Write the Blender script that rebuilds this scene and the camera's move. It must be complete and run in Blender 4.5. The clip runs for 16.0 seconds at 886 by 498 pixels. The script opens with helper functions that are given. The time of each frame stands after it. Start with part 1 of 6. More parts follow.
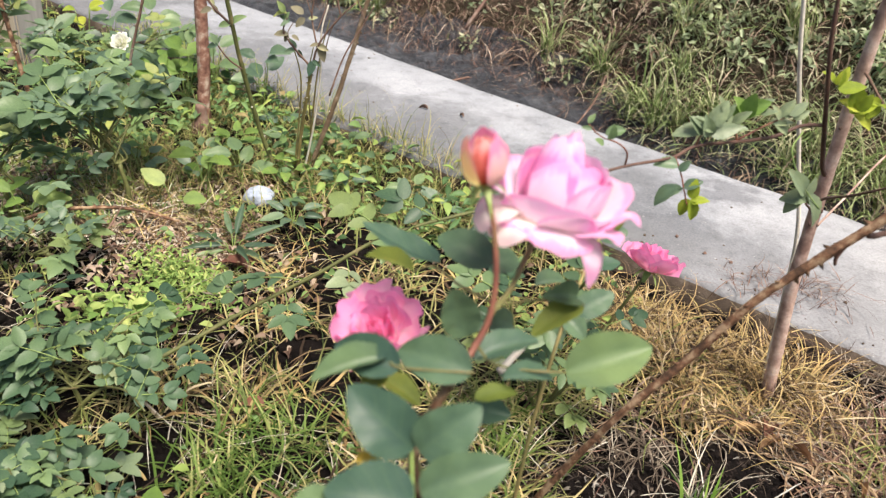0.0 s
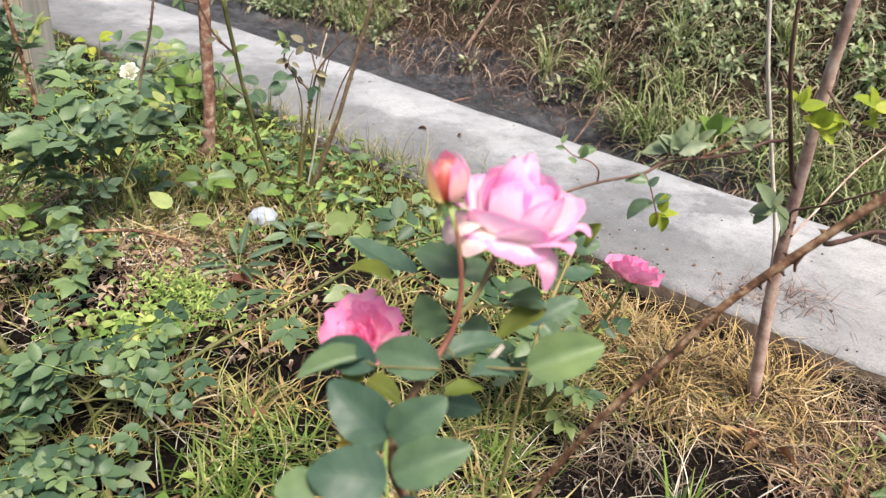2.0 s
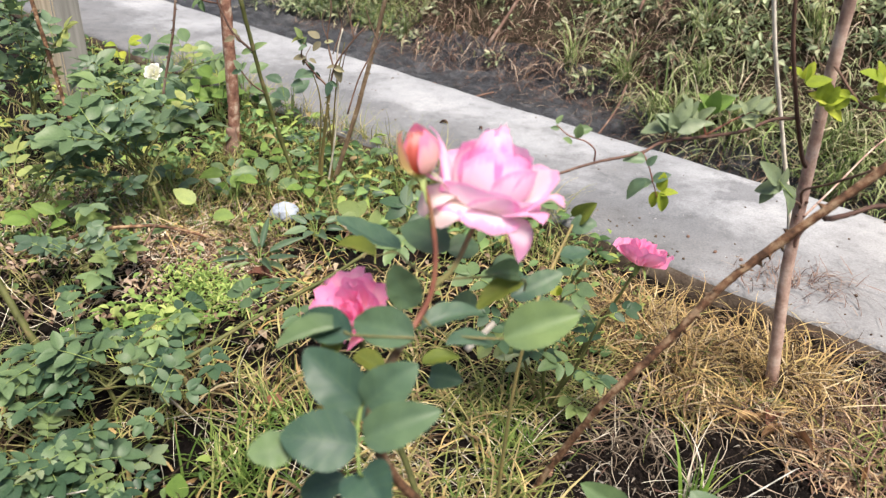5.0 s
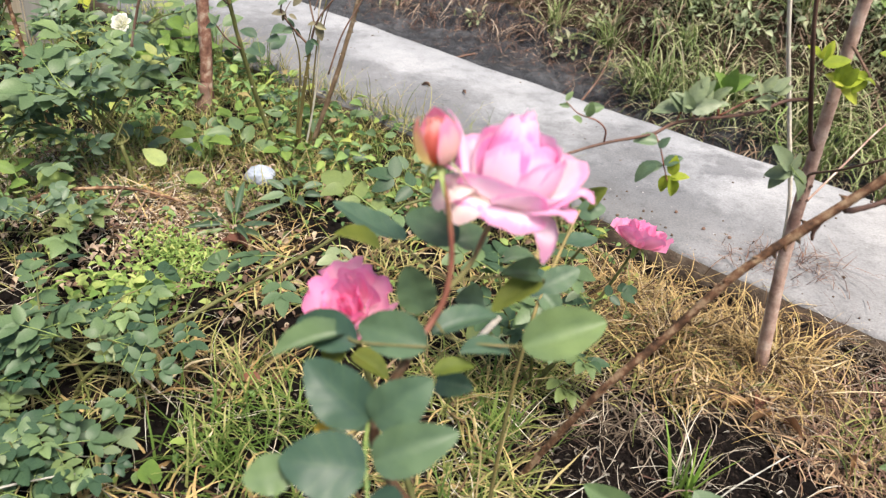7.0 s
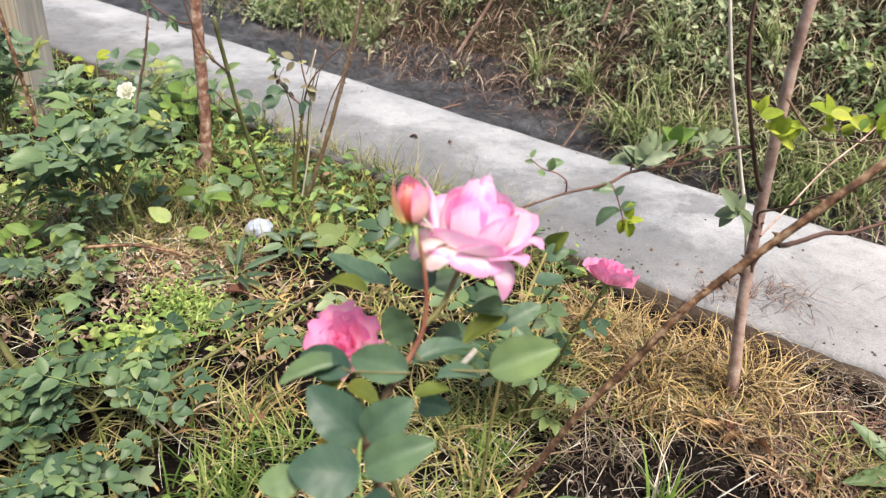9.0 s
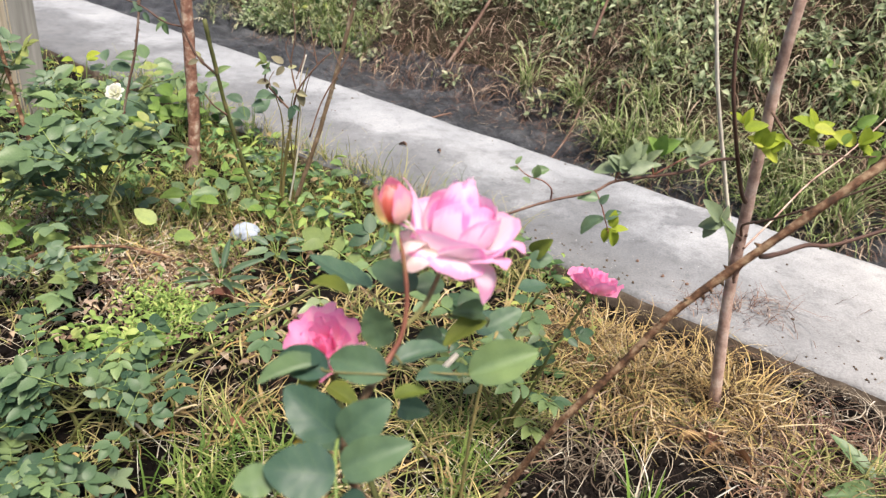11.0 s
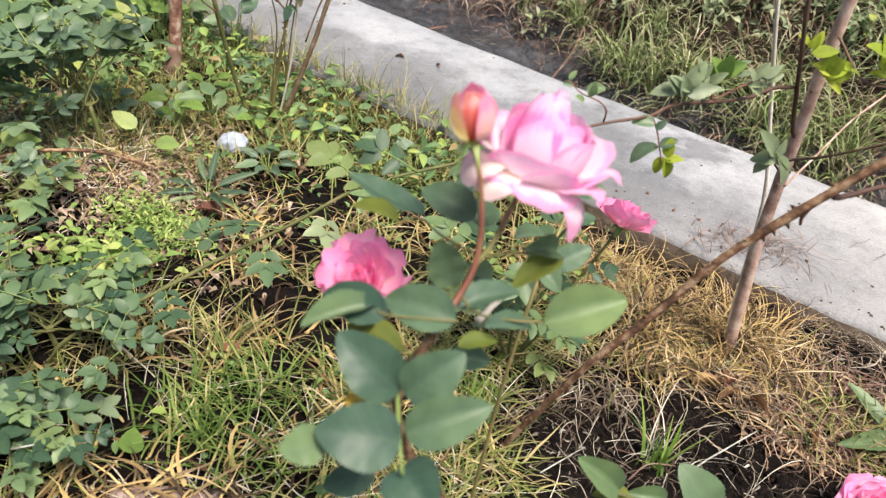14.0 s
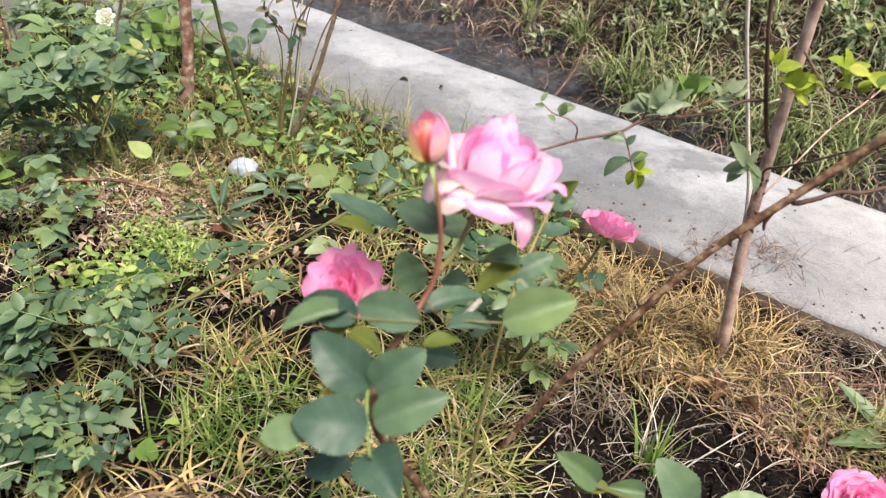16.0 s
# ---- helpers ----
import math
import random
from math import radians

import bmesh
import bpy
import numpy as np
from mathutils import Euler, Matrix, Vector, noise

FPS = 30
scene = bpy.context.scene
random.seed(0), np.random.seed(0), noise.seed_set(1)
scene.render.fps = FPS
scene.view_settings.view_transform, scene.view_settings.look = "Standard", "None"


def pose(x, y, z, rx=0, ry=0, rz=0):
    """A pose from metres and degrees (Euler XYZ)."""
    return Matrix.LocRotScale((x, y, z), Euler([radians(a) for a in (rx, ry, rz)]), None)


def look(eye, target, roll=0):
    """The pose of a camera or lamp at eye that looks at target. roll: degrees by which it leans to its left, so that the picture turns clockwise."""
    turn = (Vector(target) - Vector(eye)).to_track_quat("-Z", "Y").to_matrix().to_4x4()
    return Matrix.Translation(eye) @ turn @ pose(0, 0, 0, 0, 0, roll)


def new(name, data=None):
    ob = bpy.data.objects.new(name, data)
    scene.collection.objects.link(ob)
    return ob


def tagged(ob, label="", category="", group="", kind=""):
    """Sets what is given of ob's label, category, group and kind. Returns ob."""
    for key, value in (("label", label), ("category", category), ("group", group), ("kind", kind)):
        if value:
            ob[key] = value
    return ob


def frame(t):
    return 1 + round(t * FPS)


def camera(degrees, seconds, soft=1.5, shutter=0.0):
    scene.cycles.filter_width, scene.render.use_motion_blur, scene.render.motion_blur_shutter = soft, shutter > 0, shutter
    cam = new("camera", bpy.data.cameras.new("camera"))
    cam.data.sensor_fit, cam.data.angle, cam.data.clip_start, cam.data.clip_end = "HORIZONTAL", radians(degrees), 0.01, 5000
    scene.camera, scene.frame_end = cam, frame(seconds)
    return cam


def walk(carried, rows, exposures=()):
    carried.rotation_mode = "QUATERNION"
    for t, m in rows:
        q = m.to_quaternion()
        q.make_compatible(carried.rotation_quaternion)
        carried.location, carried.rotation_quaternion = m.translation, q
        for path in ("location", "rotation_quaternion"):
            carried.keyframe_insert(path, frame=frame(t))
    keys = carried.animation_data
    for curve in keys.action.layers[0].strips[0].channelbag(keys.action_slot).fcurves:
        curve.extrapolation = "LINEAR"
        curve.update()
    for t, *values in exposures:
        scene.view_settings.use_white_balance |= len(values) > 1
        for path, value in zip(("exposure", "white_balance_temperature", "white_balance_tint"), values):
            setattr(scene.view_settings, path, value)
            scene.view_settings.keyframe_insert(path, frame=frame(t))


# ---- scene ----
cam = camera(60.8, 16.0, soft=1.35)
cam.data.dof.use_dof, cam.data.dof.focus_distance, cam.data.dof.aperture_fstop = True, 1.9, 5.6
PATH = [
    (0, (-0.036, -0.115, 1.105), (-0.054, 1.614, 0.101), 7.1),
    (0.5, (-0.013, -0.155, 1.128), (-0.036, 1.582, 0.137), 6.5),
    (1, (0.001, -0.189, 1.144), (-0.038, 1.558, 0.171), 5.6),
    (1.5, (0.001, -0.202, 1.15), (-0.049, 1.552, 0.191), 5.5),
    (2, (0.001, -0.182, 1.14), (-0.047, 1.57, 0.176), 5.7),
    (2.5, (-0.002, -0.173, 1.138), (-0.042, 1.572, 0.161), 6.1),
    (3, (0.022, -0.209, 1.154), (-0.029, 1.54, 0.186), 5.5),
    (3.2, (0.036, -0.219, 1.152), (-0.028, 1.537, 0.197), 4.9),
    (5.3, (0.067, -0.191, 1.12), (-0.085, 1.546, 0.139), 3.3),
    (5.5, (0.069, -0.171, 1.115), (-0.082, 1.554, 0.113), 3.4),
    (6, (0.053, -0.144, 1.113), (-0.081, 1.562, 0.078), 4.0),
    (6.5, (0.029, -0.133, 1.118), (-0.066, 1.565, 0.066), 5.1),
    (7, (0.014, -0.125, 1.119), (-0.039, 1.57, 0.059), 6.1),
    (7.5, (0.011, -0.133, 1.127), (-0.017, 1.566, 0.072), 6.6),
    (8, (0.019, -0.179, 1.155), (-0.006, 1.534, 0.123), 6.1),
    (8.5, (0.032, -0.224, 1.182), (-0.006, 1.511, 0.187), 5.1),
    (9, (0.039, -0.237, 1.19), (-0.017, 1.516, 0.229), 4.1),
    (9.5, (0.059, -0.247, 1.197), (-0.012, 1.514, 0.252), 3.1),
    (9.7, (0.066, -0.254, 1.196), (-0.008, 1.512, 0.261), 2.8),
    (11.8, (-0.012, -0.196, 1.149), (0.003, 1.57, 0.21), 8.4),
    (12, (-0.033, -0.17, 1.137), (-0.006, 1.578, 0.167), 9.0),
    (12.5, (-0.038, -0.15, 1.133), (0.005, 1.566, 0.108), 9.6),
    (13, (-0.04, -0.146, 1.121), (0.017, 1.55, 0.063), 9.9),
    (13.5, (-0.057, -0.131, 1.109), (0.014, 1.548, 0.024), 10.2),
    (14, (-0.051, -0.132, 1.114), (0.03, 1.535, 0.011), 10.1),
    (14.5, (-0.037, -0.157, 1.125), (0.034, 1.507, 0.018), 9.3),
    (15, (-0.016, -0.169, 1.133), (0.021, 1.497, 0.028), 8.1),
    (15.5, (-0.001, -0.205, 1.147), (0.017, 1.472, 0.057), 7.6),
    (16, (0.001, -0.199, 1.157), (0.02, 1.49, 0.087), 7.4),
]
walk(cam, [(t, look(eye, target, roll)) for t, eye, target, roll in PATH], [(0.0, 0.74, 6800, 13), (16.0, 0.74, 6800, 13)])
# ---------- world, sun, exposure ----------
world = bpy.data.worlds.new("sky")
scene.world = world
world.use_nodes = True
wn = world.node_tree.nodes
sky = wn.new("ShaderNodeTexSky")
sky.sky_type = "NISHITA"
sky.sun_disc = False
sky.sun_elevation = radians(66)
sky.sun_rotation = radians(150)
sky.air_density, sky.dust_density, sky.ozone_density = 1.0, 3.0, 1.0
world.node_tree.links.new(sky.outputs[0], wn["Background"].inputs[0])
wn["Background"].inputs[1].default_value = 0.095
sun = new("sun", bpy.data.lights.new("sun", "SUN"))
sun.data.energy, sun.data.angle, sun.data.color = 4.7, radians(24), (1.0, 0.94, 0.84)
sun.matrix_world = look((0.7, -1.2, 3.1), (0, 0, 0))


# ---------- mesh helpers ----------
PLACED = {}


def part(name, data, mat, parent=None, at=Matrix(), label=""):
    """One mesh object, at a world pose, under a thing or a part."""
    if isinstance(data, bmesh.types.BMesh):
        me = bpy.data.meshes.new(name)
        for f in data.faces:
            f.smooth = True
        data.to_mesh(me)
        data.free()
    else:
        me = data
    if mat and not me.materials:
        me.materials.append(mat)
    ob = new(name, me)
    if parent is not None:
        ob.parent = parent
        ob.matrix_basis = PLACED[parent].inverted() @ at
    else:
        ob.matrix_basis = at
    PLACED[ob] = at.copy()
    return tagged(ob, label)


def thing(name, base, label, category, group="", kind=""):
    ob = new(name)
    ob.empty_display_size = 0.05
    ob.matrix_basis = Matrix.Translation(base)
    PLACED[ob] = ob.matrix_basis.copy()
    return tagged(ob, label, category, group, kind)


def smooth_path(pts, steps=6):
    """Catmull-Rom through the points."""
    p = [Vector(q) for q in pts]
    if len(p) < 3:
        return [p[0].lerp(p[-1], k / steps) for k in range(steps + 1)]
    p = [p[0] * 2 - p[1]] + p + [p[-1] * 2 - p[-2]]
    out = []
    for i in range(1, len(p) - 2):
        a, b, c, d = p[i - 1], p[i], p[i + 1], p[i + 2]
        for k in range(steps):
            t = k / steps
            out.append(0.5 * (2 * b + (c - a) * t + (2 * a - 5 * b + 4 * c - d) * t * t + (3 * b - a - 3 * c + d) * t**3))
    return out + [p[-2]]


def tube(bm, pts, r0, r1, sides=7, wob=0.08, steps=6, rnd=None):
    rnd = rnd or random
    path = smooth_path(pts, steps)
    n = len(path)
    rings = []
    ref = Vector((0.3, 0.9, 0.2))
    for i, q in enumerate(path):
        d = (path[min(i + 1, n - 1)] - path[max(i - 1, 0)]).normalized()
        x = d.cross(ref).normalized()
        y = d.cross(x)
        r = r0 + (r1 - r0) * i / (n - 1)
        ring = []
        for k in range(sides):
            a = 2 * math.pi * k / sides
            rr = r * (1 + rnd.uniform(-wob, wob))
            ring.append(bm.verts.new(q + x * (math.cos(a) * rr) + y * (math.sin(a) * rr)))
        rings.append(ring)
    for a, b in zip(rings, rings[1:]):
        for k in range(sides):
            bm.faces.new((a[k], a[(k + 1) % sides], b[(k + 1) % sides], b[k]))
    bm.faces.new(rings[0][::-1])
    bm.faces.new(rings[-1])
    return path


def thorns(bm, path, radius, every, size, rnd):
    for i in range(2, len(path) - 2):
        if rnd.random() > every:
            continue
        d = (path[i + 1] - path[i - 1]).normalized()
        side = d.cross(Vector((rnd.uniform(-1, 1), rnd.uniform(-1, 1), rnd.uniform(-1, 1)))).normalized()
        c = path[i] + side * radius * 0.8
        tip = c + side * size - d * size * 0.35
        w = d.cross(side) * size * 0.22
        v = [bm.verts.new(c + d * size * 0.45), bm.verts.new(c + w), bm.verts.new(c - d * size * 0.45), bm.verts.new(c - w)]
        t = bm.verts.new(tip)
        for k in range(4):
            bm.faces.new((v[k], v[(k + 1) % 4], t))


def sheet(name, verts, quads, smooth=True, uv=None):
    """A mesh from numpy arrays of corners and four-cornered faces."""
    verts, quads = np.asarray(verts, np.float32), np.asarray(quads, np.int32)
    me = bpy.data.meshes.new(name)
    me.vertices.add(len(verts))
    me.vertices.foreach_set("co", verts.ravel())
    me.loops.add(quads.size)
    me.loops.foreach_set("vertex_index", quads.ravel())
    me.polygons.add(len(quads))
    me.polygons.foreach_set("loop_start", np.arange(len(quads), dtype=np.int32) * 4)
    me.polygons.foreach_set("use_smooth", np.full(len(quads), smooth))
    if uv is not None:
        me.uv_layers.new(name="UVMap").data.foreach_set("uv", np.asarray(uv, np.float32)[quads.ravel()].ravel())
    me.update(calc_edges=True)
    return me


# ---------- the lie of the land ----------
# u runs along the concrete strip, v across it, away from the garden
UX, UY, VX, VY = 0.823, -0.568, 0.568, 0.823
NEAR, FAR, TOP = 1.742, 2.54, 0.08


def xy(u, v):
    return UX * u + VX * v, UY * u + VY * v


def uv(x, y):
    return UX * x + UY * y, VX * x + VY * y


def toe_of(u):
    """Where the bank begins to rise beyond the ditch."""
    return 3.30 + 0.45 * np.clip((-1.4 - u) / 0.9, 0, 1) + 0.10 * np.sin(2.9 * u + 0.6) + 0.06 * np.sin(6.3 * u)


def land(x, y):
    """Height of the ground, for numbers or arrays."""
    u, v = uv(x, y)
    soil = 0.012 * np.sin(5 * x + 1.3) * np.cos(4 * y) + 0.007 * np.sin(11 * x + 7 * y) + 0.004 * np.sin(23 * x - 17 * y)
    soil = soil + 0.025 * np.exp(-((x - 0.84) ** 2 / 0.10 + (y - 1.30) ** 2 / 0.05)) - 0.02 * np.exp(-((x - 0.6) ** 2 / 0.06 + (y - 0.95) ** 2 / 0.02))
    soil = soil + 0.012 * np.clip((v - 1.60) / 0.1, 0, 1) * np.clip((u + 1.0) / 0.25, 0, 1)
    lump = 0.05 * np.sin(3.1 * u + 1.0) * np.sin(2.3 * v) + 0.035 * np.sin(7.3 * u + 2 * v) + 0.02 * np.sin(15 * u - 9 * v)
    toe = toe_of(u)
    bed = -0.22 + 0.3 * lump + 0.020 * np.sin(27 * u + 3 * np.sin(9 * v)) * np.sin(23 * v + 2 * np.sin(11 * u)) + 0.010 * np.sin(53 * u + 1) * np.sin(47 * v)
    rise = np.clip(v - toe, 0, None)
    bank = np.minimum(-0.22 + 1.25 * rise - 0.05 * rise**2, 1.55 + 0.1 * np.clip(rise - 2, 0, 4)) + lump * np.clip(rise * 3, 0.25, 1)
    z = np.where(v < NEAR + 0.1, soil, np.where(v < FAR - 0.03, -0.06, np.where(v < toe, bed, bank)))
    return z


# ---------- materials ----------
def mat_new(name):
    m = bpy.data.materials.new(name)
    m.use_nodes = True
    return m, m.node_tree.nodes, m.node_tree.links, m.node_tree.nodes["Principled BSDF"]


def ramp(nodes, stops, mode="LINEAR"):
    r = nodes.new("ShaderNodeValToRGB")
    r.color_ramp.interpolation = mode
    e = r.color_ramp.elements
    while len(e) < len(stops):
        e.new(0.5)
    for k, (p, c) in zip(e, stops):
        k.position, k.color = p, (*c, 1)
    return r


def noise_node(nodes, links, scale, detail=5, rough=0.6, coord="Object"):
    tc = nodes.new("ShaderNodeTexCoord")
    n = nodes.new("ShaderNodeTexNoise")
    n.inputs["Scale"].default_value, n.inputs["Detail"].default_value, n.inputs["Roughness"].default_value = scale, detail, rough
    links.new(tc.outputs[coord], n.inputs["Vector"])
    return n


def mix(nodes, links, a, b, fac, mode="MIX"):
    m = nodes.new("ShaderNodeMix")
    m.data_type, m.blend_type = "RGBA", mode
    for s, v in ((m.inputs[0], fac), (m.inputs[6], a), (m.inputs[7], b)):
        if isinstance(v, bpy.types.NodeSocket):
            links.new(v, s)
        elif isinstance(v, (int, float)):
            s.default_value = v
        else:
            s.default_value = (*v, 1)
    return m.outputs[2]


def bump(nodes, links, height, strength, distance, bsdf):
    b = nodes.new("ShaderNodeBump")
    b.inputs["Strength"].default_value, b.inputs["Distance"].default_value = strength, distance
    links.new(height, b.inputs["Height"])
    links.new(b.outputs[0], bsdf.inputs["Normal"])


def rough_mat(name, stops, scale, roughness=0.9, fine=60, bump_s=0.4, bump_d=0.01, fine_amt=0.35):
    """A rough surface with tones at two scales."""
    m, n, l, b = mat_new(name)
    a = noise_node(n, l, scale)
    r = ramp(n, stops)
    l.new(a.outputs[0], r.inputs[0])
    f = noise_node(n, l, fine, 6, 0.7)
    g = ramp(n, ((0.3, (0.45, 0.45, 0.45)), (0.7, (1.3, 1.3, 1.3))))
    l.new(f.outputs[0], g.inputs[0])
    l.new(mix(n, l, r.outputs[0], g.outputs[0], fine_amt, "MULTIPLY"), b.inputs["Base Color"])
    b.inputs["Roughness"].default_value = roughness
    b.inputs["Specular IOR Level"].default_value = 0.12 if roughness > 0.85 else 0.35
    bump(n, l, f.outputs[0], bump_s, bump_d, b)
    return m


def thin_mat(name, stops, source, roughness=0.5, through_amt=0.3, veins=False, tint_top=None, spec=0.2):
    """Leaves, blades and petals: thin sheets through which some light passes."""
    m, n, l, b = mat_new(name)
    r = ramp(n, stops)
    if source == "object":
        s = n.new("ShaderNodeObjectInfo").outputs["Random"]
    else:
        s = n.new("ShaderNodeNewGeometry").outputs["Random Per Island"]
    l.new(s, r.inputs[0])
    col = r.outputs[0]
    blot = noise_node(n, l, 55 if veins else 25, 4, 0.6)
    g = ramp(n, ((0.3, (0.72, 0.72, 0.72)), (0.7, (1.18, 1.18, 1.18))))
    l.new(blot.outputs[0], g.inputs[0])
    col = mix(n, l, col, g.outputs[0], 0.7, "MULTIPLY")
    if veins:
        wide = noise_node(n, l, 1.6, 2, 0.5)
        w = ramp(n, ((0.35, (0.78, 0.80, 0.86)), (0.65, (1.2, 1.16, 1.02))))
        l.new(wide.outputs[0], w.inputs[0])
        col = mix(n, l, col, w.outputs[0], 0.8, "MULTIPLY")
        tc = n.new("ShaderNodeTexCoord")
        sp = n.new("ShaderNodeSeparateXYZ")
        l.new(tc.outputs["UV"], sp.inputs[0])

        def calc(op, a, c):
            q = n.new("ShaderNodeMath")
            q.operation = op
            for k, v in enumerate((a, c)):
                if isinstance(v, (int, float)):
                    q.inputs[k].default_value = v
                elif v is not None:
                    l.new(v, q.inputs[k])
            return q.outputs[0]

        side = calc("ABSOLUTE", calc("SUBTRACT", sp.outputs[0], 0.5), None)
        wave = calc("SINE", calc("MULTIPLY", calc("SUBTRACT", sp.outputs[1], calc("MULTIPLY", side, 0.55)), 34.0), None)
        rib = calc("LESS_THAN", side, 0.022)
        lines = calc("MAXIMUM", calc("GREATER_THAN", wave, 0.93), rib)
        col = mix(n, l, col, (0.16, 0.24, 0.10), calc("MULTIPLY", lines, 0.10))
        bump(n, l, calc("ADD", wave, calc("MULTIPLY", blot.outputs[0], 1.5)), 0.05, 0.002, b)
    l.new(col, b.inputs["Base Color"])
    b.inputs["Roughness"].default_value = roughness
    b.inputs["Specular IOR Level"].default_value = spec
    t = n.new("ShaderNodeBsdfTranslucent")
    l.new(col, t.inputs[0])
    x = n.new("ShaderNodeMixShader")
    x.inputs[0].default_value = through_amt
    l.new(b.outputs[0], x.inputs[1])
    l.new(t.outputs[0], x.inputs[2])
    l.new(x.outputs[0], n["Material Output"].inputs[0])
    return m


def petal_mat(name, base, mid, edge, vary):
    """Pale at the claw, pinker to the rim; UV y runs from claw to rim."""
    m, n, l, b = mat_new(name)
    tc = n.new("ShaderNodeTexCoord")
    sp = n.new("ShaderNodeSeparateXYZ")
    l.new(tc.outputs["UV"], sp.inputs[0])
    no = noise_node(n, l, 30, 3, 0.5)
    mx = n.new("ShaderNodeMath")
    mx.operation = "MULTIPLY_ADD"
    l.new(no.outputs[0], mx.inputs[0])
    mx.inputs[1].default_value = 0.45
    l.new(sp.outputs[1], mx.inputs[2])
    mp = n.new("ShaderNodeMapping")
    mp.inputs["Scale"].default_value = (26, 2.2, 1)
    l.new(tc.outputs["UV"], mp.inputs[0])
    streak = n.new("ShaderNodeTexNoise")
    streak.inputs["Scale"].default_value, streak.inputs["Detail"].default_value = 1.0, 3
    l.new(mp.outputs[0], streak.inputs["Vector"])
    ma = n.new("ShaderNodeMath")
    ma.operation = "MULTIPLY_ADD"
    l.new(streak.outputs[0], ma.inputs[0])
    ma.inputs[1].default_value = 0.35
    l.new(mx.outputs[0], ma.inputs[2])
    r = ramp(n, ((0.42, base), (0.92, mid), (1.0, edge)))
    mz = n.new("ShaderNodeMath")
    mz.operation = "MULTIPLY"
    mz.inputs[1].default_value = 0.76
    l.new(ma.outputs[0], mz.inputs[0])
    l.new(mz.outputs[0], r.inputs[0])
    oi = n.new("ShaderNodeObjectInfo")
    g = ramp(n, ((0.0, vary), (1.0, (1, 1, 1))))
    l.new(oi.outputs["Random"], g.inputs[0])
    col = mix(n, l, r.outputs[0], g.outputs[0], 1.0, "MULTIPLY")
    l.new(col, b.inputs["Base Color"])
    b.inputs["Roughness"].default_value = 0.65
    b.inputs["Specular IOR Level"].default_value = 0.2
    fine = noise_node(n, l, 120, 3, 0.5)
    bump(n, l, fine.outputs[0], 0.15, 0.001, b)
    t = n.new("ShaderNodeBsdfTranslucent")
    l.new(col, t.inputs[0])
    x = n.new("ShaderNodeMixShader")
    x.inputs[0].default_value = 0.48
    l.new(b.outputs[0], x.inputs[1])
    l.new(t.outputs[0], x.inputs[2])
    l.new(x.outputs[0], n["Material Output"].inputs[0])
    return m


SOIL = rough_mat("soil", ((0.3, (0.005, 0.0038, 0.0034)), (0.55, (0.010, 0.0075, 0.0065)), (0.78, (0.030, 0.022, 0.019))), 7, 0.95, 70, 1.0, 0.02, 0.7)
BANK_EARTH = rough_mat("brown_bank_earth", ((0.3, (0.026, 0.020, 0.014)), (0.5, (0.058, 0.047, 0.031)), (0.72, (0.12, 0.10, 0.066))), 9, 0.95, 60, 1.0, 0.03, 0.6)
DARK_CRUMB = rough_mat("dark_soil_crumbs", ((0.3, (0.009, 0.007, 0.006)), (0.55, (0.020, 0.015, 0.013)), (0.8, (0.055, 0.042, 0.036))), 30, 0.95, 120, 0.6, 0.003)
CLOD = rough_mat("earth_crumbs", ((0.3, (0.05, 0.035, 0.028)), (0.6, (0.13, 0.095, 0.07)), (0.8, (0.28, 0.24, 0.2))), 14, 0.95, 90, 0.6, 0.004)
MUD = rough_mat("wet_mud", ((0.3, (0.024, 0.026, 0.031)), (0.5, (0.060, 0.065, 0.076)), (0.7, (0.135, 0.142, 0.158))), 8, 0.5, 30, 1.0, 0.05, 0.6)
BARK = rough_mat("smooth_bark", ((0.34, (0.25, 0.155, 0.125)), (0.52, (0.48, 0.335, 0.275)), (0.72, (0.66, 0.54, 0.47))), 22, 0.75, 120, 0.5, 0.003)
RUST_BARK = rough_mat("reddish_bark", ((0.35, (0.13, 0.06, 0.045)), (0.5, (0.27, 0.14, 0.10)), (0.65, (0.50, 0.40, 0.32))), 30, 0.85, 110, 0.7, 0.004)
BROWN_CANE = rough_mat("brown_cane", ((0.38, (0.062, 0.033, 0.019)), (0.5, (0.175, 0.090, 0.050)), (0.60, (0.34, 0.235, 0.145))), 45, 0.7, 140, 0.8, 0.002)
DARK_CANE = rough_mat("dark_red_cane", ((0.3, (0.055, 0.030, 0.024)), (0.6, (0.12, 0.065, 0.048)), (0.75, (0.2, 0.125, 0.085))), 18, 0.65, 140, 0.4, 0.002)
WITHERED_CANE = rough_mat("pale_brown_cane", ((0.3, (0.13, 0.085, 0.055)), (0.55, (0.26, 0.18, 0.115)), (0.75, (0.50, 0.42, 0.32))), 24, 0.75, 140, 0.5, 0.002)
GREEN_CANE = rough_mat("olive_green_cane", ((0.3, (0.055, 0.06, 0.02)), (0.55, (0.11, 0.12, 0.04)), (0.75, (0.2, 0.15, 0.08))), 20, 0.6, 140, 0.4, 0.002)
OCHRE_CANE = rough_mat("ochre_green_cane", ((0.3, (0.11, 0.115, 0.045)), (0.55, (0.21, 0.17, 0.065)), (0.75, (0.33, 0.25, 0.10))), 9, 0.6, 140, 0.4, 0.002)
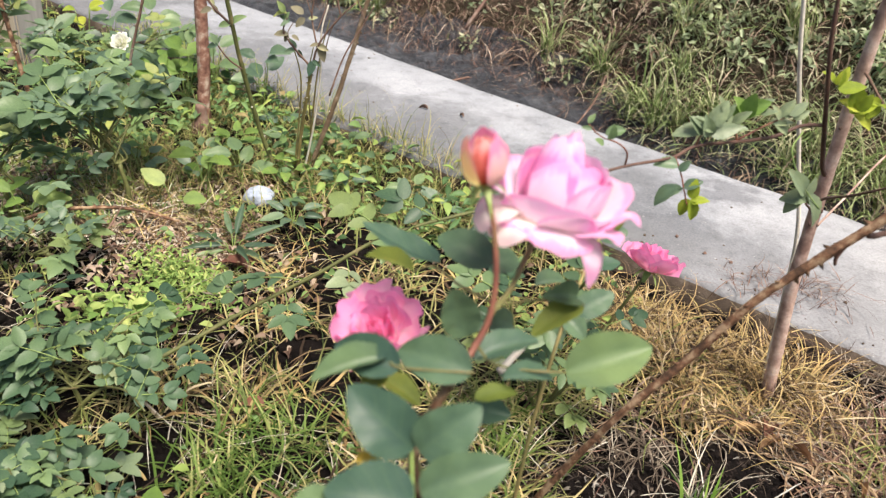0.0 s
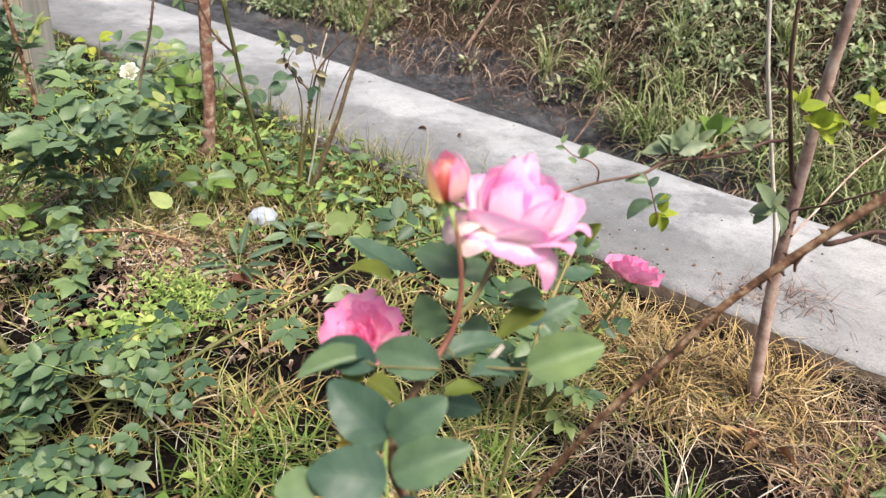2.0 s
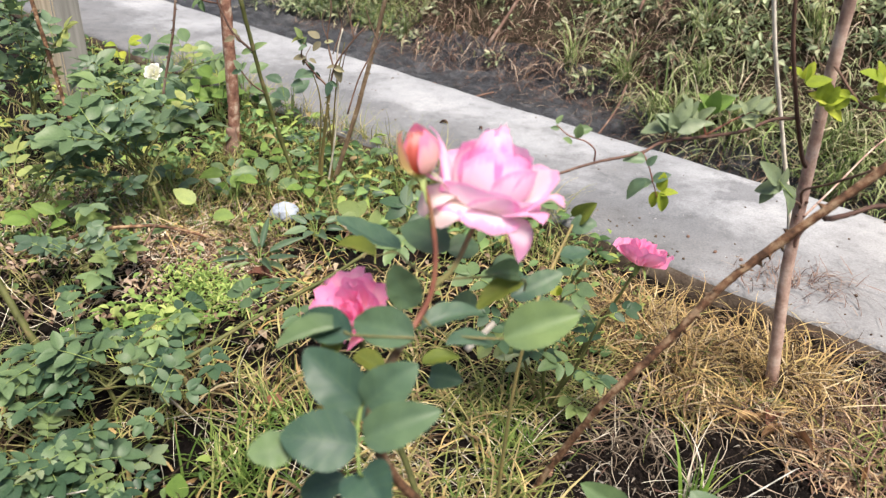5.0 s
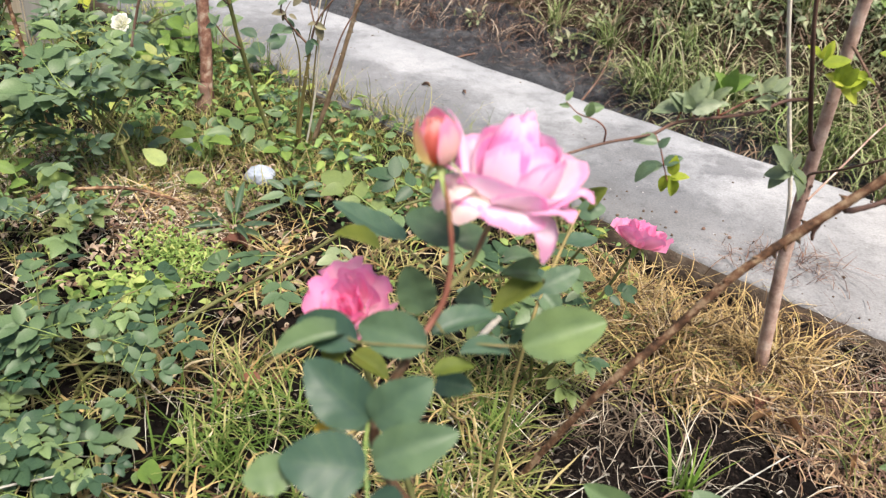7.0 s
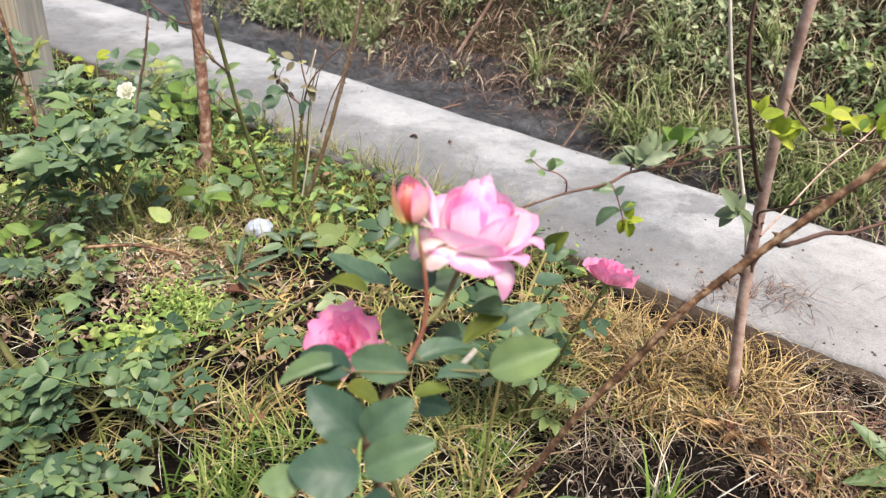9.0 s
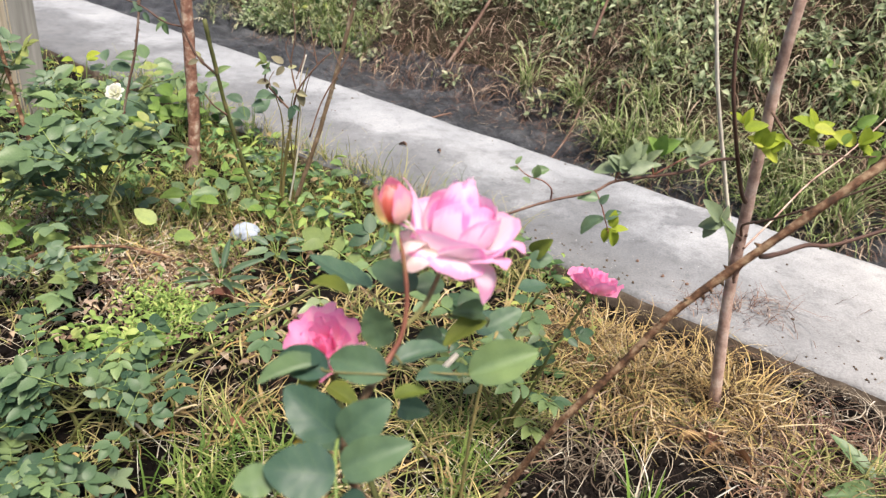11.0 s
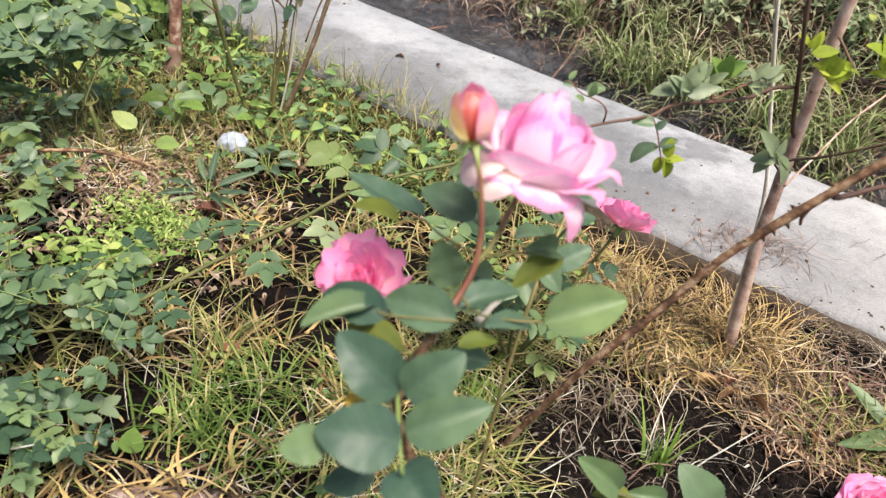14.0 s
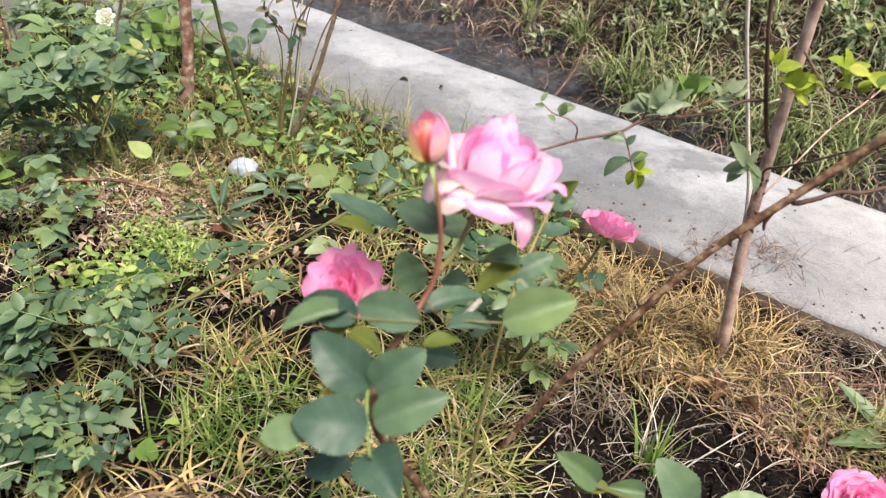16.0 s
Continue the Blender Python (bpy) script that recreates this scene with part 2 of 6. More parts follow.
RED_STEM = rough_mat("red_flower_stem", ((0.3, (0.14, 0.045, 0.035)), (0.55, (0.21, 0.085, 0.055)), (0.75, (0.16, 0.14, 0.06))), 20, 0.5, 140, 0.2, 0.001)
PALE_STEM = rough_mat("young_green_stem", ((0.3, (0.14, 0.22, 0.06)), (0.6, (0.22, 0.30, 0.09)), (0.75, (0.3, 0.3, 0.12))), 20, 0.5, 140, 0.2, 0.001)
OLIVE_STEM = rough_mat("olive_brown_stem", ((0.3, (0.10, 0.11, 0.04)), (0.55, (0.17, 0.15, 0.06)), (0.75, (0.24, 0.15, 0.08))), 20, 0.55, 140, 0.2, 0.001)
DRY_STALK = rough_mat("dry_pale_stalk", ((0.3, (0.50, 0.46, 0.38)), (0.55, (0.68, 0.63, 0.54)), (0.75, (0.78, 0.74, 0.66))), 20, 0.85, 140, 0.4, 0.002)
GREY_STUB = rough_mat("bleached_grey_bark", ((0.36, (0.16, 0.15, 0.13)), (0.5, (0.38, 0.38, 0.34)), (0.7, (0.55, 0.55, 0.51))), 60, 0.85, 140, 0.6, 0.002)
DEAD_TWIG = rough_mat("dead_brown_twig", ((0.3, (0.10, 0.065, 0.05)), (0.55, (0.19, 0.12, 0.095)), (0.75, (0.34, 0.27, 0.22))), 14, 0.9, 120, 0.5, 0.002)
STONE = rough_mat("pale_stone", ((0.28, (0.14, 0.165, 0.21)), (0.40, (0.30, 0.35, 0.44)), (0.75, (0.42, 0.47, 0.56))), 30, 0.8, 90, 0.6, 0.004)
# sides of the strip: earth stains, with the faces' shade darkened into the colour
SIDE = rough_mat("shaded_earthy_concrete", ((0.3, (0.055, 0.042, 0.033)), (0.55, (0.11, 0.085, 0.066)), (0.75, (0.20, 0.165, 0.13))), 9, 0.95, 80, 0.8, 0.006)
BRICK = rough_mat("weathered_brick", ((0.34, (0.07, 0.05, 0.045)), (0.5, (0.22, 0.15, 0.13)), (0.68, (0.40, 0.33, 0.29))), 40, 0.9, 90, 0.8, 0.006)

LEAF = thin_mat("rose_leaf", ((0.0, (0.080, 0.140, 0.092)), (0.4, (0.125, 0.205, 0.132)), (0.84, (0.195, 0.290, 0.178)), (1.0, (0.22, 0.32, 0.13))), "object", 0.42, 0.42, True, spec=0.5)
DEEP_LEAF = thin_mat("deep_green_leaf", ((0.0, (0.042, 0.090, 0.066)), (0.5, (0.068, 0.128, 0.084)), (1.0, (0.105, 0.172, 0.094))), "object", 0.48, 0.24, True, spec=0.4)
BLUE_LEAF = thin_mat("bluish_green_leaf", ((0.0, (0.038, 0.082, 0.048)), (0.5, (0.076, 0.138, 0.076)), (0.9, (0.135, 0.21, 0.10)), (1.0, (0.20, 0.26, 0.09))), "object", 0.46, 0.30, True, spec=0.35)
FRESH_LEAF = thin_mat("fresh_lime_leaf", ((0.0, (0.24, 0.33, 0.04)), (0.6, (0.34, 0.42, 0.05)), (1.0, (0.44, 0.48, 0.08))), "object", 0.5, 0.4, True)
LIME_WEED = thin_mat("pale_lime_weed_leaf", ((0.0, (0.20, 0.31, 0.10)), (0.6, (0.30, 0.41, 0.14)), (1.0, (0.42, 0.50, 0.21))), "object", 0.55, 0.42, True)
BRIGHT_LEAF = thin_mat("bright_green_leaf", ((0.0, (0.14, 0.245, 0.06)), (1.0, (0.22, 0.34, 0.09))), "object", 0.5, 0.38, True)
SAGE_LEAF = thin_mat("pale_sage_leaf", ((0.0, (0.165, 0.225, 0.135)), (0.5, (0.225, 0.295, 0.180)), (1.0, (0.30, 0.36, 0.21))), "object", 0.42, 0.35, True, spec=0.45)
SPRING_LEAF = thin_mat("pale_spring_leaf", ((0.0, (0.17, 0.24, 0.10)), (0.5, (0.24, 0.31, 0.13)), (1.0, (0.34, 0.38, 0.13))), "object", 0.45, 0.35, True)
MID_LEAF = thin_mat("mid_green_leaf", ((0.0, (0.105, 0.175, 0.088)), (0.6, (0.14, 0.22, 0.105)), (1.0, (0.18, 0.27, 0.12))), "object", 0.45, 0.3, True, spec=0.4)
OLIVE_LEAF = thin_mat("olive_leaf_underside", ((0.0, (0.12, 0.17, 0.035)), (1.0, (0.2, 0.23, 0.05))), "object", 0.6, 0.4, True)
YELLOW_LEAF = thin_mat("yellowed_leaf", ((0.0, (0.62, 0.36, 0.05)), (1.0, (0.66, 0.54, 0.11))), "object", 0.6, 0.35, True)
DRY_GREY = thin_mat("withered_grey_leaf", ((0.0, (0.14, 0.13, 0.09)), (0.6, (0.24, 0.22, 0.15)), (1.0, (0.34, 0.36, 0.20))), "object", 0.7, 0.25, True)
DRY_LEAF = thin_mat("dry_brown_leaf", ((0.0, (0.10, 0.06, 0.045)), (0.5, (0.22, 0.145, 0.105)), (1.0, (0.42, 0.34, 0.25))), "island", 0.85, 0.15)
PINK_LITTER = thin_mat("pinkish_dry_litter", ((0.0, (0.12, 0.07, 0.055)), (0.5, (0.27, 0.185, 0.145)), (1.0, (0.50, 0.41, 0.33))), "island", 0.85, 0.15)
SCRAPS = thin_mat("grey_leaf_scraps", ((0.0, (0.10, 0.085, 0.07)), (0.5, (0.26, 0.235, 0.20)), (0.85, (0.42, 0.40, 0.36)), (1.0, (0.60, 0.59, 0.55))), "island", 0.8, 0.12)
DEAD_STEM = thin_mat("reddish_dead_stem", ((0.0, (0.05, 0.03, 0.025)), (0.5, (0.15, 0.085, 0.065)), (0.85, (0.26, 0.165, 0.125)), (1.0, (0.46, 0.38, 0.30))), "island", 0.85, 0.1)
STRAW = thin_mat("straw", ((0.0, (0.028, 0.018, 0.012)), (0.28, (0.09, 0.056, 0.030)), (0.46, (0.35, 0.235, 0.10)), (0.66, (0.57, 0.42, 0.195)), (0.78, (0.36, 0.29, 0.115)), (0.88, (0.19, 0.12, 0.08)), (1.0, (0.66, 0.55, 0.35))), "island", 0.7, 0.12)
PINK_STRAW = thin_mat("pinkish_tan_straw", ((0.0, (0.08, 0.05, 0.032)), (0.4, (0.24, 0.155, 0.095)), (0.75, (0.42, 0.30, 0.185)), (1.0, (0.58, 0.46, 0.30))), "island", 0.75, 0.16)
PALE_STRAW = thin_mat("bleached_straw", ((0.0, (0.42, 0.36, 0.27)), (0.6, (0.60, 0.55, 0.45)), (1.0, (0.70, 0.67, 0.58))), "island", 0.7, 0.15)
GREY_STRAW = thin_mat("greyed_straw", ((0.0, (0.045, 0.034, 0.027)), (0.45, (0.13, 0.10, 0.072)), (0.75, (0.25, 0.205, 0.155)), (0.93, (0.40, 0.36, 0.29)), (1.0, (0.62, 0.58, 0.50))), "island", 0.8, 0.12)
MIXED_GRASS = thin_mat("fading_grass", ((0.0, (0.07, 0.10, 0.03)), (0.25, (0.16, 0.20, 0.055)), (0.5, (0.31, 0.31, 0.11)), (0.72, (0.48, 0.41, 0.20)), (0.86, (0.16, 0.10, 0.06)), (1.0, (0.24, 0.31, 0.08))), "island", 0.6, 0.2)
GREEN_GRASS = thin_mat("green_grass", ((0.0, (0.072, 0.140, 0.030)), (0.5, (0.132, 0.217, 0.050)), (0.8, (0.22, 0.30, 0.08)), (1.0, (0.42, 0.39, 0.17))), "island", 0.5, 0.36)
LUSH_GRASS = thin_mat("lush_green_grass", ((0.0, (0.13, 0.27, 0.04)), (0.6, (0.22, 0.38, 0.07)), (1.0, (0.34, 0.48, 0.12))), "island", 0.45, 0.4)
TUFT_GRASS = thin_mat("arching_tuft_grass", ((0.0, (0.12, 0.18, 0.06)), (0.5, (0.24, 0.32, 0.12)), (0.8, (0.40, 0.44, 0.23)), (1.0, (0.60, 0.57, 0.38))), "island", 0.5, 0.3)
DEAD_GRASS = thin_mat("brown_dead_grass", ((0.0, (0.10, 0.068, 0.052)), (0.4, (0.26, 0.18, 0.135)), (0.75, (0.43, 0.32, 0.24)), (1.0, (0.62, 0.53, 0.43))), "island", 0.8, 0.2)
BANK_GRASS = thin_mat("bank_grass", ((0.0, (0.09, 0.12, 0.066)), (0.25, (0.24, 0.31, 0.15)), (0.45, (0.40, 0.45, 0.25)), (0.60, (0.58, 0.57, 0.39)), (0.74, (0.18, 0.12, 0.085)), (0.9, (0.42, 0.31, 0.23)), (1.0, (0.64, 0.60, 0.47))), "island", 0.6, 0.3)
WEED = thin_mat("weed_leaf", ((0.0, (0.045, 0.095, 0.036)), (0.35, (0.13, 0.23, 0.09)), (0.65, (0.23, 0.35, 0.12)), (0.85, (0.28, 0.38, 0.10)), (0.94, (0.39, 0.43, 0.12)), (1.0, (0.30, 0.22, 0.12))), "island", 0.5, 0.32)
BANK_WEED = thin_mat("bank_weed_leaf", ((0.0, (0.14, 0.19, 0.10)), (0.5, (0.32, 0.40, 0.23)), (0.85, (0.48, 0.55, 0.34)), (1.0, (0.60, 0.60, 0.41))), "island", 0.45, 0.38, spec=0.5)
FEATHER = thin_mat("feathery_lime_weed", ((0.0, (0.15, 0.26, 0.07)), (0.6, (0.29, 0.41, 0.12)), (1.0, (0.48, 0.54, 0.19))), "island", 0.6, 0.38)
CREAM_BACK = petal_mat("cream_petal_back", (0.93, 0.90, 0.76), (0.93, 0.88, 0.82), (0.93, 0.72, 0.74), (0.98, 0.95, 0.95))
PALE_PETAL = petal_mat("pale_pink_petal", (0.92, 0.86, 0.82), (0.92, 0.72, 0.85), (0.92, 0.46, 0.70), (0.98, 0.92, 0.98))
HEART_PETAL = petal_mat("pink_heart_petal", (0.94, 0.64, 0.79), (0.93, 0.36, 0.67), (0.95, 0.68, 0.84), (0.98, 0.90, 0.98))
DEEP_PETAL = petal_mat("deep_pink_petal", (0.96, 0.66, 0.76), (0.96, 0.50, 0.70), (0.96, 0.42, 0.66), (1.0, 0.80, 0.93))
BUD_PETAL = petal_mat("coral_bud_petal", (0.95, 0.80, 0.60), (0.96, 0.52, 0.60), (0.95, 0.32, 0.50), (1.0, 0.92, 0.95))
YELLOW_BUD = petal_mat("cream_yellow_bud_petal", (0.98, 0.93, 0.36), (0.98, 0.84, 0.40), (0.96, 0.52, 0.40), (1.0, 0.98, 0.95))
DARK_BUD = petal_mat("deep_coral_petal", (0.60, 0.14, 0.10), (0.82, 0.28, 0.24), (0.94, 0.50, 0.46), (1.0, 0.92, 0.93))
CREAM_PETAL = petal_mat("white_petal", (0.80, 0.82, 0.60), (0.90, 0.90, 0.84), (0.92, 0.90, 0.86), (0.96, 0.96, 0.96))


def concrete_mat():
    """Trowelled concrete: pale along the ditch, dusty and stained towards the bed, with pits and flecks."""
    m, n, l, b = mat_new("weathered_concrete")
    big = noise_node(n, l, 2.3, 5, 0.55)
    r = ramp(n, ((0.33, (0.218, 0.230, 0.250)), (0.5, (0.276, 0.291, 0.314)), (0.65, (0.328, 0.343, 0.366))))
    l.new(big.outputs[0], r.inputs[0])
    # distance across the strip, warped, sets where the dirt lies
    tc = n.new("ShaderNodeTexCoord")
    across = n.new("ShaderNodeVectorMath")
    across.operation = "DOT_PRODUCT"
    across.inputs[1].default_value = (0.568, 0.823, 0)
    l.new(tc.outputs["Object"], across.inputs[0])
    warp = noise_node(n, l, 3.2, 6, 0.65)
    ma = n.new("ShaderNodeMath")
    ma.operation = "MULTIPLY_ADD"
    ma.inputs[1].default_value = 1.5
    l.new(warp.outputs[0], ma.inputs[0])
    l.new(across.outputs["Value"], ma.inputs[2])
    dirt = ramp(n, ((0.0, (0.46, 0.45, 0.44)), (0.45, (0.54, 0.54, 0.545)), (0.78, (1.0, 1.0, 1.0)), (1.0, (1.08, 1.08, 1.08))))
    rng = n.new("ShaderNodeMapRange")
    rng.inputs["From Min"].default_value, rng.inputs["From Max"].default_value = 2.40, 3.30
    l.new(ma.outputs[0], rng.inputs["Value"])
    l.new(rng.outputs[0], dirt.inputs[0])
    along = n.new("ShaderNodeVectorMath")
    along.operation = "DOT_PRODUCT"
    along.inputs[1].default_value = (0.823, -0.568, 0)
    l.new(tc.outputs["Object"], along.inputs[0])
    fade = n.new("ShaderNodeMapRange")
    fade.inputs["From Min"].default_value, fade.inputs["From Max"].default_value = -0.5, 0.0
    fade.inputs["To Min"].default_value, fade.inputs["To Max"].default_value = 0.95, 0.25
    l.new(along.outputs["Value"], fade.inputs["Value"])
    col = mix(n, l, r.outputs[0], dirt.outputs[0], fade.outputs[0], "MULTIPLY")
    # lighter and warmer along the strip, towards its positive u end
    warm_end = n.new("ShaderNodeMapRange")
    warm_end.inputs["From Min"].default_value, warm_end.inputs["From Max"].default_value = -0.6, 0.3
    l.new(along.outputs["Value"], warm_end.inputs["Value"])
    col = mix(n, l, col, mix(n, l, col, (1.18, 1.12, 1.05), 1.0, "MULTIPLY"), warm_end.outputs[0])
    # one damp patch by the outer edge
    spot = n.new("ShaderNodeVectorMath")
    spot.operation = "DISTANCE"
    spot.inputs[1].default_value = (0.875, 2.31, 0.08)
    l.new(tc.outputs["Object"], spot.inputs[0])
    ragged = n.new("ShaderNodeMath")
    ragged.operation = "MULTIPLY_ADD"
    ragged.inputs[1].default_value = 0.55
    patchy = noise_node(n, l, 11, 5, 0.65)
    l.new(patchy.outputs[0], ragged.inputs[0])
    l.new(spot.outputs["Value"], ragged.inputs[2])
    damp = ramp(n, ((0.32, (0.52, 0.52, 0.53)), (0.44, (1.0, 1.0, 1.0))))
    l.new(ragged.outputs[0], damp.inputs[0])
    col = mix(n, l, col, damp.outputs[0], 1.0, "MULTIPLY")
    mid = noise_node(n, l, 14, 8, 0.75)
    s = ramp(n, ((0.36, (0.55, 0.55, 0.55)), (0.46, (0.92, 0.92, 0.92)), (0.60, (1.06, 1.06, 1.06))))
    l.new(mid.outputs[0], s.inputs[0])
    col = mix(n, l, col, s.outputs[0], 0.6, "MULTIPLY")
    fine = noise_node(n, l, 150, 5, 0.7)
    g = ramp(n, ((0.3, (0.62, 0.62, 0.62)), (0.6, (1.1, 1.1, 1.1))))
    l.new(fine.outputs[0], g.inputs[0])
    col = mix(n, l, col, g.outputs[0], 0.8, "MULTIPLY")
    # pale flecks of lime
    fleck = noise_node(n, l, 70, 4, 0.6)
    k = ramp(n, ((0.68, (0, 0, 0)), (0.74, (1, 1, 1))))
    l.new(fleck.outputs[0], k.inputs[0])
    col = mix(n, l, col, (0.40, 0.40, 0.40), k.outputs[0])
    l.new(col, b.inputs["Base Color"])
    b.inputs["Roughness"].default_value = 0.9
    sum_ = n.new("ShaderNodeMath")
    sum_.operation = "ADD"
    l.new(mid.outputs[0], sum_.inputs[0])
    l.new(fine.outputs[0], sum_.inputs[1])
    bump(n, l, sum_.outputs[0], 0.45, 0.004, b)
    return m


CONCRETE = concrete_mat()


def wood_mat(name, stops):
    m, n, l, b = mat_new(name)
    tc = n.new("ShaderNodeTexCoord")
    mp = n.new("ShaderNodeMapping")
    mp.inputs["Scale"].default_value = (40, 40, 2.5)
    l.new(tc.outputs["Object"], mp.inputs[0])
    no = n.new("ShaderNodeTexNoise")
    no.inputs["Scale"].default_value, no.inputs["Detail"].default_value = 1.0, 5
    l.new(mp.outputs[0], no.inputs["Vector"])
    r = ramp(n, stops)
    l.new(no.outputs[0], r.inputs[0])
    l.new(r.outputs[0], b.inputs["Base Color"])
    b.inputs["Roughness"].default_value = 0.85
    bump(n, l, no.outputs[0], 0.4, 0.004, b)
    return m


TIMBER = wood_mat("weathered_timber", ((0.3, (0.32, 0.27, 0.20)), (0.55, (0.50, 0.42, 0.31)), (0.75, (0.62, 0.55, 0.43))))
# darker copy of the timber: weathered grey with a face's shade mixed in
GREY_TIMBER = wood_mat("shaded_grey_timber", ((0.3, (0.15, 0.145, 0.135)), (0.55, (0.25, 0.245, 0.23)), (0.75, (0.34, 0.33, 0.31))))


# ---------- ground, concrete strip, ditch, bank ----------
def spaced(fine_lo, fine_hi, step, far):
    """Even steps in the middle, growing steps out to far."""
    mid = list(np.arange(fine_lo, fine_hi + 1e-6, step))
    out, d = [], step
    e = mid[-1]
    while e < far:
        d *= 1.35
        e += d
        out.append(e)
    lo, d, e = [], step, mid[0]
    while e > -far:
        d *= 1.35
        e -= d
        lo.append(e)
    return np.array(lo[::-1] + mid + out)


gu, gv = spaced(-4.2, 3.2, 0.035, 300), spaced(-0.2, 5.4, 0.035, 300)
gv = np.sort(np.append(gv, [NEAR + 0.09, NEAR + 0.11, FAR - 0.04, FAR - 0.02]))
U, V = np.meshgrid(gu, gv, indexing="ij")
X, Y = xy(U, V)
Z = land(X, Y)
rs = np.random.RandomState(3)
Z = Z + rs.normal(0, 0.004, Z.shape) * ((np.abs(U) < 5) & (np.abs(V) < 6))
idx = np.arange(U.size).reshape(U.shape)
quads = np.stack([idx[:-1, :-1], idx[1:, :-1], idx[1:, 1:], idx[:-1, 1:]], -1).reshape(-1, 4)
ground_me = sheet("ground", np.stack([X, Y, Z], -1).reshape(-1, 3), quads)
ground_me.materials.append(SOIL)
ground_me.materials.append(MUD)
ground_me.materials.append(BANK_EARTH)
vmid = V.reshape(-1)[quads].mean(1)
zmid = Z.reshape(-1)[quads].mean(1)
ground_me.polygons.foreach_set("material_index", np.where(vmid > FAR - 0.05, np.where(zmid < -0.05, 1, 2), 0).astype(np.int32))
tagged(new("ground", ground_me), "dark garden soil falling into a muddy ditch and bank", "ground", kind="structure")

su = np.arange(-14, 9, 0.05)
sec = np.array([(NEAR, -0.14), (NEAR - 0.004, 0.0), (NEAR, 0.062), (NEAR + 0.012, 0.077), (NEAR + 0.05, TOP), (NEAR + 0.2, TOP), (NEAR + 0.37, TOP + 0.002), (FAR - 0.2, TOP), (FAR - 0.05, TOP), (FAR - 0.012, 0.074), (FAR, 0.055), (FAR + 0.006, -0.1), (FAR + 0.01, -0.36)])
SU, SV = np.meshgrid(su, sec[:, 0], indexing="ij")
SZ = np.tile(sec[:, 1], (len(su), 1))
edge = np.array([1, 1, 1, 0.8, 0.3, 0, 0, 0, 0.3, 0.8, 1, 1, 1])
jag = 0.004 * np.sin(3.1 * su) + 0.003 * np.sin(9.7 * su + 1) + rs.normal(0, 0.003, len(su))
jag2 = 0.008 * np.sin(2.3 * su + 2) + 0.004 * np.sin(12.1 * su) + rs.normal(0, 0.003, len(su))
SV = SV + np.where(np.arange(13)[None, :] < 6, jag[:, None], jag2[:, None]) * edge
SZ = SZ + rs.normal(0, 0.0007, SZ.shape)
SX, SY = xy(SU, SV)
sidx = np.arange(SU.size).reshape(SU.shape)
squads = np.stack([sidx[:-1, :-1], sidx[1:, :-1], sidx[1:, 1:], sidx[:-1, 1:]], -1).reshape(-1, 4)
strip_me = sheet("concrete_strip", np.stack([SX, SY, SZ], -1).reshape(-1, 3), squads)
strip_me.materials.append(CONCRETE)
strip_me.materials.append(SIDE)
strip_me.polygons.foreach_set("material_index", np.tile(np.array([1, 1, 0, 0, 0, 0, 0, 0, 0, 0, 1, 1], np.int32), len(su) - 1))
tagged(new("pavement", strip_me), "weathered pale grey concrete strip along the ditch", "concrete strip", kind="structure")


# ---------- scattered blades and leaves ----------
def blades(name, x, y, mat, length, width, upright, droop, rnd, segs=4, lift=0.0, label="", category="grass", wave=0.25, z=None):
    """Curved strips rooted at x, y: length, width and upright are (low, high)."""
    n = len(x)
    z = land(x, y) if z is None else z
    L, W = rnd.uniform(*length, n), rnd.uniform(*width, n)
    head, pitch = rnd.uniform(0, 2 * np.pi, n), rnd.uniform(*upright, n)
    dr = rnd.uniform(0.4, 1.3, n) * droop
    bend = rnd.normal(0, wave * 0.55, n)
    p = np.stack([x, y, z + lift - 0.004], -1)
    rows = []
    for k in range(segs + 1):
        t = k / segs
        w = W * (1 - t**1.6) * 0.5 + 0.0002
        side = np.stack([-np.sin(head), np.cos(head), rnd.normal(0, 0.25, n)], -1)
        rows.append((p - side * w[:, None], p + side * w[:, None]))
        c = np.cos(pitch)
        p = p + np.stack([np.cos(head) * c, np.sin(head) * c, np.sin(pitch)], -1) * (L / segs)[:, None]
        p[:, 2] = np.maximum(p[:, 2], z + 0.003 + 0.012 * rnd.rand(n)) if lift == 0 else p[:, 2]
        pitch = pitch - dr / segs * (0.6 + t)
        head = head + bend + rnd.normal(0, wave * 0.28, n)
    verts = np.stack([np.stack(r, 1) for r in rows], 1).reshape(-1, 3)
    b = (np.arange(n) * 2 * (segs + 1))[:, None]
    q = np.array([[2 * k, 2 * k + 1, 2 * k + 3, 2 * k + 2] for k in range(segs)])
    me = sheet(name, verts, (b[:, :, None] + q[None]).reshape(-1, 4))
    me.materials.append(mat)
    return tagged(new(name, me), label, category, kind="stuff")


def leaf_outline(rows, belly=0.85, tooth=0.0, full=0.54):
    v = np.linspace(0, 1, rows)
    h = 0.5 * np.sin(np.pi * v**belly) ** full
    h[0], h[-1] = 0.012, 0.004
    if tooth:
        h[1:-1] *= 1 + tooth * np.where(np.arange(1, rows - 1) % 2, 1, -1)
    return v, h


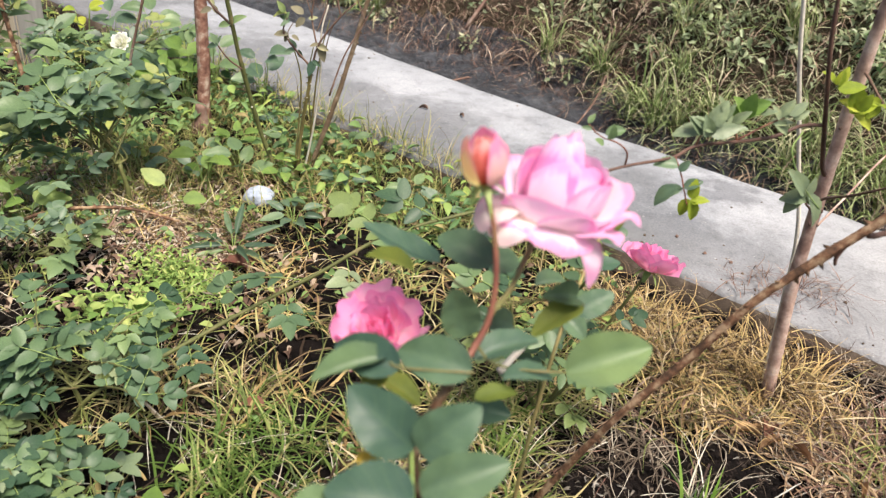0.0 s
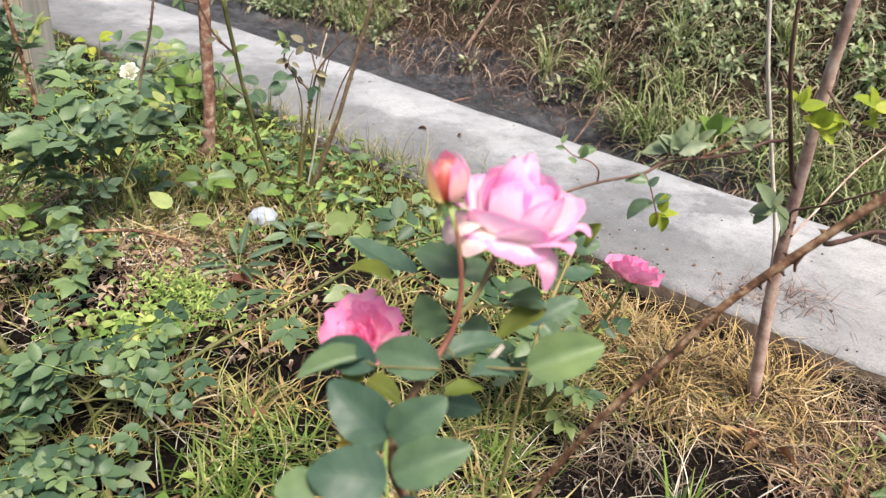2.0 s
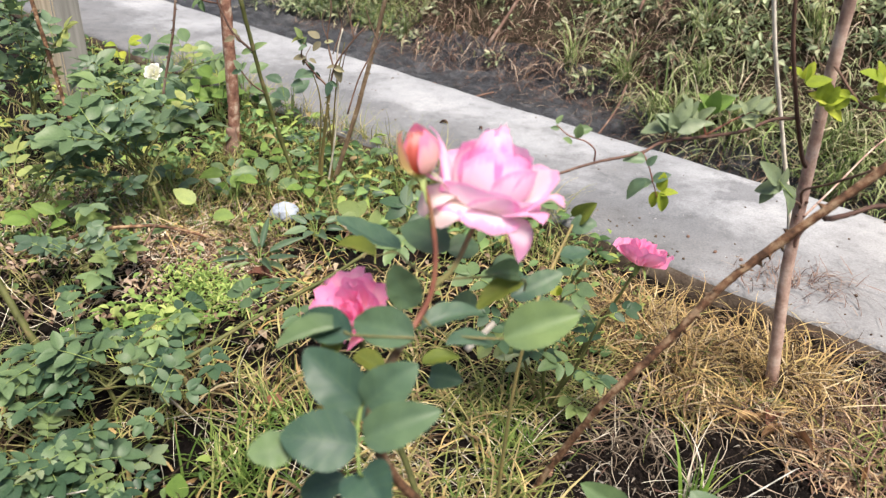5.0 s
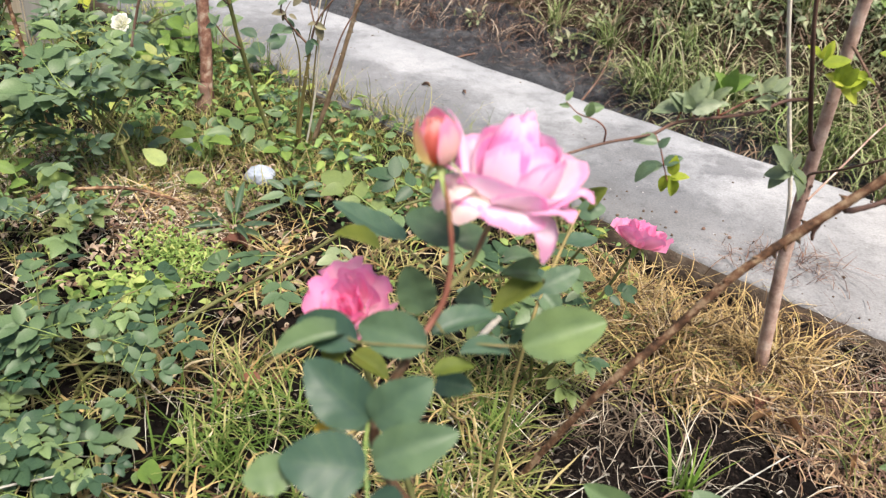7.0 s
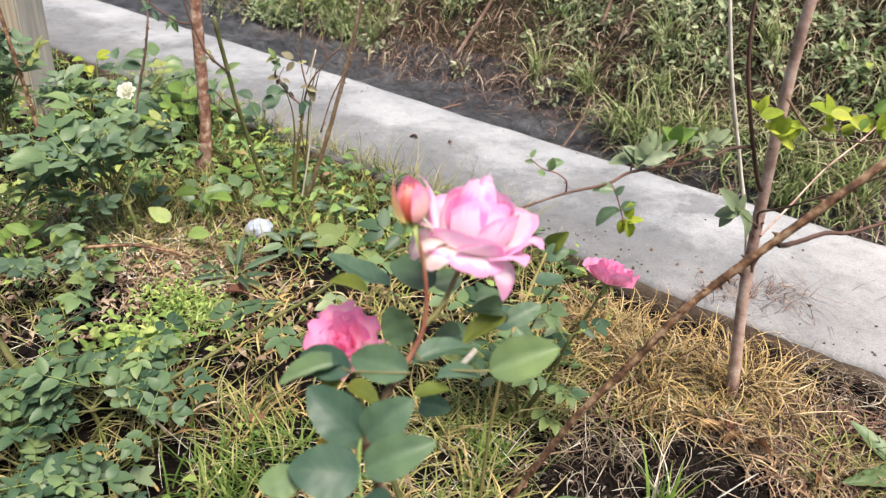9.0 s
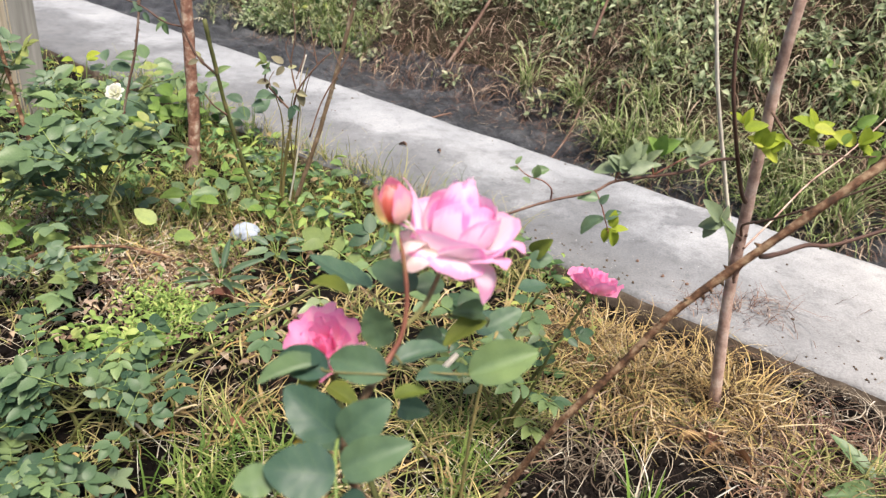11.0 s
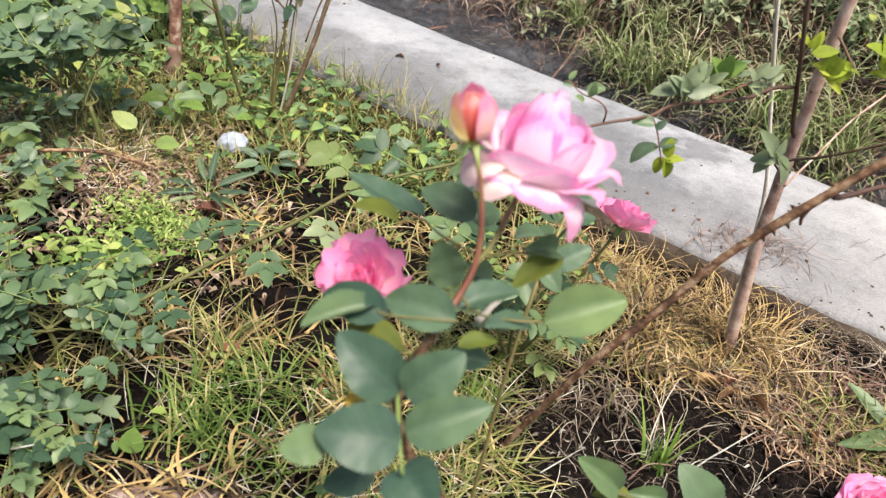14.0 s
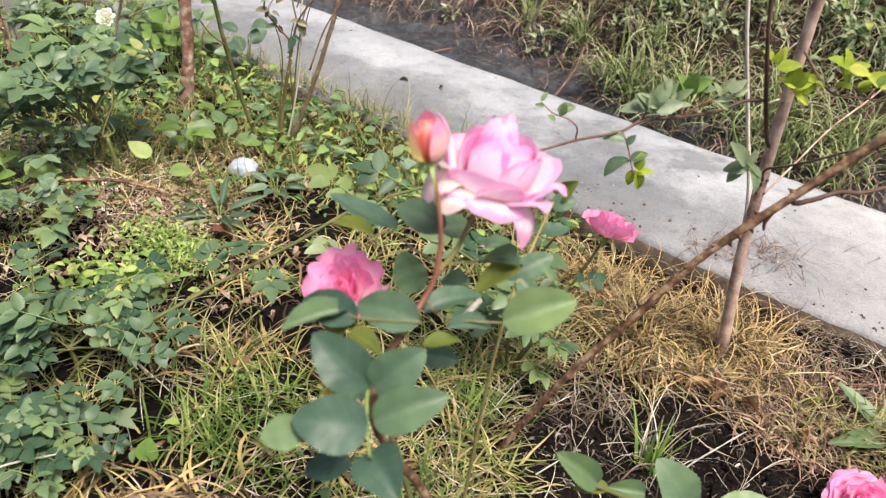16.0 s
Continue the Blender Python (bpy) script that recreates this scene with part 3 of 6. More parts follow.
def leaf_grid(rows=9, cols=3, fold=0.18, curl=0.15, tooth=0.0, ripple=0.0, belly=0.85, full=0.54):
    """Corners, faces and UV of one leaf, 1 long on y and 1 wide on x."""
    v, h = leaf_outline(rows, belly, tooth, full)
    u = np.linspace(-1, 1, cols)
    xs = h[:, None] * u[None]
    ys = np.tile(v[:, None], (1, cols)) - 0.06 * np.abs(u)[None] ** 2 * (1 - v[:, None]) * 0
    zs = fold * np.abs(xs) - curl * (v[:, None] - 0.35) ** 2 + ripple * np.sin(v[:, None] * 19) * np.abs(u)[None] ** 2
    i = np.arange(rows * cols).reshape(rows, cols)
    f = np.stack([i[:-1, :-1], i[:-1, 1:], i[1:, 1:], i[1:, :-1]], -1).reshape(-1, 4)
    return np.stack([xs, ys, zs], -1).reshape(-1, 3), f, np.stack([0.5 + 0 * ys + np.tile(u[None] * 0.5, (rows, 1)), ys], -1).reshape(-1, 2)


def frames(direction, normal):
    """Rotation matrices with y along direction and z near normal, for arrays."""
    d = direction / np.linalg.norm(direction, axis=-1, keepdims=True)
    x = np.cross(d, normal)
    x /= np.linalg.norm(x, axis=-1, keepdims=True) + 1e-9
    return np.stack([x, d, np.cross(x, d)], -1)


def leaf_litter(name, pos, direction, normal, length, width, mat, label, category, rows=5, fold=0.3, curl=0.3):
    """Many small single leaves in one mesh."""
    gv_, gf, guv = leaf_grid(rows, 3, fold, curl, full=0.85)
    R = frames(direction, normal)
    s = np.stack([width, length, length], -1)
    verts = pos[:, None] + np.einsum("nij,nkj->nki", R, gv_[None] * s[:, None])
    n = len(pos)
    q = gf[None] + (np.arange(n) * len(gv_))[:, None, None]
    me = sheet(name, verts.reshape(-1, 3), q.reshape(-1, 4), uv=np.tile(guv, (n, 1)))
    me.materials.append(mat)
    return tagged(new(name, me), label, category, kind="stuff")


# places where the soil lies bare: x, y and half widths
BARE = ((-0.63, 1.885, 0.08, 0.06), (-0.49, 1.75, 0.12, 0.12), (0.62, 0.98, 0.13, 0.10), (0.35, 0.87, 0.16, 0.08), (0.38, 1.07, 0.16, 0.07), (0.63, 1.07, 0.08, 0.06), (-0.58, 1.26, 0.06, 0.06), (-1.06, 1.50, 0.12, 0.10), (-0.30, 1.70, 0.17, 0.15), (-0.05, 1.42, 0.09, 0.08), (-0.42, 1.18, 0.05, 0.06), (1.08, 1.36, 0.19, 0.12), (0.85, 0.86, 0.15, 0.07))


def bare(rnd, x, y):
    """True where a blade is left out: most of those over bare soil."""
    out = np.zeros(len(x), bool)
    for cx, cy, a, b in BARE:
        out |= ((x - cx) / a) ** 2 + ((y - cy) / b) ** 2 + rnd.normal(0, 0.25, len(x)) < 1
    return out & (rnd.rand(len(x)) < 0.9)


def patch(rnd, n, cx, cy, sx, sy, limit=NEAR - 0.075):
    """Points about a centre, kept on the garden side of the strip."""
    x, y = rnd.normal(cx, sx, n), rnd.normal(cy, sy, n)
    k = (uv(x, y)[1] < limit) & ~bare(rnd, x, y)
    return x[k], y[k]


def gaps(x, y, low=0.0, rate=1.0):
    """Thins points into uneven clumps."""
    f = np.sin(13 * x + 4 * np.sin(5 * y)) * np.sin(11 * y + 3 * np.sin(7 * x)) + 0.5 * np.sin(29 * x + 1) * np.sin(31 * y + 2)
    k = f * rate > low - 0.35
    return x[k], y[k]


def area(rnd, n, x0, x1, y0, y1, limit=NEAR - 0.01):
    x, y = rnd.uniform(x0, x1, n), rnd.uniform(y0, y1, n)
    k = (uv(x, y)[1] < limit) & ~bare(rnd, x, y)
    return x[k], y[k]


def anywhere(rnd, n, x0, x1, y0, y1):
    """Even points on the garden side, bare soil included."""
    x, y = rnd.uniform(x0, x1, n), rnd.uniform(y0, y1, n)
    k = uv(x, y)[1] < NEAR - 0.02
    return x[k], y[k]


def weed_leaves(rnd, x, y, hi, size, z=None):
    """Places, directions and sizes for weeds: leaves at uneven heights, facing up."""
    n = len(x)
    z = land(x, y) if z is None else z
    pos = np.stack([x, y, z + rnd.uniform(0.01, hi, n)], -1)
    a = rnd.uniform(0, 2 * np.pi, n)
    d = np.stack([np.cos(a), np.sin(a), rnd.uniform(-0.5, 0.5, n)], -1)
    nor = np.stack([rnd.normal(0, 0.4, n), rnd.normal(-0.15, 0.4, n), np.ones(n)], -1)
    L = rnd.uniform(*size, n)
    return pos, d, nor, L

# ---------- plants: leaves and flowers ----------
def leaf_mesh(name, rows, cols, fold, curl, tooth, ripple, belly, full=0.54):
    corners, faces, around_uv = leaf_grid(rows, cols, fold, curl, tooth, ripple, belly, full)
    return sheet(name, corners, faces, uv=around_uv)


BIG_SHAPES = [(0.30, 0.30, 0.75), (0.45, 0.15, 0.85), (0.2, 0.45, 0.8), (0.55, 0.25, 0.7), (0.15, -0.15, 0.8)]


def big_leaf_meshes(mat):
    made = []
    for k, (fold, curl, belly) in enumerate(BIG_SHAPES):
        me = leaf_mesh("leaf", 27, 7, fold, curl, 0.022, 0.012, belly, 0.62)
        me.materials.append(mat)
        made.append(me)
    return made


def leaf_pose(base, tip, width, normal):
    b, t = Vector(base), Vector(tip)
    d = (t - b)
    n = Vector(normal)
    x = d.cross(n).normalized()
    y = d.normalized()
    z = x.cross(y)
    L = d.length
    r = Matrix((x, y, z)).transposed().to_4x4()
    return Matrix.Translation(b) @ r @ Matrix.Diagonal((width, L, L, 1))


def compound_mesh(name, mat, stem_mat, leaflets, rnd, spread=1.0, size=1.0, full=0.8):
    """A feathered rose leaf: a stalk along y with paired leaflets and one at the end, 1 long."""
    bm = bmesh.new()
    lay = bm.loops.layers.uv.new("UVMap")
    tube(bm, [(0, 0, 0), (0, 0.3, 0.03), (0, 0.62, 0.01)], 0.012, 0.006, 4, 0, 3)
    for f in bm.faces:
        f.material_index = 1
    spots = [(0.62, 0.0, 0.40)]
    pairs = (leaflets - 1) // 2
    for p in range(pairs):
        y = 0.60 - 0.27 * p
        for s in (-1, 1):
            spots.append((y + rnd.uniform(-0.02, 0.02), s * rnd.uniform(0.9, 1.25) * spread, 0.36 * (1 - 0.12 * p)))
    for y, ang, L in spots:
        L *= rnd.uniform(0.9, 1.1) * size
        gv_, gf, guv = leaf_grid(9, 3, rnd.uniform(0.05, 0.35), rnd.uniform(-0.1, 0.45), 0.05, 0.0, rnd.uniform(0.68, 0.8), full)
        m = Matrix.Translation((0, y, 0.01)) @ Euler((rnd.uniform(-0.35, 0.15), rnd.uniform(-0.3, 0.3), -ang)).to_matrix().to_4x4() @ Matrix.Diagonal((L * rnd.uniform(0.54, 0.66), L, L, 1))
        vs = [bm.verts.new(m @ Vector(q)) for q in gv_]
        for q in gf:
            f = bm.faces.new([vs[k] for k in q])
            for lp, k in zip(f.loops, q):
                lp[lay].uv = guv[k]
    for f in bm.faces:
        f.smooth = True
    me = bpy.data.meshes.new(name)
    bm.to_mesh(me)
    bm.free()
    me.materials.append(mat)
    me.materials.append(stem_mat)
    return me


def petal_mesh(prof, half, edge, roll, ruffle, point, rnd, nu=15, nv=13, mat=None):
    """A petal about the z axis, facing +x: prof is four (r, z) points from claw to rim."""
    p = np.array(prof, float)
    verts, uvs = [], []
    ph, ph2 = rnd.uniform(0, 6), rnd.uniform(0, 6)
    for j in range(nv):
        for i in range(nu):
            u, v = -1 + 2 * i / (nu - 1), j / (nv - 1)
            s = v * (1 - edge * abs(u) ** 3.6 + point * max(0, 1 - abs(u) * 2.5) - 0.02 * math.sin(u * 7 + ph) * v)
            b = np.array([(1 - s) ** 3, 3 * s * (1 - s) ** 2, 3 * s * s * (1 - s), s**3])
            r, z = b @ p
            a = half * min(1.0, (v * 1.9 + 0.06) ** 0.7) * u
            size = abs(p[:, 0]).max() + abs(p[:, 1]).max()
            r += roll * size * (abs(u) ** 3) * v * v + ruffle * size * math.sin(u * 6 + ph) * v**3
            z += ruffle * size * 0.8 * math.sin(u * 8 + ph2) * v**3 - max(roll, 0) * size * 0.5 * abs(u) ** 3 * v**2
            verts.append((r * math.cos(a), r * math.sin(a), z))
            uvs.append((0.5 + u / 2, v))
    i = np.arange(nu * nv).reshape(nv, nu)
    f = np.stack([i[:-1, :-1], i[:-1, 1:], i[1:, 1:], i[1:, :-1]], -1).reshape(-1, 4)
    me = sheet("petal", verts, f, uv=uvs)
    if mat:
        me.materials.append(mat)
    return me


def calyx_bm(r, sepal, rnd, count=5, down=0.6):
    """The green hip under a flower with its sepals."""
    bm = bmesh.new()
    tube(bm, [(0, 0, -r * 2.6), (0, 0, -r * 1.6), (0, 0, -r * 0.4), (0, 0, r * 0.3)], r * 0.35, r * 0.95, 9, 0.03, 3)
    for k in range(count):
        a = 2 * math.pi * k / count + rnd.uniform(-0.2, 0.2)
        d, t = Vector((math.cos(a), math.sin(a), 0)), Vector((-math.sin(a), math.cos(a), 0))
        last = None
        for j in range(5):
            q = j / 4
            c = d * (r * 0.7 + sepal * q * 0.75) + Vector((0, 0, r * 0.1 - sepal * down * q * q))
            w = r * 0.55 * (1 - q**1.5) + 0.0004
            pair = (bm.verts.new(c - t * w), bm.verts.new(c + t * w))
            if last:
                bm.faces.new((last[0], last[1], pair[1], pair[0]))
            last = pair
    return bm


def flower(bush, at, petals, mat, calyx, rnd, label, name="flower"):
    """petals: (azimuth in degrees, mesh, tilt)."""
    head = part(name, calyx, PALE_STEM, bush, at, label)
    for az, me, tilt in petals:
        if not me.materials:
            me.materials.append(mat)
        part("petal", me, None, head, at @ pose(0, 0, 0, 0, 0, az) @ pose(0, 0, 0, 0, tilt, 0))
    return head


def axis_pose(base, toward, spin=0):
    d = (Vector(toward) - Vector(base)).normalized()
    q = Vector((0, 0, 1)).rotation_difference(d).to_matrix().to_4x4()
    return Matrix.Translation(base) @ q @ pose(0, 0, 0, 0, 0, spin)


# ---------- the rose in front ----------
rnd = random.Random(11)
bush = thing("rose_bush", (0.05, 0.47, 0.0), "flowering rose bush with pale pink blooms and dark glossy leaves", "rose bush")
bm = bmesh.new()
path = tube(bm, [(0.05, 0.47, -0.02), (0.052, 0.426, 0.185), (0.039, 0.404, 0.376), (0.015, 0.382, 0.469), (-0.015, 0.360, 0.533), (-0.037, 0.349, 0.590), (-0.044, 0.349, 0.633), (-0.035, 0.360, 0.666), (-0.019, 0.371, 0.702)], 0.0062, 0.0042, 9, 0.05, 6, rnd)
thorns(bm, path, 0.005, 0.25, 0.007, rnd)
part("cane", bm, BROWN_CANE, bush)
bm = bmesh.new()
tube(bm, [(-0.019, 0.371, 0.702), (-0.004, 0.393, 0.723), (0.004, 0.404, 0.744), (0.005, 0.415, 0.775), (-0.002, 0.426, 0.813), (-0.010, 0.434, 0.837)], 0.0032, 0.0022, 8, 0.04, 6, rnd)
part("flower_stem", bm, RED_STEM, bush, label="reddish flower stem")
bm = bmesh.new()
tube(bm, [(0.005, 0.408, 0.745), (0.021, 0.442, 0.750), (0.033, 0.468, 0.773), (0.041, 0.472, 0.796)], 0.0027, 0.0025, 8, 0.04, 6, rnd)
part("flower_stem", bm, OLIVE_STEM, bush, label="olive brown flower stem")
bm = bmesh.new()
tube(bm, [(0.036, 0.437, 0.277), (-0.022, 0.490, 0.418), (-0.076, 0.514, 0.544), (-0.095, 0.517, 0.616)], 0.0045, 0.0032, 7, 0.05, 6, rnd)
part("flower_stem", bm, GREEN_CANE, bush)
for pts in (
    [(-0.043, 0.351, 0.657), (-0.045, 0.316, 0.671), (-0.041, 0.277, 0.677), (-0.034, 0.250, 0.659), (-0.032, 0.255, 0.647)],
    [(-0.019, 0.371, 0.702), (-0.018, 0.366, 0.713), (-0.006, 0.360, 0.719), (-0.064, 0.360, 0.715), (-0.074, 0.371, 0.715)],
    [(-0.004, 0.393, 0.723), (0.012, 0.391, 0.707), (0.043, 0.395, 0.701), (0.077, 0.404, 0.697)],
    [(0.004, 0.412, 0.754), (-0.024, 0.470, 0.730), (-0.049, 0.514, 0.719), (-0.069, 0.500, 0.719)],
    [(0.005, 0.415, 0.749), (0.053, 0.459, 0.732), (0.091, 0.470, 0.727), (0.096, 0.519, 0.683)],
):
    bm = bmesh.new()
    near = pts[0][2] < 0.66
    tube(bm, pts, 0.0020 if near else 0.0014, 0.0010, 6, 0.03, 5, rnd)
    part("leaf_stalk", bm, PALE_STEM if near else OLIVE_STEM, bush)

SHAPES = {m.name: big_leaf_meshes(m) for m in (DEEP_LEAF, MID_LEAF, OLIVE_LEAF, YELLOW_LEAF)}
FACING = {"c": (0.0, -0.80, 0.60), "m": (0.05, -0.62, 0.72), "u": (0.0, -0.22, 0.97), "d": (0.1, 0.15, 0.97)}
leaf_no = 0


def leaf(base, tip, width, facing, mat=DEEP_LEAF, owner=None, shape=None):
    global leaf_no
    k = leaf_no if shape is None else shape
    leaf_no += 1
    part("leaf", SHAPES[mat.name][k % len(BIG_SHAPES)], None, owner or bush, leaf_pose(base, tip, width, FACING[facing]))


leaf((-0.013, 0.393, 0.730), (-0.031, 0.384, 0.783), 0.033, "c", shape=4)
leaf((0.077, 0.404, 0.697), (0.147, 0.415, 0.728), 0.046, "m", MID_LEAF, shape=1)
leaf((0.091, 0.470, 0.727), (0.046, 0.437, 0.714), 0.027, "u", OLIVE_LEAF)
leaf((0.087, 0.475, 0.730), (0.053, 0.452, 0.742), 0.024, "m", MID_LEAF)
leaf((0.096, 0.519, 0.682), (0.137, 0.549, 0.692), 0.028, "m")
leaf((-0.004, 0.393, 0.708), (0.053, 0.426, 0.717), 0.027, "u")
leaf((0.022, 0.382, 0.699), (0.069, 0.404, 0.689), 0.022, "u")
leaf((0.001, 0.371, 0.684), (0.036, 0.382, 0.691), 0.018, "u", OLIVE_LEAF)
leaf((-0.074, 0.371, 0.716), (-0.133, 0.345, 0.704), 0.026, "u", MID_LEAF, shape=1)
leaf((-0.078, 0.373, 0.708), (-0.090, 0.360, 0.686), 0.030, "d", OLIVE_LEAF)
leaf((-0.064, 0.360, 0.714), (-0.123, 0.382, 0.714), 0.036, "m")
leaf((-0.006, 0.360, 0.719), (-0.070, 0.382, 0.718), 0.040, "m", shape=0)
leaf((-0.043, 0.305, 0.682), (-0.097, 0.316, 0.724), 0.047, "c", shape=2)
leaf((-0.040, 0.305, 0.681), (0.002, 0.316, 0.722), 0.042, "c", shape=0)
leaf((-0.037, 0.261, 0.676), (-0.100, 0.250, 0.688), 0.051, "m", shape=2)
leaf((-0.094, 0.261, 0.666), (-0.126, 0.240, 0.671), 0.031, "m", MID_LEAF, shape=4)
leaf((-0.035, 0.272, 0.673), (0.027, 0.283, 0.704), 0.039, "m", shape=0)
leaf((-0.054, 0.283, 0.612), (-0.096, 0.272, 0.596), 0.028, "m")
leaf((-0.035, 0.261, 0.647), (-0.006, 0.220, 0.642), 0.046, "m", shape=3)
leaf((-0.044, 0.519, 0.719), (-0.128, 0.569, 0.722), 0.030, "u")
leaf((0.008, 0.529, 0.722), (-0.050, 0.549, 0.738), 0.040, "m", shape=2)
leaf((-0.068, 0.500, 0.720), (-0.118, 0.519, 0.720), 0.022, "u", OLIVE_LEAF)
leaf((0.004, 0.569, 0.698), (0.042, 0.588, 0.699), 0.032, "m")
leaf((0.059, 0.569, 0.678), (0.096, 0.588, 0.678), 0.022, "u")
leaf((0.003, 0.588, 0.738), (-0.013, 0.569, 0.718), 0.022, "m")
leaf((-0.085, 0.470, 0.609), (-0.045, 0.448, 0.603), 0.026, "u", OLIVE_LEAF)
leaf((-0.068, 0.307, 0.668), (-0.087, 0.303, 0.666), 0.015, "m", YELLOW_LEAF)
leaf((-0.117, 0.569, 0.566), (-0.148, 0.549, 0.594), 0.030, "m")
leaf((0.004, 0.426, 0.625), (0.039, 0.415, 0.631), 0.030, "m")
leaf((-0.046, 0.371, 0.607), (-0.091, 0.393, 0.609), 0.030, "u")
leaf((0.084, 0.588, 0.631), (0.119, 0.608, 0.645), 0.034, "m")
leaf((0.044, 0.569, 0.624), (0.013, 0.549, 0.635), 0.032, "m")

bm = bmesh.new()
tube(bm, [(0.036, 0.55, 0.571), (0.051, 0.57, 0.579), (0.066, 0.59, 0.587)], 0.0042, 0.0040, 8, 0.10, 5, rnd)
part("pruned_stub", bm, DRY_STALK, bush, label="bleached white cut-off cane stub")
bm = bmesh.new()
path = tube(bm, [(0.095, 0.62, -0.02), (0.098, 0.63, 0.25), (0.102, 0.64, 0.42), (0.116, 0.67, 0.545), (0.145, 0.75, 0.595), (0.174, 0.82, 0.638)], 0.0032, 0.0020, 7, 0.06, 6, rnd)
thorns(bm, path, 0.0035, 0.3, 0.006, rnd)
part("cane", bm, OCHRE_CANE, bush)
leaf((0.165, 0.80, 0.625), (0.20, 0.80, 0.640), 0.030, "m")
leaf((0.172, 0.815, 0.634), (0.195, 0.80, 0.668), 0.028, "c", OLIVE_LEAF)
leaf((0.150, 0.76, 0.60), (0.195, 0.78, 0.598), 0.030, "u")
leaf((0.120, 0.69, 0.565), (0.150, 0.67, 0.545), 0.030, "m")

# the large bloom
rose_at = axis_pose((0.044, 0.472, 0.803), (0.062, 0.496, 0.907)) @ Matrix.Diagonal((0.96, 0.96, 0.86, 1))
P = lambda *a, **k: petal_mesh(*a, rnd=rnd, **k)  # noqa: E731
bloom = []
# the furled heart
for k in range(5):
    r = 0.0075 + 0.0036 * k
    bloom.append((k * 137 - 75, P([(0.003, 0.0), (r * 1.5 + 0.004, 0.008), (r * 1.40, 0.052), (r * 0.36, 0.098 - 0.0035 * k)], 2.5 - 0.10 * k, 0.04, 0.04, 0.012, 0.0, mat=HEART_PETAL), 0))
# shoulder petals that lean on the heart
for az, r, h, top, half, roll in (
    (-165, 0.032, 0.088, 0.50, 1.55, 0.08),
    (-60, 0.033, 0.070, 0.84, 1.40, 0.08),
    (75, 0.036, 0.078, 0.74, 1.50, 0.08),
    (15, 0.039, 0.070, 0.94, 1.30, 0.08),
    (-25, 0.042, 0.060, 1.04, 1.10, 0.08),
    (130, 0.038, 0.068, 0.90, 1.30, 0.08),
):
    bloom.append((az, P([(0.004, 0.0), (r * 1.08, 0.002), (r * 1.08, h * 0.62), (r * top, h)], half, 0.16, roll, 0.014, 0.0, mat=HEART_PETAL if az in (-165, 75, 15) else None), 0))
# spreading and reflexed outer petals
for az, prof, half, edge, pt, roll in (
    (176, [(0.004, 0), (0.034, 0.0), (0.040, 0.042), (0.060, 0.064)], 0.42, 0.55, 0.22, 0.10),
    (-163, [(0.004, 0), (0.034, 0.010), (0.052, 0.032), (0.078, 0.030)], 0.44, 0.50, 0.10, 0.06),
    (-100, [(0.004, 0), (0.044, -0.002), (0.051, 0.032), (0.057, 0.034)], 0.90, 0.46, 0.04, 0.12),
    (-62, [(0.004, 0), (0.044, -0.002), (0.053, 0.030), (0.060, 0.030)], 0.80, 0.46, 0.06, 0.12),
    (-14, [(0.004, 0), (0.042, 0.0), (0.056, 0.042), (0.072, 0.036)], 0.60, 0.50, 0.16, 0.08),
    (24, [(0.004, 0), (0.042, 0.0), (0.054, 0.052), (0.066, 0.058)], 0.70, 0.46, 0.10, 0.10),
    (-36, [(0.004, 0), (0.044, 0.0), (0.057, 0.026), (0.069, 0.016)], 0.55, 0.48, 0.12, 0.08),
    (-82, [(0.004, 0), (0.040, 0.006), (0.056, 0.012), (0.059, -0.010)], 0.62, 0.36, 0.02, 0.06),
    (-120, [(0.004, 0), (0.040, 0.006), (0.055, 0.010), (0.057, -0.008)], 0.60, 0.36, 0.02, 0.06),
    (-40, [(0.004, 0), (0.040, 0.008), (0.062, 0.006), (0.062, -0.027)], 0.42, 0.42, 0.12, 0.02),
    (-134, [(0.004, 0), (0.036, 0.010), (0.058, 0.012), (0.060, -0.020)], 0.42, 0.30, 0.02, 0.05),
    (-156, [(0.004, 0), (0.036, 0.016), (0.062, 0.024), (0.067, -0.014)], 0.46, 0.30, 0.04, 0.05),
    (-178, [(0.004, 0), (0.034, 0.012), (0.058, 0.022), (0.064, -0.004)], 0.46, 0.30, 0.04, 0.05),
    (80, [(0.004, 0), (0.036, 0.0), (0.048, 0.035), (0.060, 0.044)], 0.90, 0.42, 0.02, 0.08),
    (128, [(0.004, 0), (0.036, 0.0), (0.048, 0.035), (0.058, 0.050)], 0.90, 0.42, 0.02, 0.08),
):
    bloom.append((az, P(prof, half, edge, roll, 0.016, pt, mat=CREAM_BACK if az in (-134, -156, -178) else None), 0))
flower(bush, rose_at, bloom, PALE_PETAL, calyx_bm(0.0075, 0.03, rnd), rnd, "large pale pink rose in full bloom with reflexed petals")

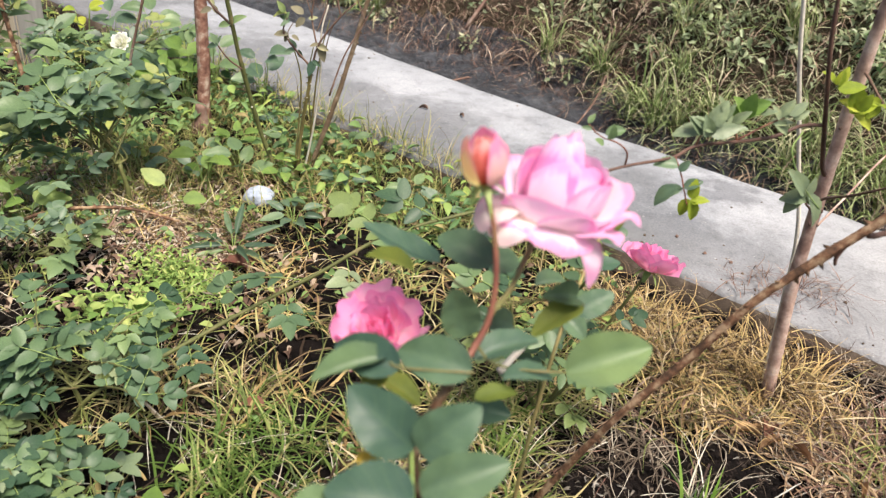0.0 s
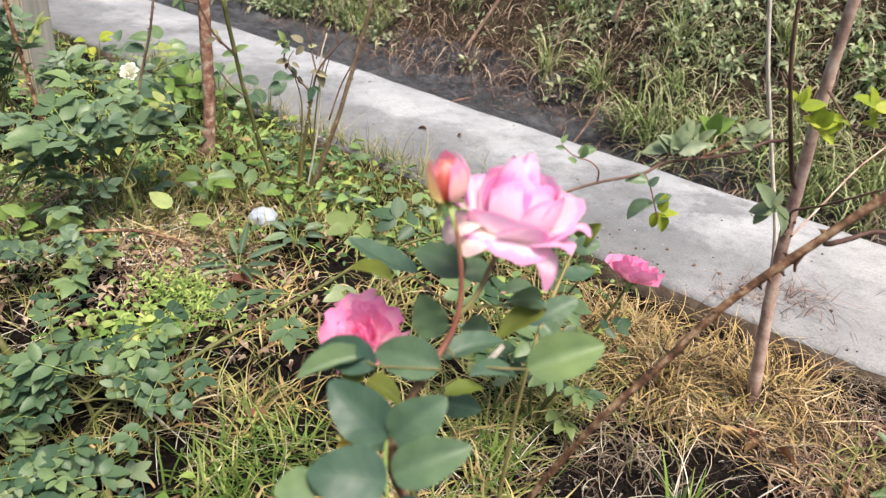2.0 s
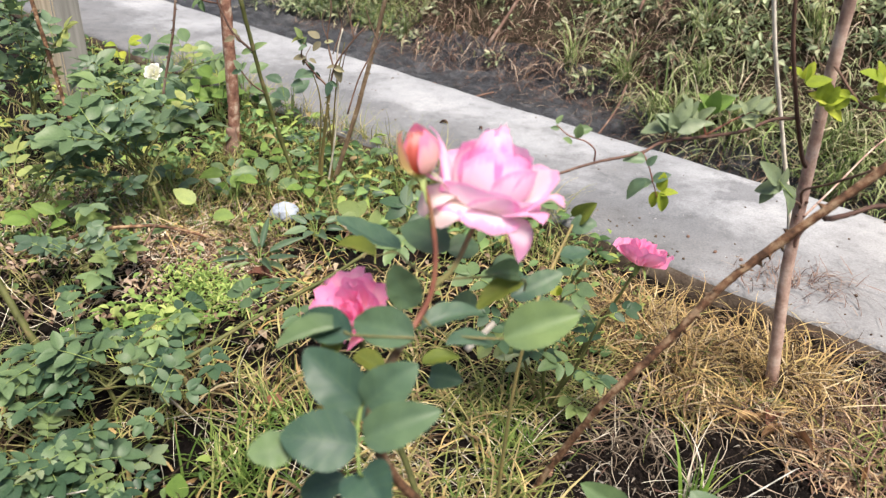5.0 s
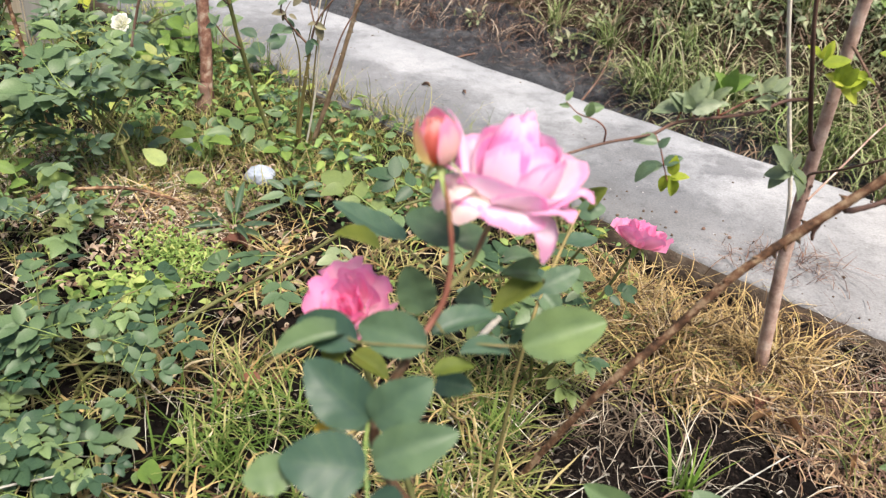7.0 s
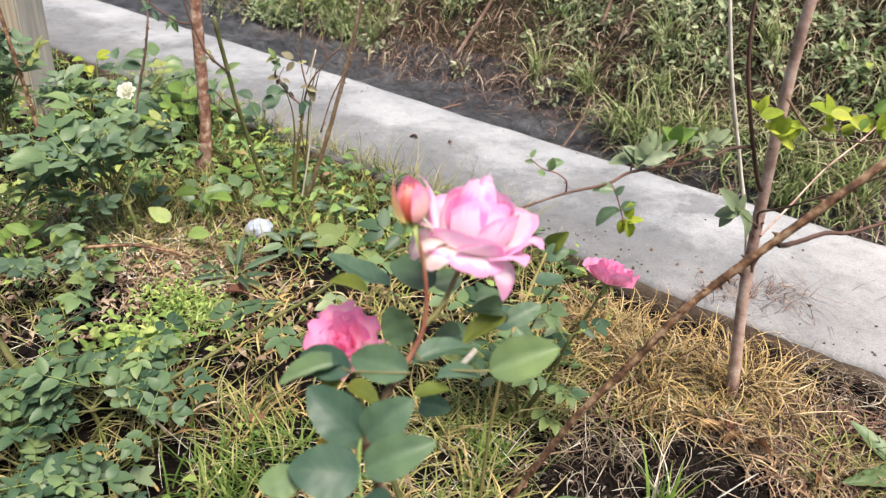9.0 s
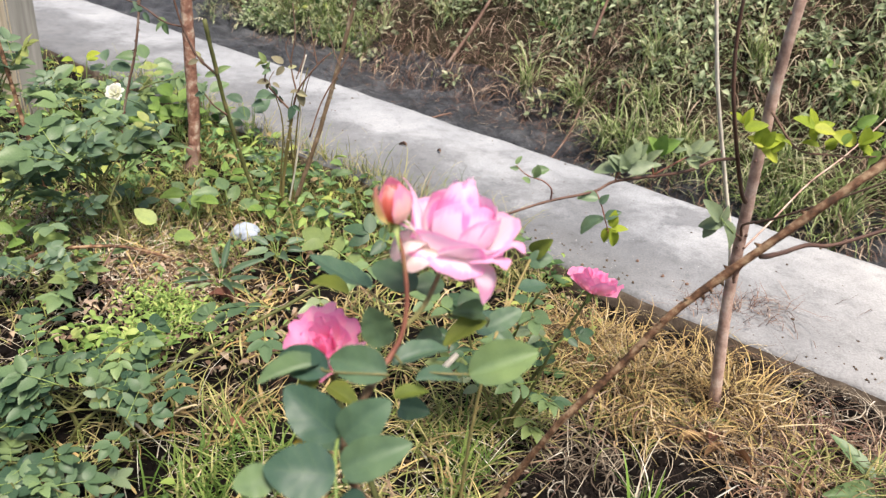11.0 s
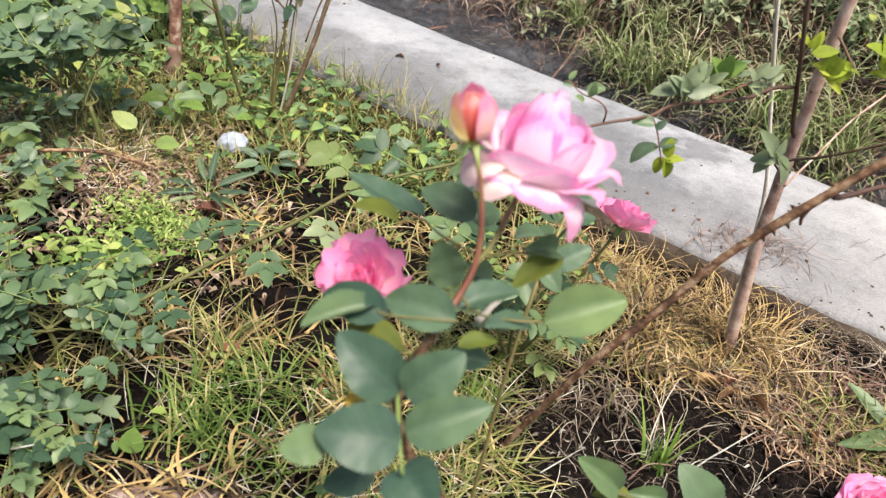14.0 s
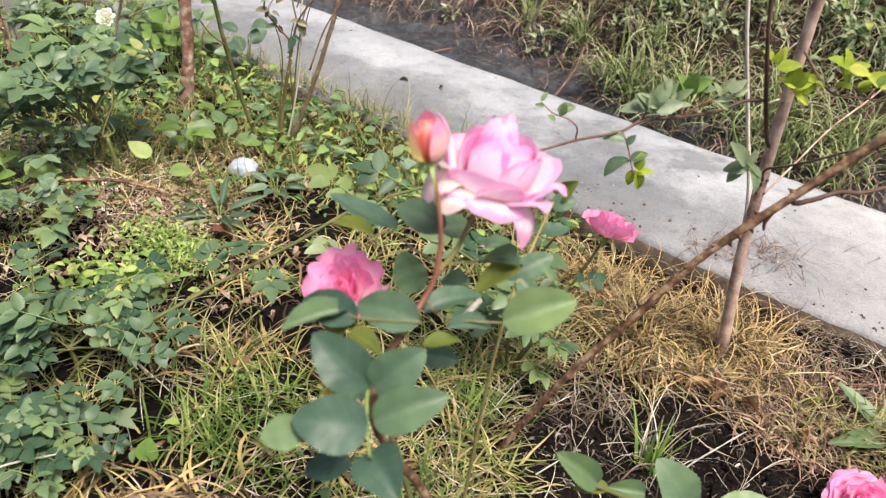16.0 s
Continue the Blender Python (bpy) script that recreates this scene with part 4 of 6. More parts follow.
# the bud beside it
bud_at = axis_pose((-0.014, 0.437, 0.850), (-0.026, 0.437, 0.903)) @ Matrix.Scale(0.86, 4)
budp = []
for k in range(5):
    r = 0.004 + 0.0019 * k
    budp.append((k * 128 - 100, P([(0.004, 0.0), (r * 1.35 + 0.004, 0.004), (r * 1.35, 0.028), (r * 0.80, 0.047 - 0.001 * k)], 1.4 - 0.08 * k, 0.18, 0.03, 0.005, 0.02, mat=DARK_BUD), 0))
for az, h, m, half in ((-30, 0.046, BUD_PETAL, 0.92), (84, 0.048, BUD_PETAL, 0.90), (-156, 0.047, YELLOW_BUD, 0.92)):
    budp.append((az, P([(0.004, 0.0), (0.0225, 0.000), (0.0250, 0.024), (0.0150, h)], half, 0.30, 0.07, 0.010, 0.05, mat=m), 0))
flower(bush, bud_at, budp, BUD_PETAL, calyx_bm(0.0068, 0.026, rnd, 5, 1.0), rnd, "half-open coral pink rose bud", "bud")


def full_rose(bush, at, R, mat, rnd, label, flat=0.5, outer=True, count=34, wide=1.0):
    """A very double open rose: a packed heart and rings of frilled, rolled petals."""
    ps = []
    for k in range(5):
        ps.append((k * 137.5, petal_mesh([(0.002, 0), (R * 0.10, R * 0.02), (R * (0.13 + 0.02 * k), R * 0.45), (R * (0.03 + 0.02 * k), R * (0.66 - 0.01 * k))], 1.3, 0.2, 0.02, 0.02, 0.02, rnd, 9, 7), 0))
    for k in range(count):
        q = (k + 1) / count
        r = R * (0.10 + 0.84 * q)
        h = R * (0.68 - flat * q * q) * rnd.uniform(0.80, 1.32)
        prof = [(0.003, 0), (r * 0.8, R * 0.02), (r * 0.95, h * 0.7), (r * rnd.uniform(0.88, 1.16), h)]
        ps.append((k * 137.5 + rnd.uniform(-18, 18), petal_mesh(prof, (1.20 - 0.55 * q) * wide, rnd.uniform(0.2, 0.36), 0.06 + 0.08 * q, rnd.uniform(0.02, 0.06), rnd.uniform(-0.03, 0.05), rnd, 11, 9), rnd.uniform(-7, 7)))
    if outer:
        for k in range(6):
            ps.append((k * 60 + rnd.uniform(-14, 14), petal_mesh([(0.003, 0), (R * 0.6, 0.0), (R * 0.92, R * 0.14), (R * rnd.uniform(0.98, 1.14), -R * rnd.uniform(-0.1, 0.22))], 0.6 * wide, 0.34, 0.08, 0.04, 0.05, rnd, 11, 9), rnd.uniform(-6, 6)))
    return flower(bush, at, ps, mat, calyx_bm(R * 0.17, R * 0.6, rnd), rnd, label)


full_rose(bush, axis_pose((-0.095, 0.517, 0.625), (-0.110, 0.476, 0.686)), 0.055, DEEP_PETAL, rnd, "deep pink fully double open rose", 0.40, False, 28, 0.70)

# the rose at the path's edge of the bed, low down
low = thing("rose_bush", (0.52, 0.66, 0.0), "low rose bush with one deep pink bloom and broad leaves", "rose bush")
bm = bmesh.new()
tube(bm, [(0.52, 0.66, -0.02), (0.564, 0.668, 0.087), (0.701, 0.746, 0.111), (0.862, 0.801, 0.068)], 0.006, 0.0035, 7, 0.05, 6, rnd)
part("cane", bm, GREEN_CANE, low)
bm = bmesh.new()
tube(bm, [(0.52, 0.66, 0.0), (0.457, 0.598, 0.148), (0.388, 0.569, 0.249), (0.268, 0.539, 0.326)], 0.005, 0.003, 7, 0.05, 6, rnd)
part("cane", bm, GREEN_CANE, low)
full_rose(low, axis_pose((0.862, 0.801, 0.072), (0.835, 0.727, 0.165)), 0.060, DEEP_PETAL, rnd, "deep pink open rose")
leaf((0.269, 0.539, 0.330), (0.203, 0.539, 0.382), 0.042, "m", MID_LEAF, low)
leaf((0.427, 0.569, 0.266), (0.371, 0.588, 0.338), 0.066, "m", DEEP_LEAF, low)
leaf((0.353, 0.569, 0.289), (0.297, 0.569, 0.293), 0.034, "m", MID_LEAF, low)
leaf((0.542, 0.569, 0.292), (0.462, 0.569, 0.290), 0.040, "u", MID_LEAF, low)
leaf((0.288, 0.544, 0.318), (0.239, 0.549, 0.307), 0.026, "u", OLIVE_LEAF, low)

# ---------- the thorny branch and the young tree ----------
rnd = random.Random(21)
br = thing("bare_branch", (0.18, 0.88, 0.0), "bare brown thorny rose branch rising at a slant from the soil", "branch")
bm = bmesh.new()
path = tube(bm, [(0.165, 0.87, -0.03), (0.185, 0.865, 0.05), (0.262, 0.824, 0.282), (0.335, 0.816, 0.416), (0.408, 0.808, 0.556), (0.508, 0.793, 0.695), (0.617, 0.776, 0.839), (0.76, 0.79, 0.985), (0.90, 0.78, 1.12)], 0.0064, 0.0066, 9, 0.16, 9, rnd)
thorns(bm, path, 0.006, 0.6, 0.011, rnd)
part("stem", bm, BROWN_CANE, br)
bm = bmesh.new()
tube(bm, [(0.503, 0.794, 0.689), (0.518, 0.806, 0.675), (0.557, 0.830, 0.674), (0.597, 0.845, 0.684), (0.647, 0.865, 0.680), (0.732, 0.885, 0.708)], 0.0045, 0.003, 6, 0.1, 5, rnd)
part("twig", bm, DARK_CANE, br)
bm = bmesh.new()
tube(bm, [(0.488, 0.796, 0.667), (0.481, 0.796, 0.644), (0.483, 0.796, 0.630)], 0.004, 0.002, 6, 0.1, 4, rnd)
part("twig", bm, DARK_CANE, br)

tree = thing("young_tree", (0.728, 1.273, 0.0), "slender young tree with smooth pinkish brown bark and lime shoots", "tree")
bm = bmesh.new()
path = tube(bm, [(0.735, 1.275, -0.03), (0.713, 1.250, 0.068), (0.683, 1.233, 0.226), (0.658, 1.222, 0.384), (0.630, 1.201, 0.646), (0.610, 1.178, 0.845), (0.600, 1.155, 1.002), (0.615, 1.16, 1.25)], 0.0148, 0.0086, 14, 0.04, 9, rnd)
part("trunk", bm, BARK, tree)
def nub_mesh():
    bm = bmesh.new()
    bmesh.ops.create_icosphere(bm, subdivisions=1, radius=1)
    for f in bm.faces:
        f.smooth = True
    me = bpy.data.meshes.new("nub")
    bm.to_mesh(me)
    bm.free()
    return me


KNOT = nub_mesh()
KNOT.materials.append(DARK_CANE)
BUD_SCAR = nub_mesh()
BUD_SCAR.materials.append(DRY_STALK)
for k in range(14):
    q = path[rnd.randrange(2, len(path) - 8)]
    a = rnd.uniform(0, 6.28)
    c = q + Vector((math.cos(a), math.sin(a), 0)) * 0.0115
    part("knot", KNOT, None, tree, Matrix.Translation(c) @ Matrix.Scale(rnd.uniform(0.003, 0.0055), 4))
bm = bmesh.new()
tube(bm, [(0.625, 1.196, 0.603), (0.606, 1.178, 0.628), (0.566, 1.132, 0.701), (0.531, 1.100, 0.778), (0.499, 1.079, 0.863), (0.480, 1.069, 0.947), (0.469, 1.059, 1.037)], 0.0046, 0.0028, 8, 0.06, 6, rnd)
part("shoot", bm, DARK_CANE, tree)
for pts, r0, r1, m in (
    ([(0.647, 1.219, 0.503), (0.633, 1.190, 0.526), (0.616, 1.178, 0.539), (0.598, 1.167, 0.554)], 0.005, 0.003, DARK_CANE),
    ([(0.641, 1.204, 0.523), (0.623, 1.167, 0.566), (0.628, 1.069, 0.625), (0.670, 0.967, 0.712), (0.732, 0.896, 0.797)], 0.0038, 0.0026, DEAD_TWIG),
    ([(0.654, 1.207, 0.494), (0.733, 1.290, 0.534), (0.832, 1.395, 0.585), (0.947, 1.500, 0.629), (1.075, 1.620, 0.694)], 0.0032, 0.0022, BARK),
    ([(0.561, 1.132, 0.715), (0.505, 1.089, 0.722), (0.449, 1.049, 0.711), (0.378, 0.998, 0.714), (0.303, 0.947, 0.717), (0.265, 0.916, 0.707), (0.195, 0.885, 0.697), (0.146, 0.865, 0.684), (0.081, 0.835, 0.666)], 0.0042, 0.0030, DARK_CANE),
    ([(0.194, 0.885, 0.699), (0.191, 0.877, 0.720), (0.176, 0.875, 0.733), (0.150, 0.875, 0.740), (0.130, 0.875, 0.755)], 0.0020, 0.0012, RED_STEM),
    ([(0.269, 0.916, 0.708), (0.281, 0.909, 0.688), (0.291, 0.904, 0.664), (0.307, 0.896, 0.627)], 0.0020, 0.0012, RED_STEM),
    ([(0.303, 0.947, 0.717), (0.306, 0.947, 0.734), (0.321, 0.952, 0.750)], 0.0020, 0.0014, RED_STEM),
    ([(0.378, 0.998, 0.714), (0.371, 0.998, 0.737), (0.381, 0.998, 0.754)], 0.0022, 0.0014, RED_STEM),
    ([(0.378, 0.998, 0.717), (0.431, 1.018, 0.746), (0.471, 1.028, 0.760)], 0.0022, 0.0014, RED_STEM),
    ([(0.611, 1.167, 0.802), (0.663, 1.132, 0.747), (0.713, 1.110, 0.748), (0.773, 1.100, 0.754), (0.863, 1.089, 0.776)], 0.0034, 0.002, DEAD_TWIG),
    ([(0.502, 1.069, 0.719), (0.482, 1.038, 0.696), (0.512, 1.028, 0.647), (0.553, 1.028, 0.608)], 0.0022, 0.0012, PALE_STEM),
):
    bm = bmesh.new()
    tube(bm, pts, r0 * 0.75, r1 * 0.7, 6, 0.10, 6, rnd)
    part("twig", bm, m, tree)

SMALL = {}
for m in (LEAF, SAGE_LEAF, DRY_GREY, FRESH_LEAF, MID_LEAF, DEEP_LEAF, BRIGHT_LEAF, SPRING_LEAF, LIME_WEED):
    SMALL[m.name] = []
    for k in range(4):
        me = leaf_mesh("leaf", 15, 5, 0.10 + 0.09 * k, 0.05 + 0.07 * k, 0.05, 0.008, 0.70 + 0.05 * (k % 3), 0.74)
        me.materials.append(m)
        SMALL[m.name].append(me)


def spray(owner, hub, ends, width, mat, normal=(0, -0.6, 0.75)):
    """A few leaves from one point of a twig."""
    for k, e in enumerate(ends):
        j = Vector((rnd.uniform(-0.008, 0.008), rnd.uniform(-0.006, 0.006), rnd.uniform(-0.007, 0.007)))
        h = Vector(hub) + j
        e = Vector(e) + j * 1.5
        L = (e - h).length
        n = Vector(normal) + Vector((rnd.uniform(-0.3, 0.3), rnd.uniform(-0.3, 0.3), rnd.uniform(-0.3, 0.3)))
        part("leaf", SMALL[mat.name][rnd.randrange(4)], None, owner, leaf_pose(h, e, L * width * rnd.uniform(0.9, 1.1), n))


def around(hub, rad, angles, lift=0.3):
    """Leaf tips round a hub, by angle seen from the garden: 0 is right, 90 is up."""
    rad *= 0.74
    return [(hub[0] + rad * s * math.cos(radians(a)), hub[1] + rnd.uniform(-0.2, 0.2) * rad, hub[2] + rad * s * math.sin(radians(a))) for a, s in angles]


spray(tree, (0.130, 0.875, 0.755), around((0.130, 0.875, 0.755), 0.034, ((170, 0.7), (60, 0.6))), 0.5, MID_LEAF)
spray(tree, (0.158, 0.875, 0.737), around((0.158, 0.875, 0.737), 0.040, ((95, 0.8), (10, 1.0), (140, 0.6))), 0.6, MID_LEAF)
spray(tree, (0.276, 0.911, 0.698), around((0.276, 0.911, 0.698), 0.046, ((185, 1.0), (60, 0.7))), 0.6, LEAF)
spray(tree, (0.288, 0.905, 0.670), around((0.288, 0.905, 0.670), 0.050, ((205, 1.0), (30, 0.8), (235, 1.1))), 0.58, LEAF)
spray(tree, (0.298, 0.900, 0.647), around((0.298, 0.900, 0.647), 0.046, ((285, 1.1), (20, 0.8), (255, 1.0), (95, 0.8))), 0.55, FRESH_LEAF)
spray(tree, (0.316, 0.951, 0.741), around((0.316, 0.951, 0.741), 0.058, ((60, 1.0), (110, 0.9), (160, 1.0), (200, 1.0), (20, 1.1), (130, 0.8))), 0.55, SAGE_LEAF)
spray(tree, (0.381, 0.998, 0.754), around((0.381, 0.998, 0.754), 0.060, ((125, 1.0), (80, 0.95), (30, 1.0), (-160, 1.0))), 0.58, BRIGHT_LEAF)
spray(tree, (0.431, 1.018, 0.748), around((0.431, 1.018, 0.748), 0.055, ((60, 0.8), (10, 1.0), (-30, 0.9), (130, 0.7))), 0.5, SAGE_LEAF)
for hub in ((0.335, 0.96, 0.752), (0.352, 0.975, 0.742), (0.405, 1.005, 0.765), (0.452, 1.02, 0.757)):
    spray(tree, hub, around(hub, 0.046, [(rnd.uniform(0, 180), rnd.uniform(0.7, 1.1)) for a in range(3)]), 0.5, SAGE_LEAF)
spray(tree, (0.528, 1.028, 0.632), around((0.528, 1.028, 0.632), 0.075, ((130, 1.0), (200, 0.9), (250, 0.9), (300, 1.1), (80, 0.7))), 0.5, SAGE_LEAF)
spray(tree, (0.536, 1.100, 0.788), around((0.536, 1.100, 0.788), 0.045, ((150, 1.0), (100, 1.0), (20, 1.1), (70, 0.9))), 0.62, FRESH_LEAF)
spray(tree, (0.587, 1.100, 0.752), around((0.587, 1.100, 0.752), 0.060, ((110, 1.0), (25, 1.1), (-25, 1.0), (170, 0.9), (70, 0.7))), 0.62, FRESH_LEAF)
spray(tree, (0.672, 1.110, 0.792), around((0.672, 1.110, 0.792), 0.055, ((100, 1.0), (165, 1.1), (40, 1.0), (-10, 1.0), (-60, 0.8))), 0.6, FRESH_LEAF)
spray(tree, (0.758, 1.100, 0.778), around((0.758, 1.100, 0.778), 0.055, ((100, 1.0), (165, 1.1), (40, 1.0), (-20, 1.0), (-70, 0.8))), 0.6, FRESH_LEAF)

for hub in ((0.63, 1.11, 0.766), (0.70, 1.12, 0.760), (0.735, 1.10, 0.80), (0.80, 1.10, 0.775), (0.845, 1.09, 0.79)):
    spray(tree, hub, around(hub, 0.042, [(rnd.uniform(0, 360), rnd.uniform(0.6, 1.2)) for a in range(3)]), 0.55, FRESH_LEAF if hub[0] < 0.72 else BRIGHT_LEAF)

stalk = thing("dry_stalk", (0.72, 1.31, 0.0), "thin pale dry stalk standing against the young tree", "stalk")
bm = bmesh.new()
tube(bm, [(0.735, 1.31, -0.02), (0.694, 1.295, 0.254), (0.665, 1.290, 0.435), (0.612, 1.290, 0.597), (0.570, 1.280, 0.711), (0.533, 1.269, 0.815), (0.502, 1.258, 0.919), (0.482, 1.258, 0.999)], 0.0048, 0.0036, 7, 0.08, 6, rnd)
part("stem", bm, DRY_STALK, stalk)


# ---------- canes, pole and post behind ----------
def cane_plant(base, canes, label, mat=GREEN_CANE):
    t = thing("rose_cane", base, label, "rose cane")
    made = []
    for pts, r0, r1, m in canes:
        bm = bmesh.new()
        p = tube(bm, pts, r0 * 0.95, r1 * 0.95, 8, 0.17, 7, rnd)
        if r0 > 0.004:
            thorns(bm, p, r0, 0.55, 0.008, rnd)
        part("stem" if r0 > 0.004 else "twig", bm, m, t)
        if r0 > 0.0062:
            for q in p[3::3]:
                a = rnd.uniform(0, 6.28)
                c = q + Vector((math.cos(a) * r0 * 0.75, math.sin(a) * r0 * 0.75, 0))
                part("bud_scar", BUD_SCAR, None, t, Matrix.Translation(c) @ Matrix.Scale(rnd.uniform(0.0022, 0.0036), 4))
    return t


cane = cane_plant((-0.58, 2.08, 0.0), (
    ([(-0.60, 2.07, -0.02), (-0.669, 2.050, 0.197), (-0.712, 2.000, 0.440), (-0.740, 1.950, 0.688)], 0.0078, 0.0062, GREEN_CANE),
    ([(-0.545, 2.13, -0.02), (-0.442, 2.100, 0.298), (-0.373, 2.080, 0.552), (-0.325, 2.050, 0.740), (-0.295, 2.030, 0.870)], 0.0085, 0.0056, WITHERED_CANE),
    ([(-0.565, 2.09, -0.02), (-0.536, 2.050, 0.209), (-0.510, 2.020, 0.353), (-0.503, 2.020, 0.414)], 0.0065, 0.005, OCHRE_CANE),
    ([(-0.55, 2.10, -0.02), (-0.502, 2.060, 0.215), (-0.481, 2.040, 0.394), (-0.479, 2.030, 0.514), (-0.461, 2.030, 0.595)], 0.0036, 0.0022, DRY_STALK),
    ([(-0.503, 2.020, 0.414), (-0.478, 2.010, 0.494), (-0.420, 2.000, 0.575), (-0.380, 2.000, 0.616)], 0.0036, 0.002, DEAD_TWIG),
    ([(-0.503, 2.020, 0.414), (-0.548, 2.010, 0.463), (-0.580, 2.000, 0.512), (-0.571, 2.000, 0.552)], 0.0036, 0.002, DARK_CANE),
    ([(-0.454, 2.050, 0.325), (-0.417, 2.060, 0.446), (-0.363, 2.070, 0.548), (-0.339, 2.070, 0.598)], 0.003, 0.002, DEAD_TWIG),
    ([(-0.488, 2.020, 0.474), (-0.505, 2.020, 0.564), (-0.492, 2.020, 0.654), (-0.499, 2.020, 0.745)], 0.0028, 0.0016, DEAD_TWIG),
    ([(-0.420, 2.000, 0.575), (-0.431, 2.000, 0.635), (-0.413, 2.000, 0.696)], 0.0022, 0.0014, DEAD_TWIG),
    ([(-0.721, 1.980, 0.519), (-0.783, 1.990, 0.568), (-0.825, 2.000, 0.648), (-0.848, 2.000, 0.738)], 0.0038, 0.003, DARK_CANE),
    ([(-0.702, 2.000, 0.389), (-0.739, 1.990, 0.418), (-0.765, 1.980, 0.458)], 0.003, 0.002, DARK_CANE),
    ([(-0.825, 2.000, 0.648), (-0.886, 2.020, 0.652), (-0.958, 2.040, 0.686), (-1.029, 2.050, 0.705)], 0.003, 0.002, DARK_CANE),
), "bare pruned rose canes with thorns and few leaves")
for hub, angs, rad, m in (
    ((-0.570, 2.000, 0.542), ((150, 1.0), (60, 0.7), (220, 0.8)), 0.05, LEAF),
    ((-0.548, 2.010, 0.463), ((200, 1.0), (120, 0.9), (280, 0.8)), 0.05, LEAF),
    ((-0.502, 2.010, 0.443), ((250, 1.0), (330, 0.6)), 0.06, DEEP_LEAF),
    ((-0.721, 1.980, 0.519), ((30, 1.0), (70, 0.8), (200, 0.9)), 0.06, LEAF),
    ((-0.765, 1.980, 0.458), ((120, 1.0), (200, 1.0), (60, 0.6)), 0.05, LEAF),
    ((-0.886, 2.020, 0.652), ((220, 1.0), (160, 0.9), (290, 1.0)), 0.05, MID_LEAF),
    ((-0.957, 2.040, 0.676), ((200, 1.0), (120, 0.9), (300, 0.7)), 0.06, LEAF),
):
    spray(cane, hub, around(hub, rad, angs), 0.5, m)

for p in ((-0.42, 2.0, 0.575), (-0.49, 2.02, 0.52), (-0.505, 2.02, 0.564), (-0.36, 2.07, 0.55), (-0.548, 2.01, 0.463), (-0.34, 2.06, 0.68), (-0.47, 2.03, 0.45)):
    d = Vector((rnd.uniform(-0.7, 0.7), rnd.uniform(-0.3, 0.3), 1.0)).normalized()
    e = Vector((rnd.uniform(-0.5, 0.5), rnd.uniform(-0.3, 0.3), 0.5))
    L = rnd.uniform(0.09, 0.17)
    bm = bmesh.new()
    tube(bm, [p, Vector(p) + d * L * 0.5, Vector(p) + d * L * 0.6 + e * L * 0.5], 0.0019, 0.0011, 5, 0.15, 5, rnd)
    part("twig", bm, DEAD_TWIG, cane)
for hub, angs, rad, m in (
    ((-0.560, 2.005, 0.500), ((190, 1.0), (250, 0.8), (330, 0.7)), 0.05, DRY_GREY),
    ((-0.520, 2.015, 0.560), ((160, 1.0), (230, 0.9), (20, 0.7)), 0.05, DRY_GREY),
    ((-0.485, 2.015, 0.480), ((280, 1.2), (200, 0.8), (340, 0.9)), 0.055, DRY_GREY),
    ((-0.575, 2.000, 0.560), ((120, 0.8), (200, 1.1)), 0.055, SPRING_LEAF),
    ((-0.780, 1.990, 0.560), ((200, 1.0), (300, 0.9), (150, 0.8)), 0.05, DRY_GREY),
):
    spray(cane, hub, around(hub, rad, angs), 0.55, m)
for pts in ([(-0.57, 2.09, -0.02), (-0.555, 2.07, 0.16), (-0.538, 2.04, 0.36), (-0.56, 2.02, 0.48)], [(-0.53, 2.11, -0.02), (-0.515, 2.09, 0.20), (-0.49, 2.06, 0.42), (-0.46, 2.05, 0.55)], [(-0.555, 2.12, -0.02), (-0.52, 2.10, 0.14), (-0.525, 2.08, 0.36), (-0.51, 2.07, 0.46)]):
    bm = bmesh.new()
    tube(bm, pts, 0.0034, 0.0016, 7, 0.14, 5, rnd)
    part("stem", bm, OCHRE_CANE, cane)
pole = thing("stake", (-0.967, 2.42, 0.0), "rough reddish brown bark stake in the bed", "stake")
bm = bmesh.new()
tube(bm, [(-0.97, 2.42, -0.05), (-0.976, 2.420, 0.115), (-0.970, 2.420, 0.224), (-0.969, 2.420, 0.476), (-0.969, 2.420, 0.633), (-0.968, 2.420, 0.947)], 0.0225, 0.020, 14, 0.07, 8, rnd)
part("stem", bm, RUST_BARK, pole)
bm = bmesh.new()
tube(bm, [(-0.985, 2.39, 0.0), (-0.975, 2.385, 0.05), (-0.973, 2.385, 0.114)], 0.036, 0.016, 9, 0.2, 4, rnd)
part("root_flare", bm, DEAD_TWIG, pole, label="torn brown bark at the foot")

post = thing("wooden_post", (-1.85, 2.86, 0.0), "weathered square timber post", "post")
bm = bmesh.new()
bmesh.ops.create_cube(bm, size=1, matrix=pose(-1.90, 2.90, 0.62, 0, 0, -25) @ Matrix.Diagonal((0.13, 0.13, 1.4, 1)))
bmesh.ops.bevel(bm, geom=bm.edges[:], offset=0.008, segments=2, affect="EDGES")
ob = part("timber", bm, TIMBER, post)
ob.data.materials.append(GREY_TIMBER)
for f in ob.data.polygons:
    f.use_smooth = False
    # the face turned to +x gets its shade and weathering as colour
    f.material_index = 1 if f.normal.x > 0.5 else 0
stick = cane_plant((-1.33, 2.0, 0.0), (([(-1.32, 2.0, -0.02), (-1.357, 2.000, 0.227), (-1.381, 2.000, 0.402), (-1.401, 2.000, 0.560), (-1.426, 2.000, 0.777)], 0.0080, 0.0065, BROWN_CANE),), "bare brown cane standing before a post")
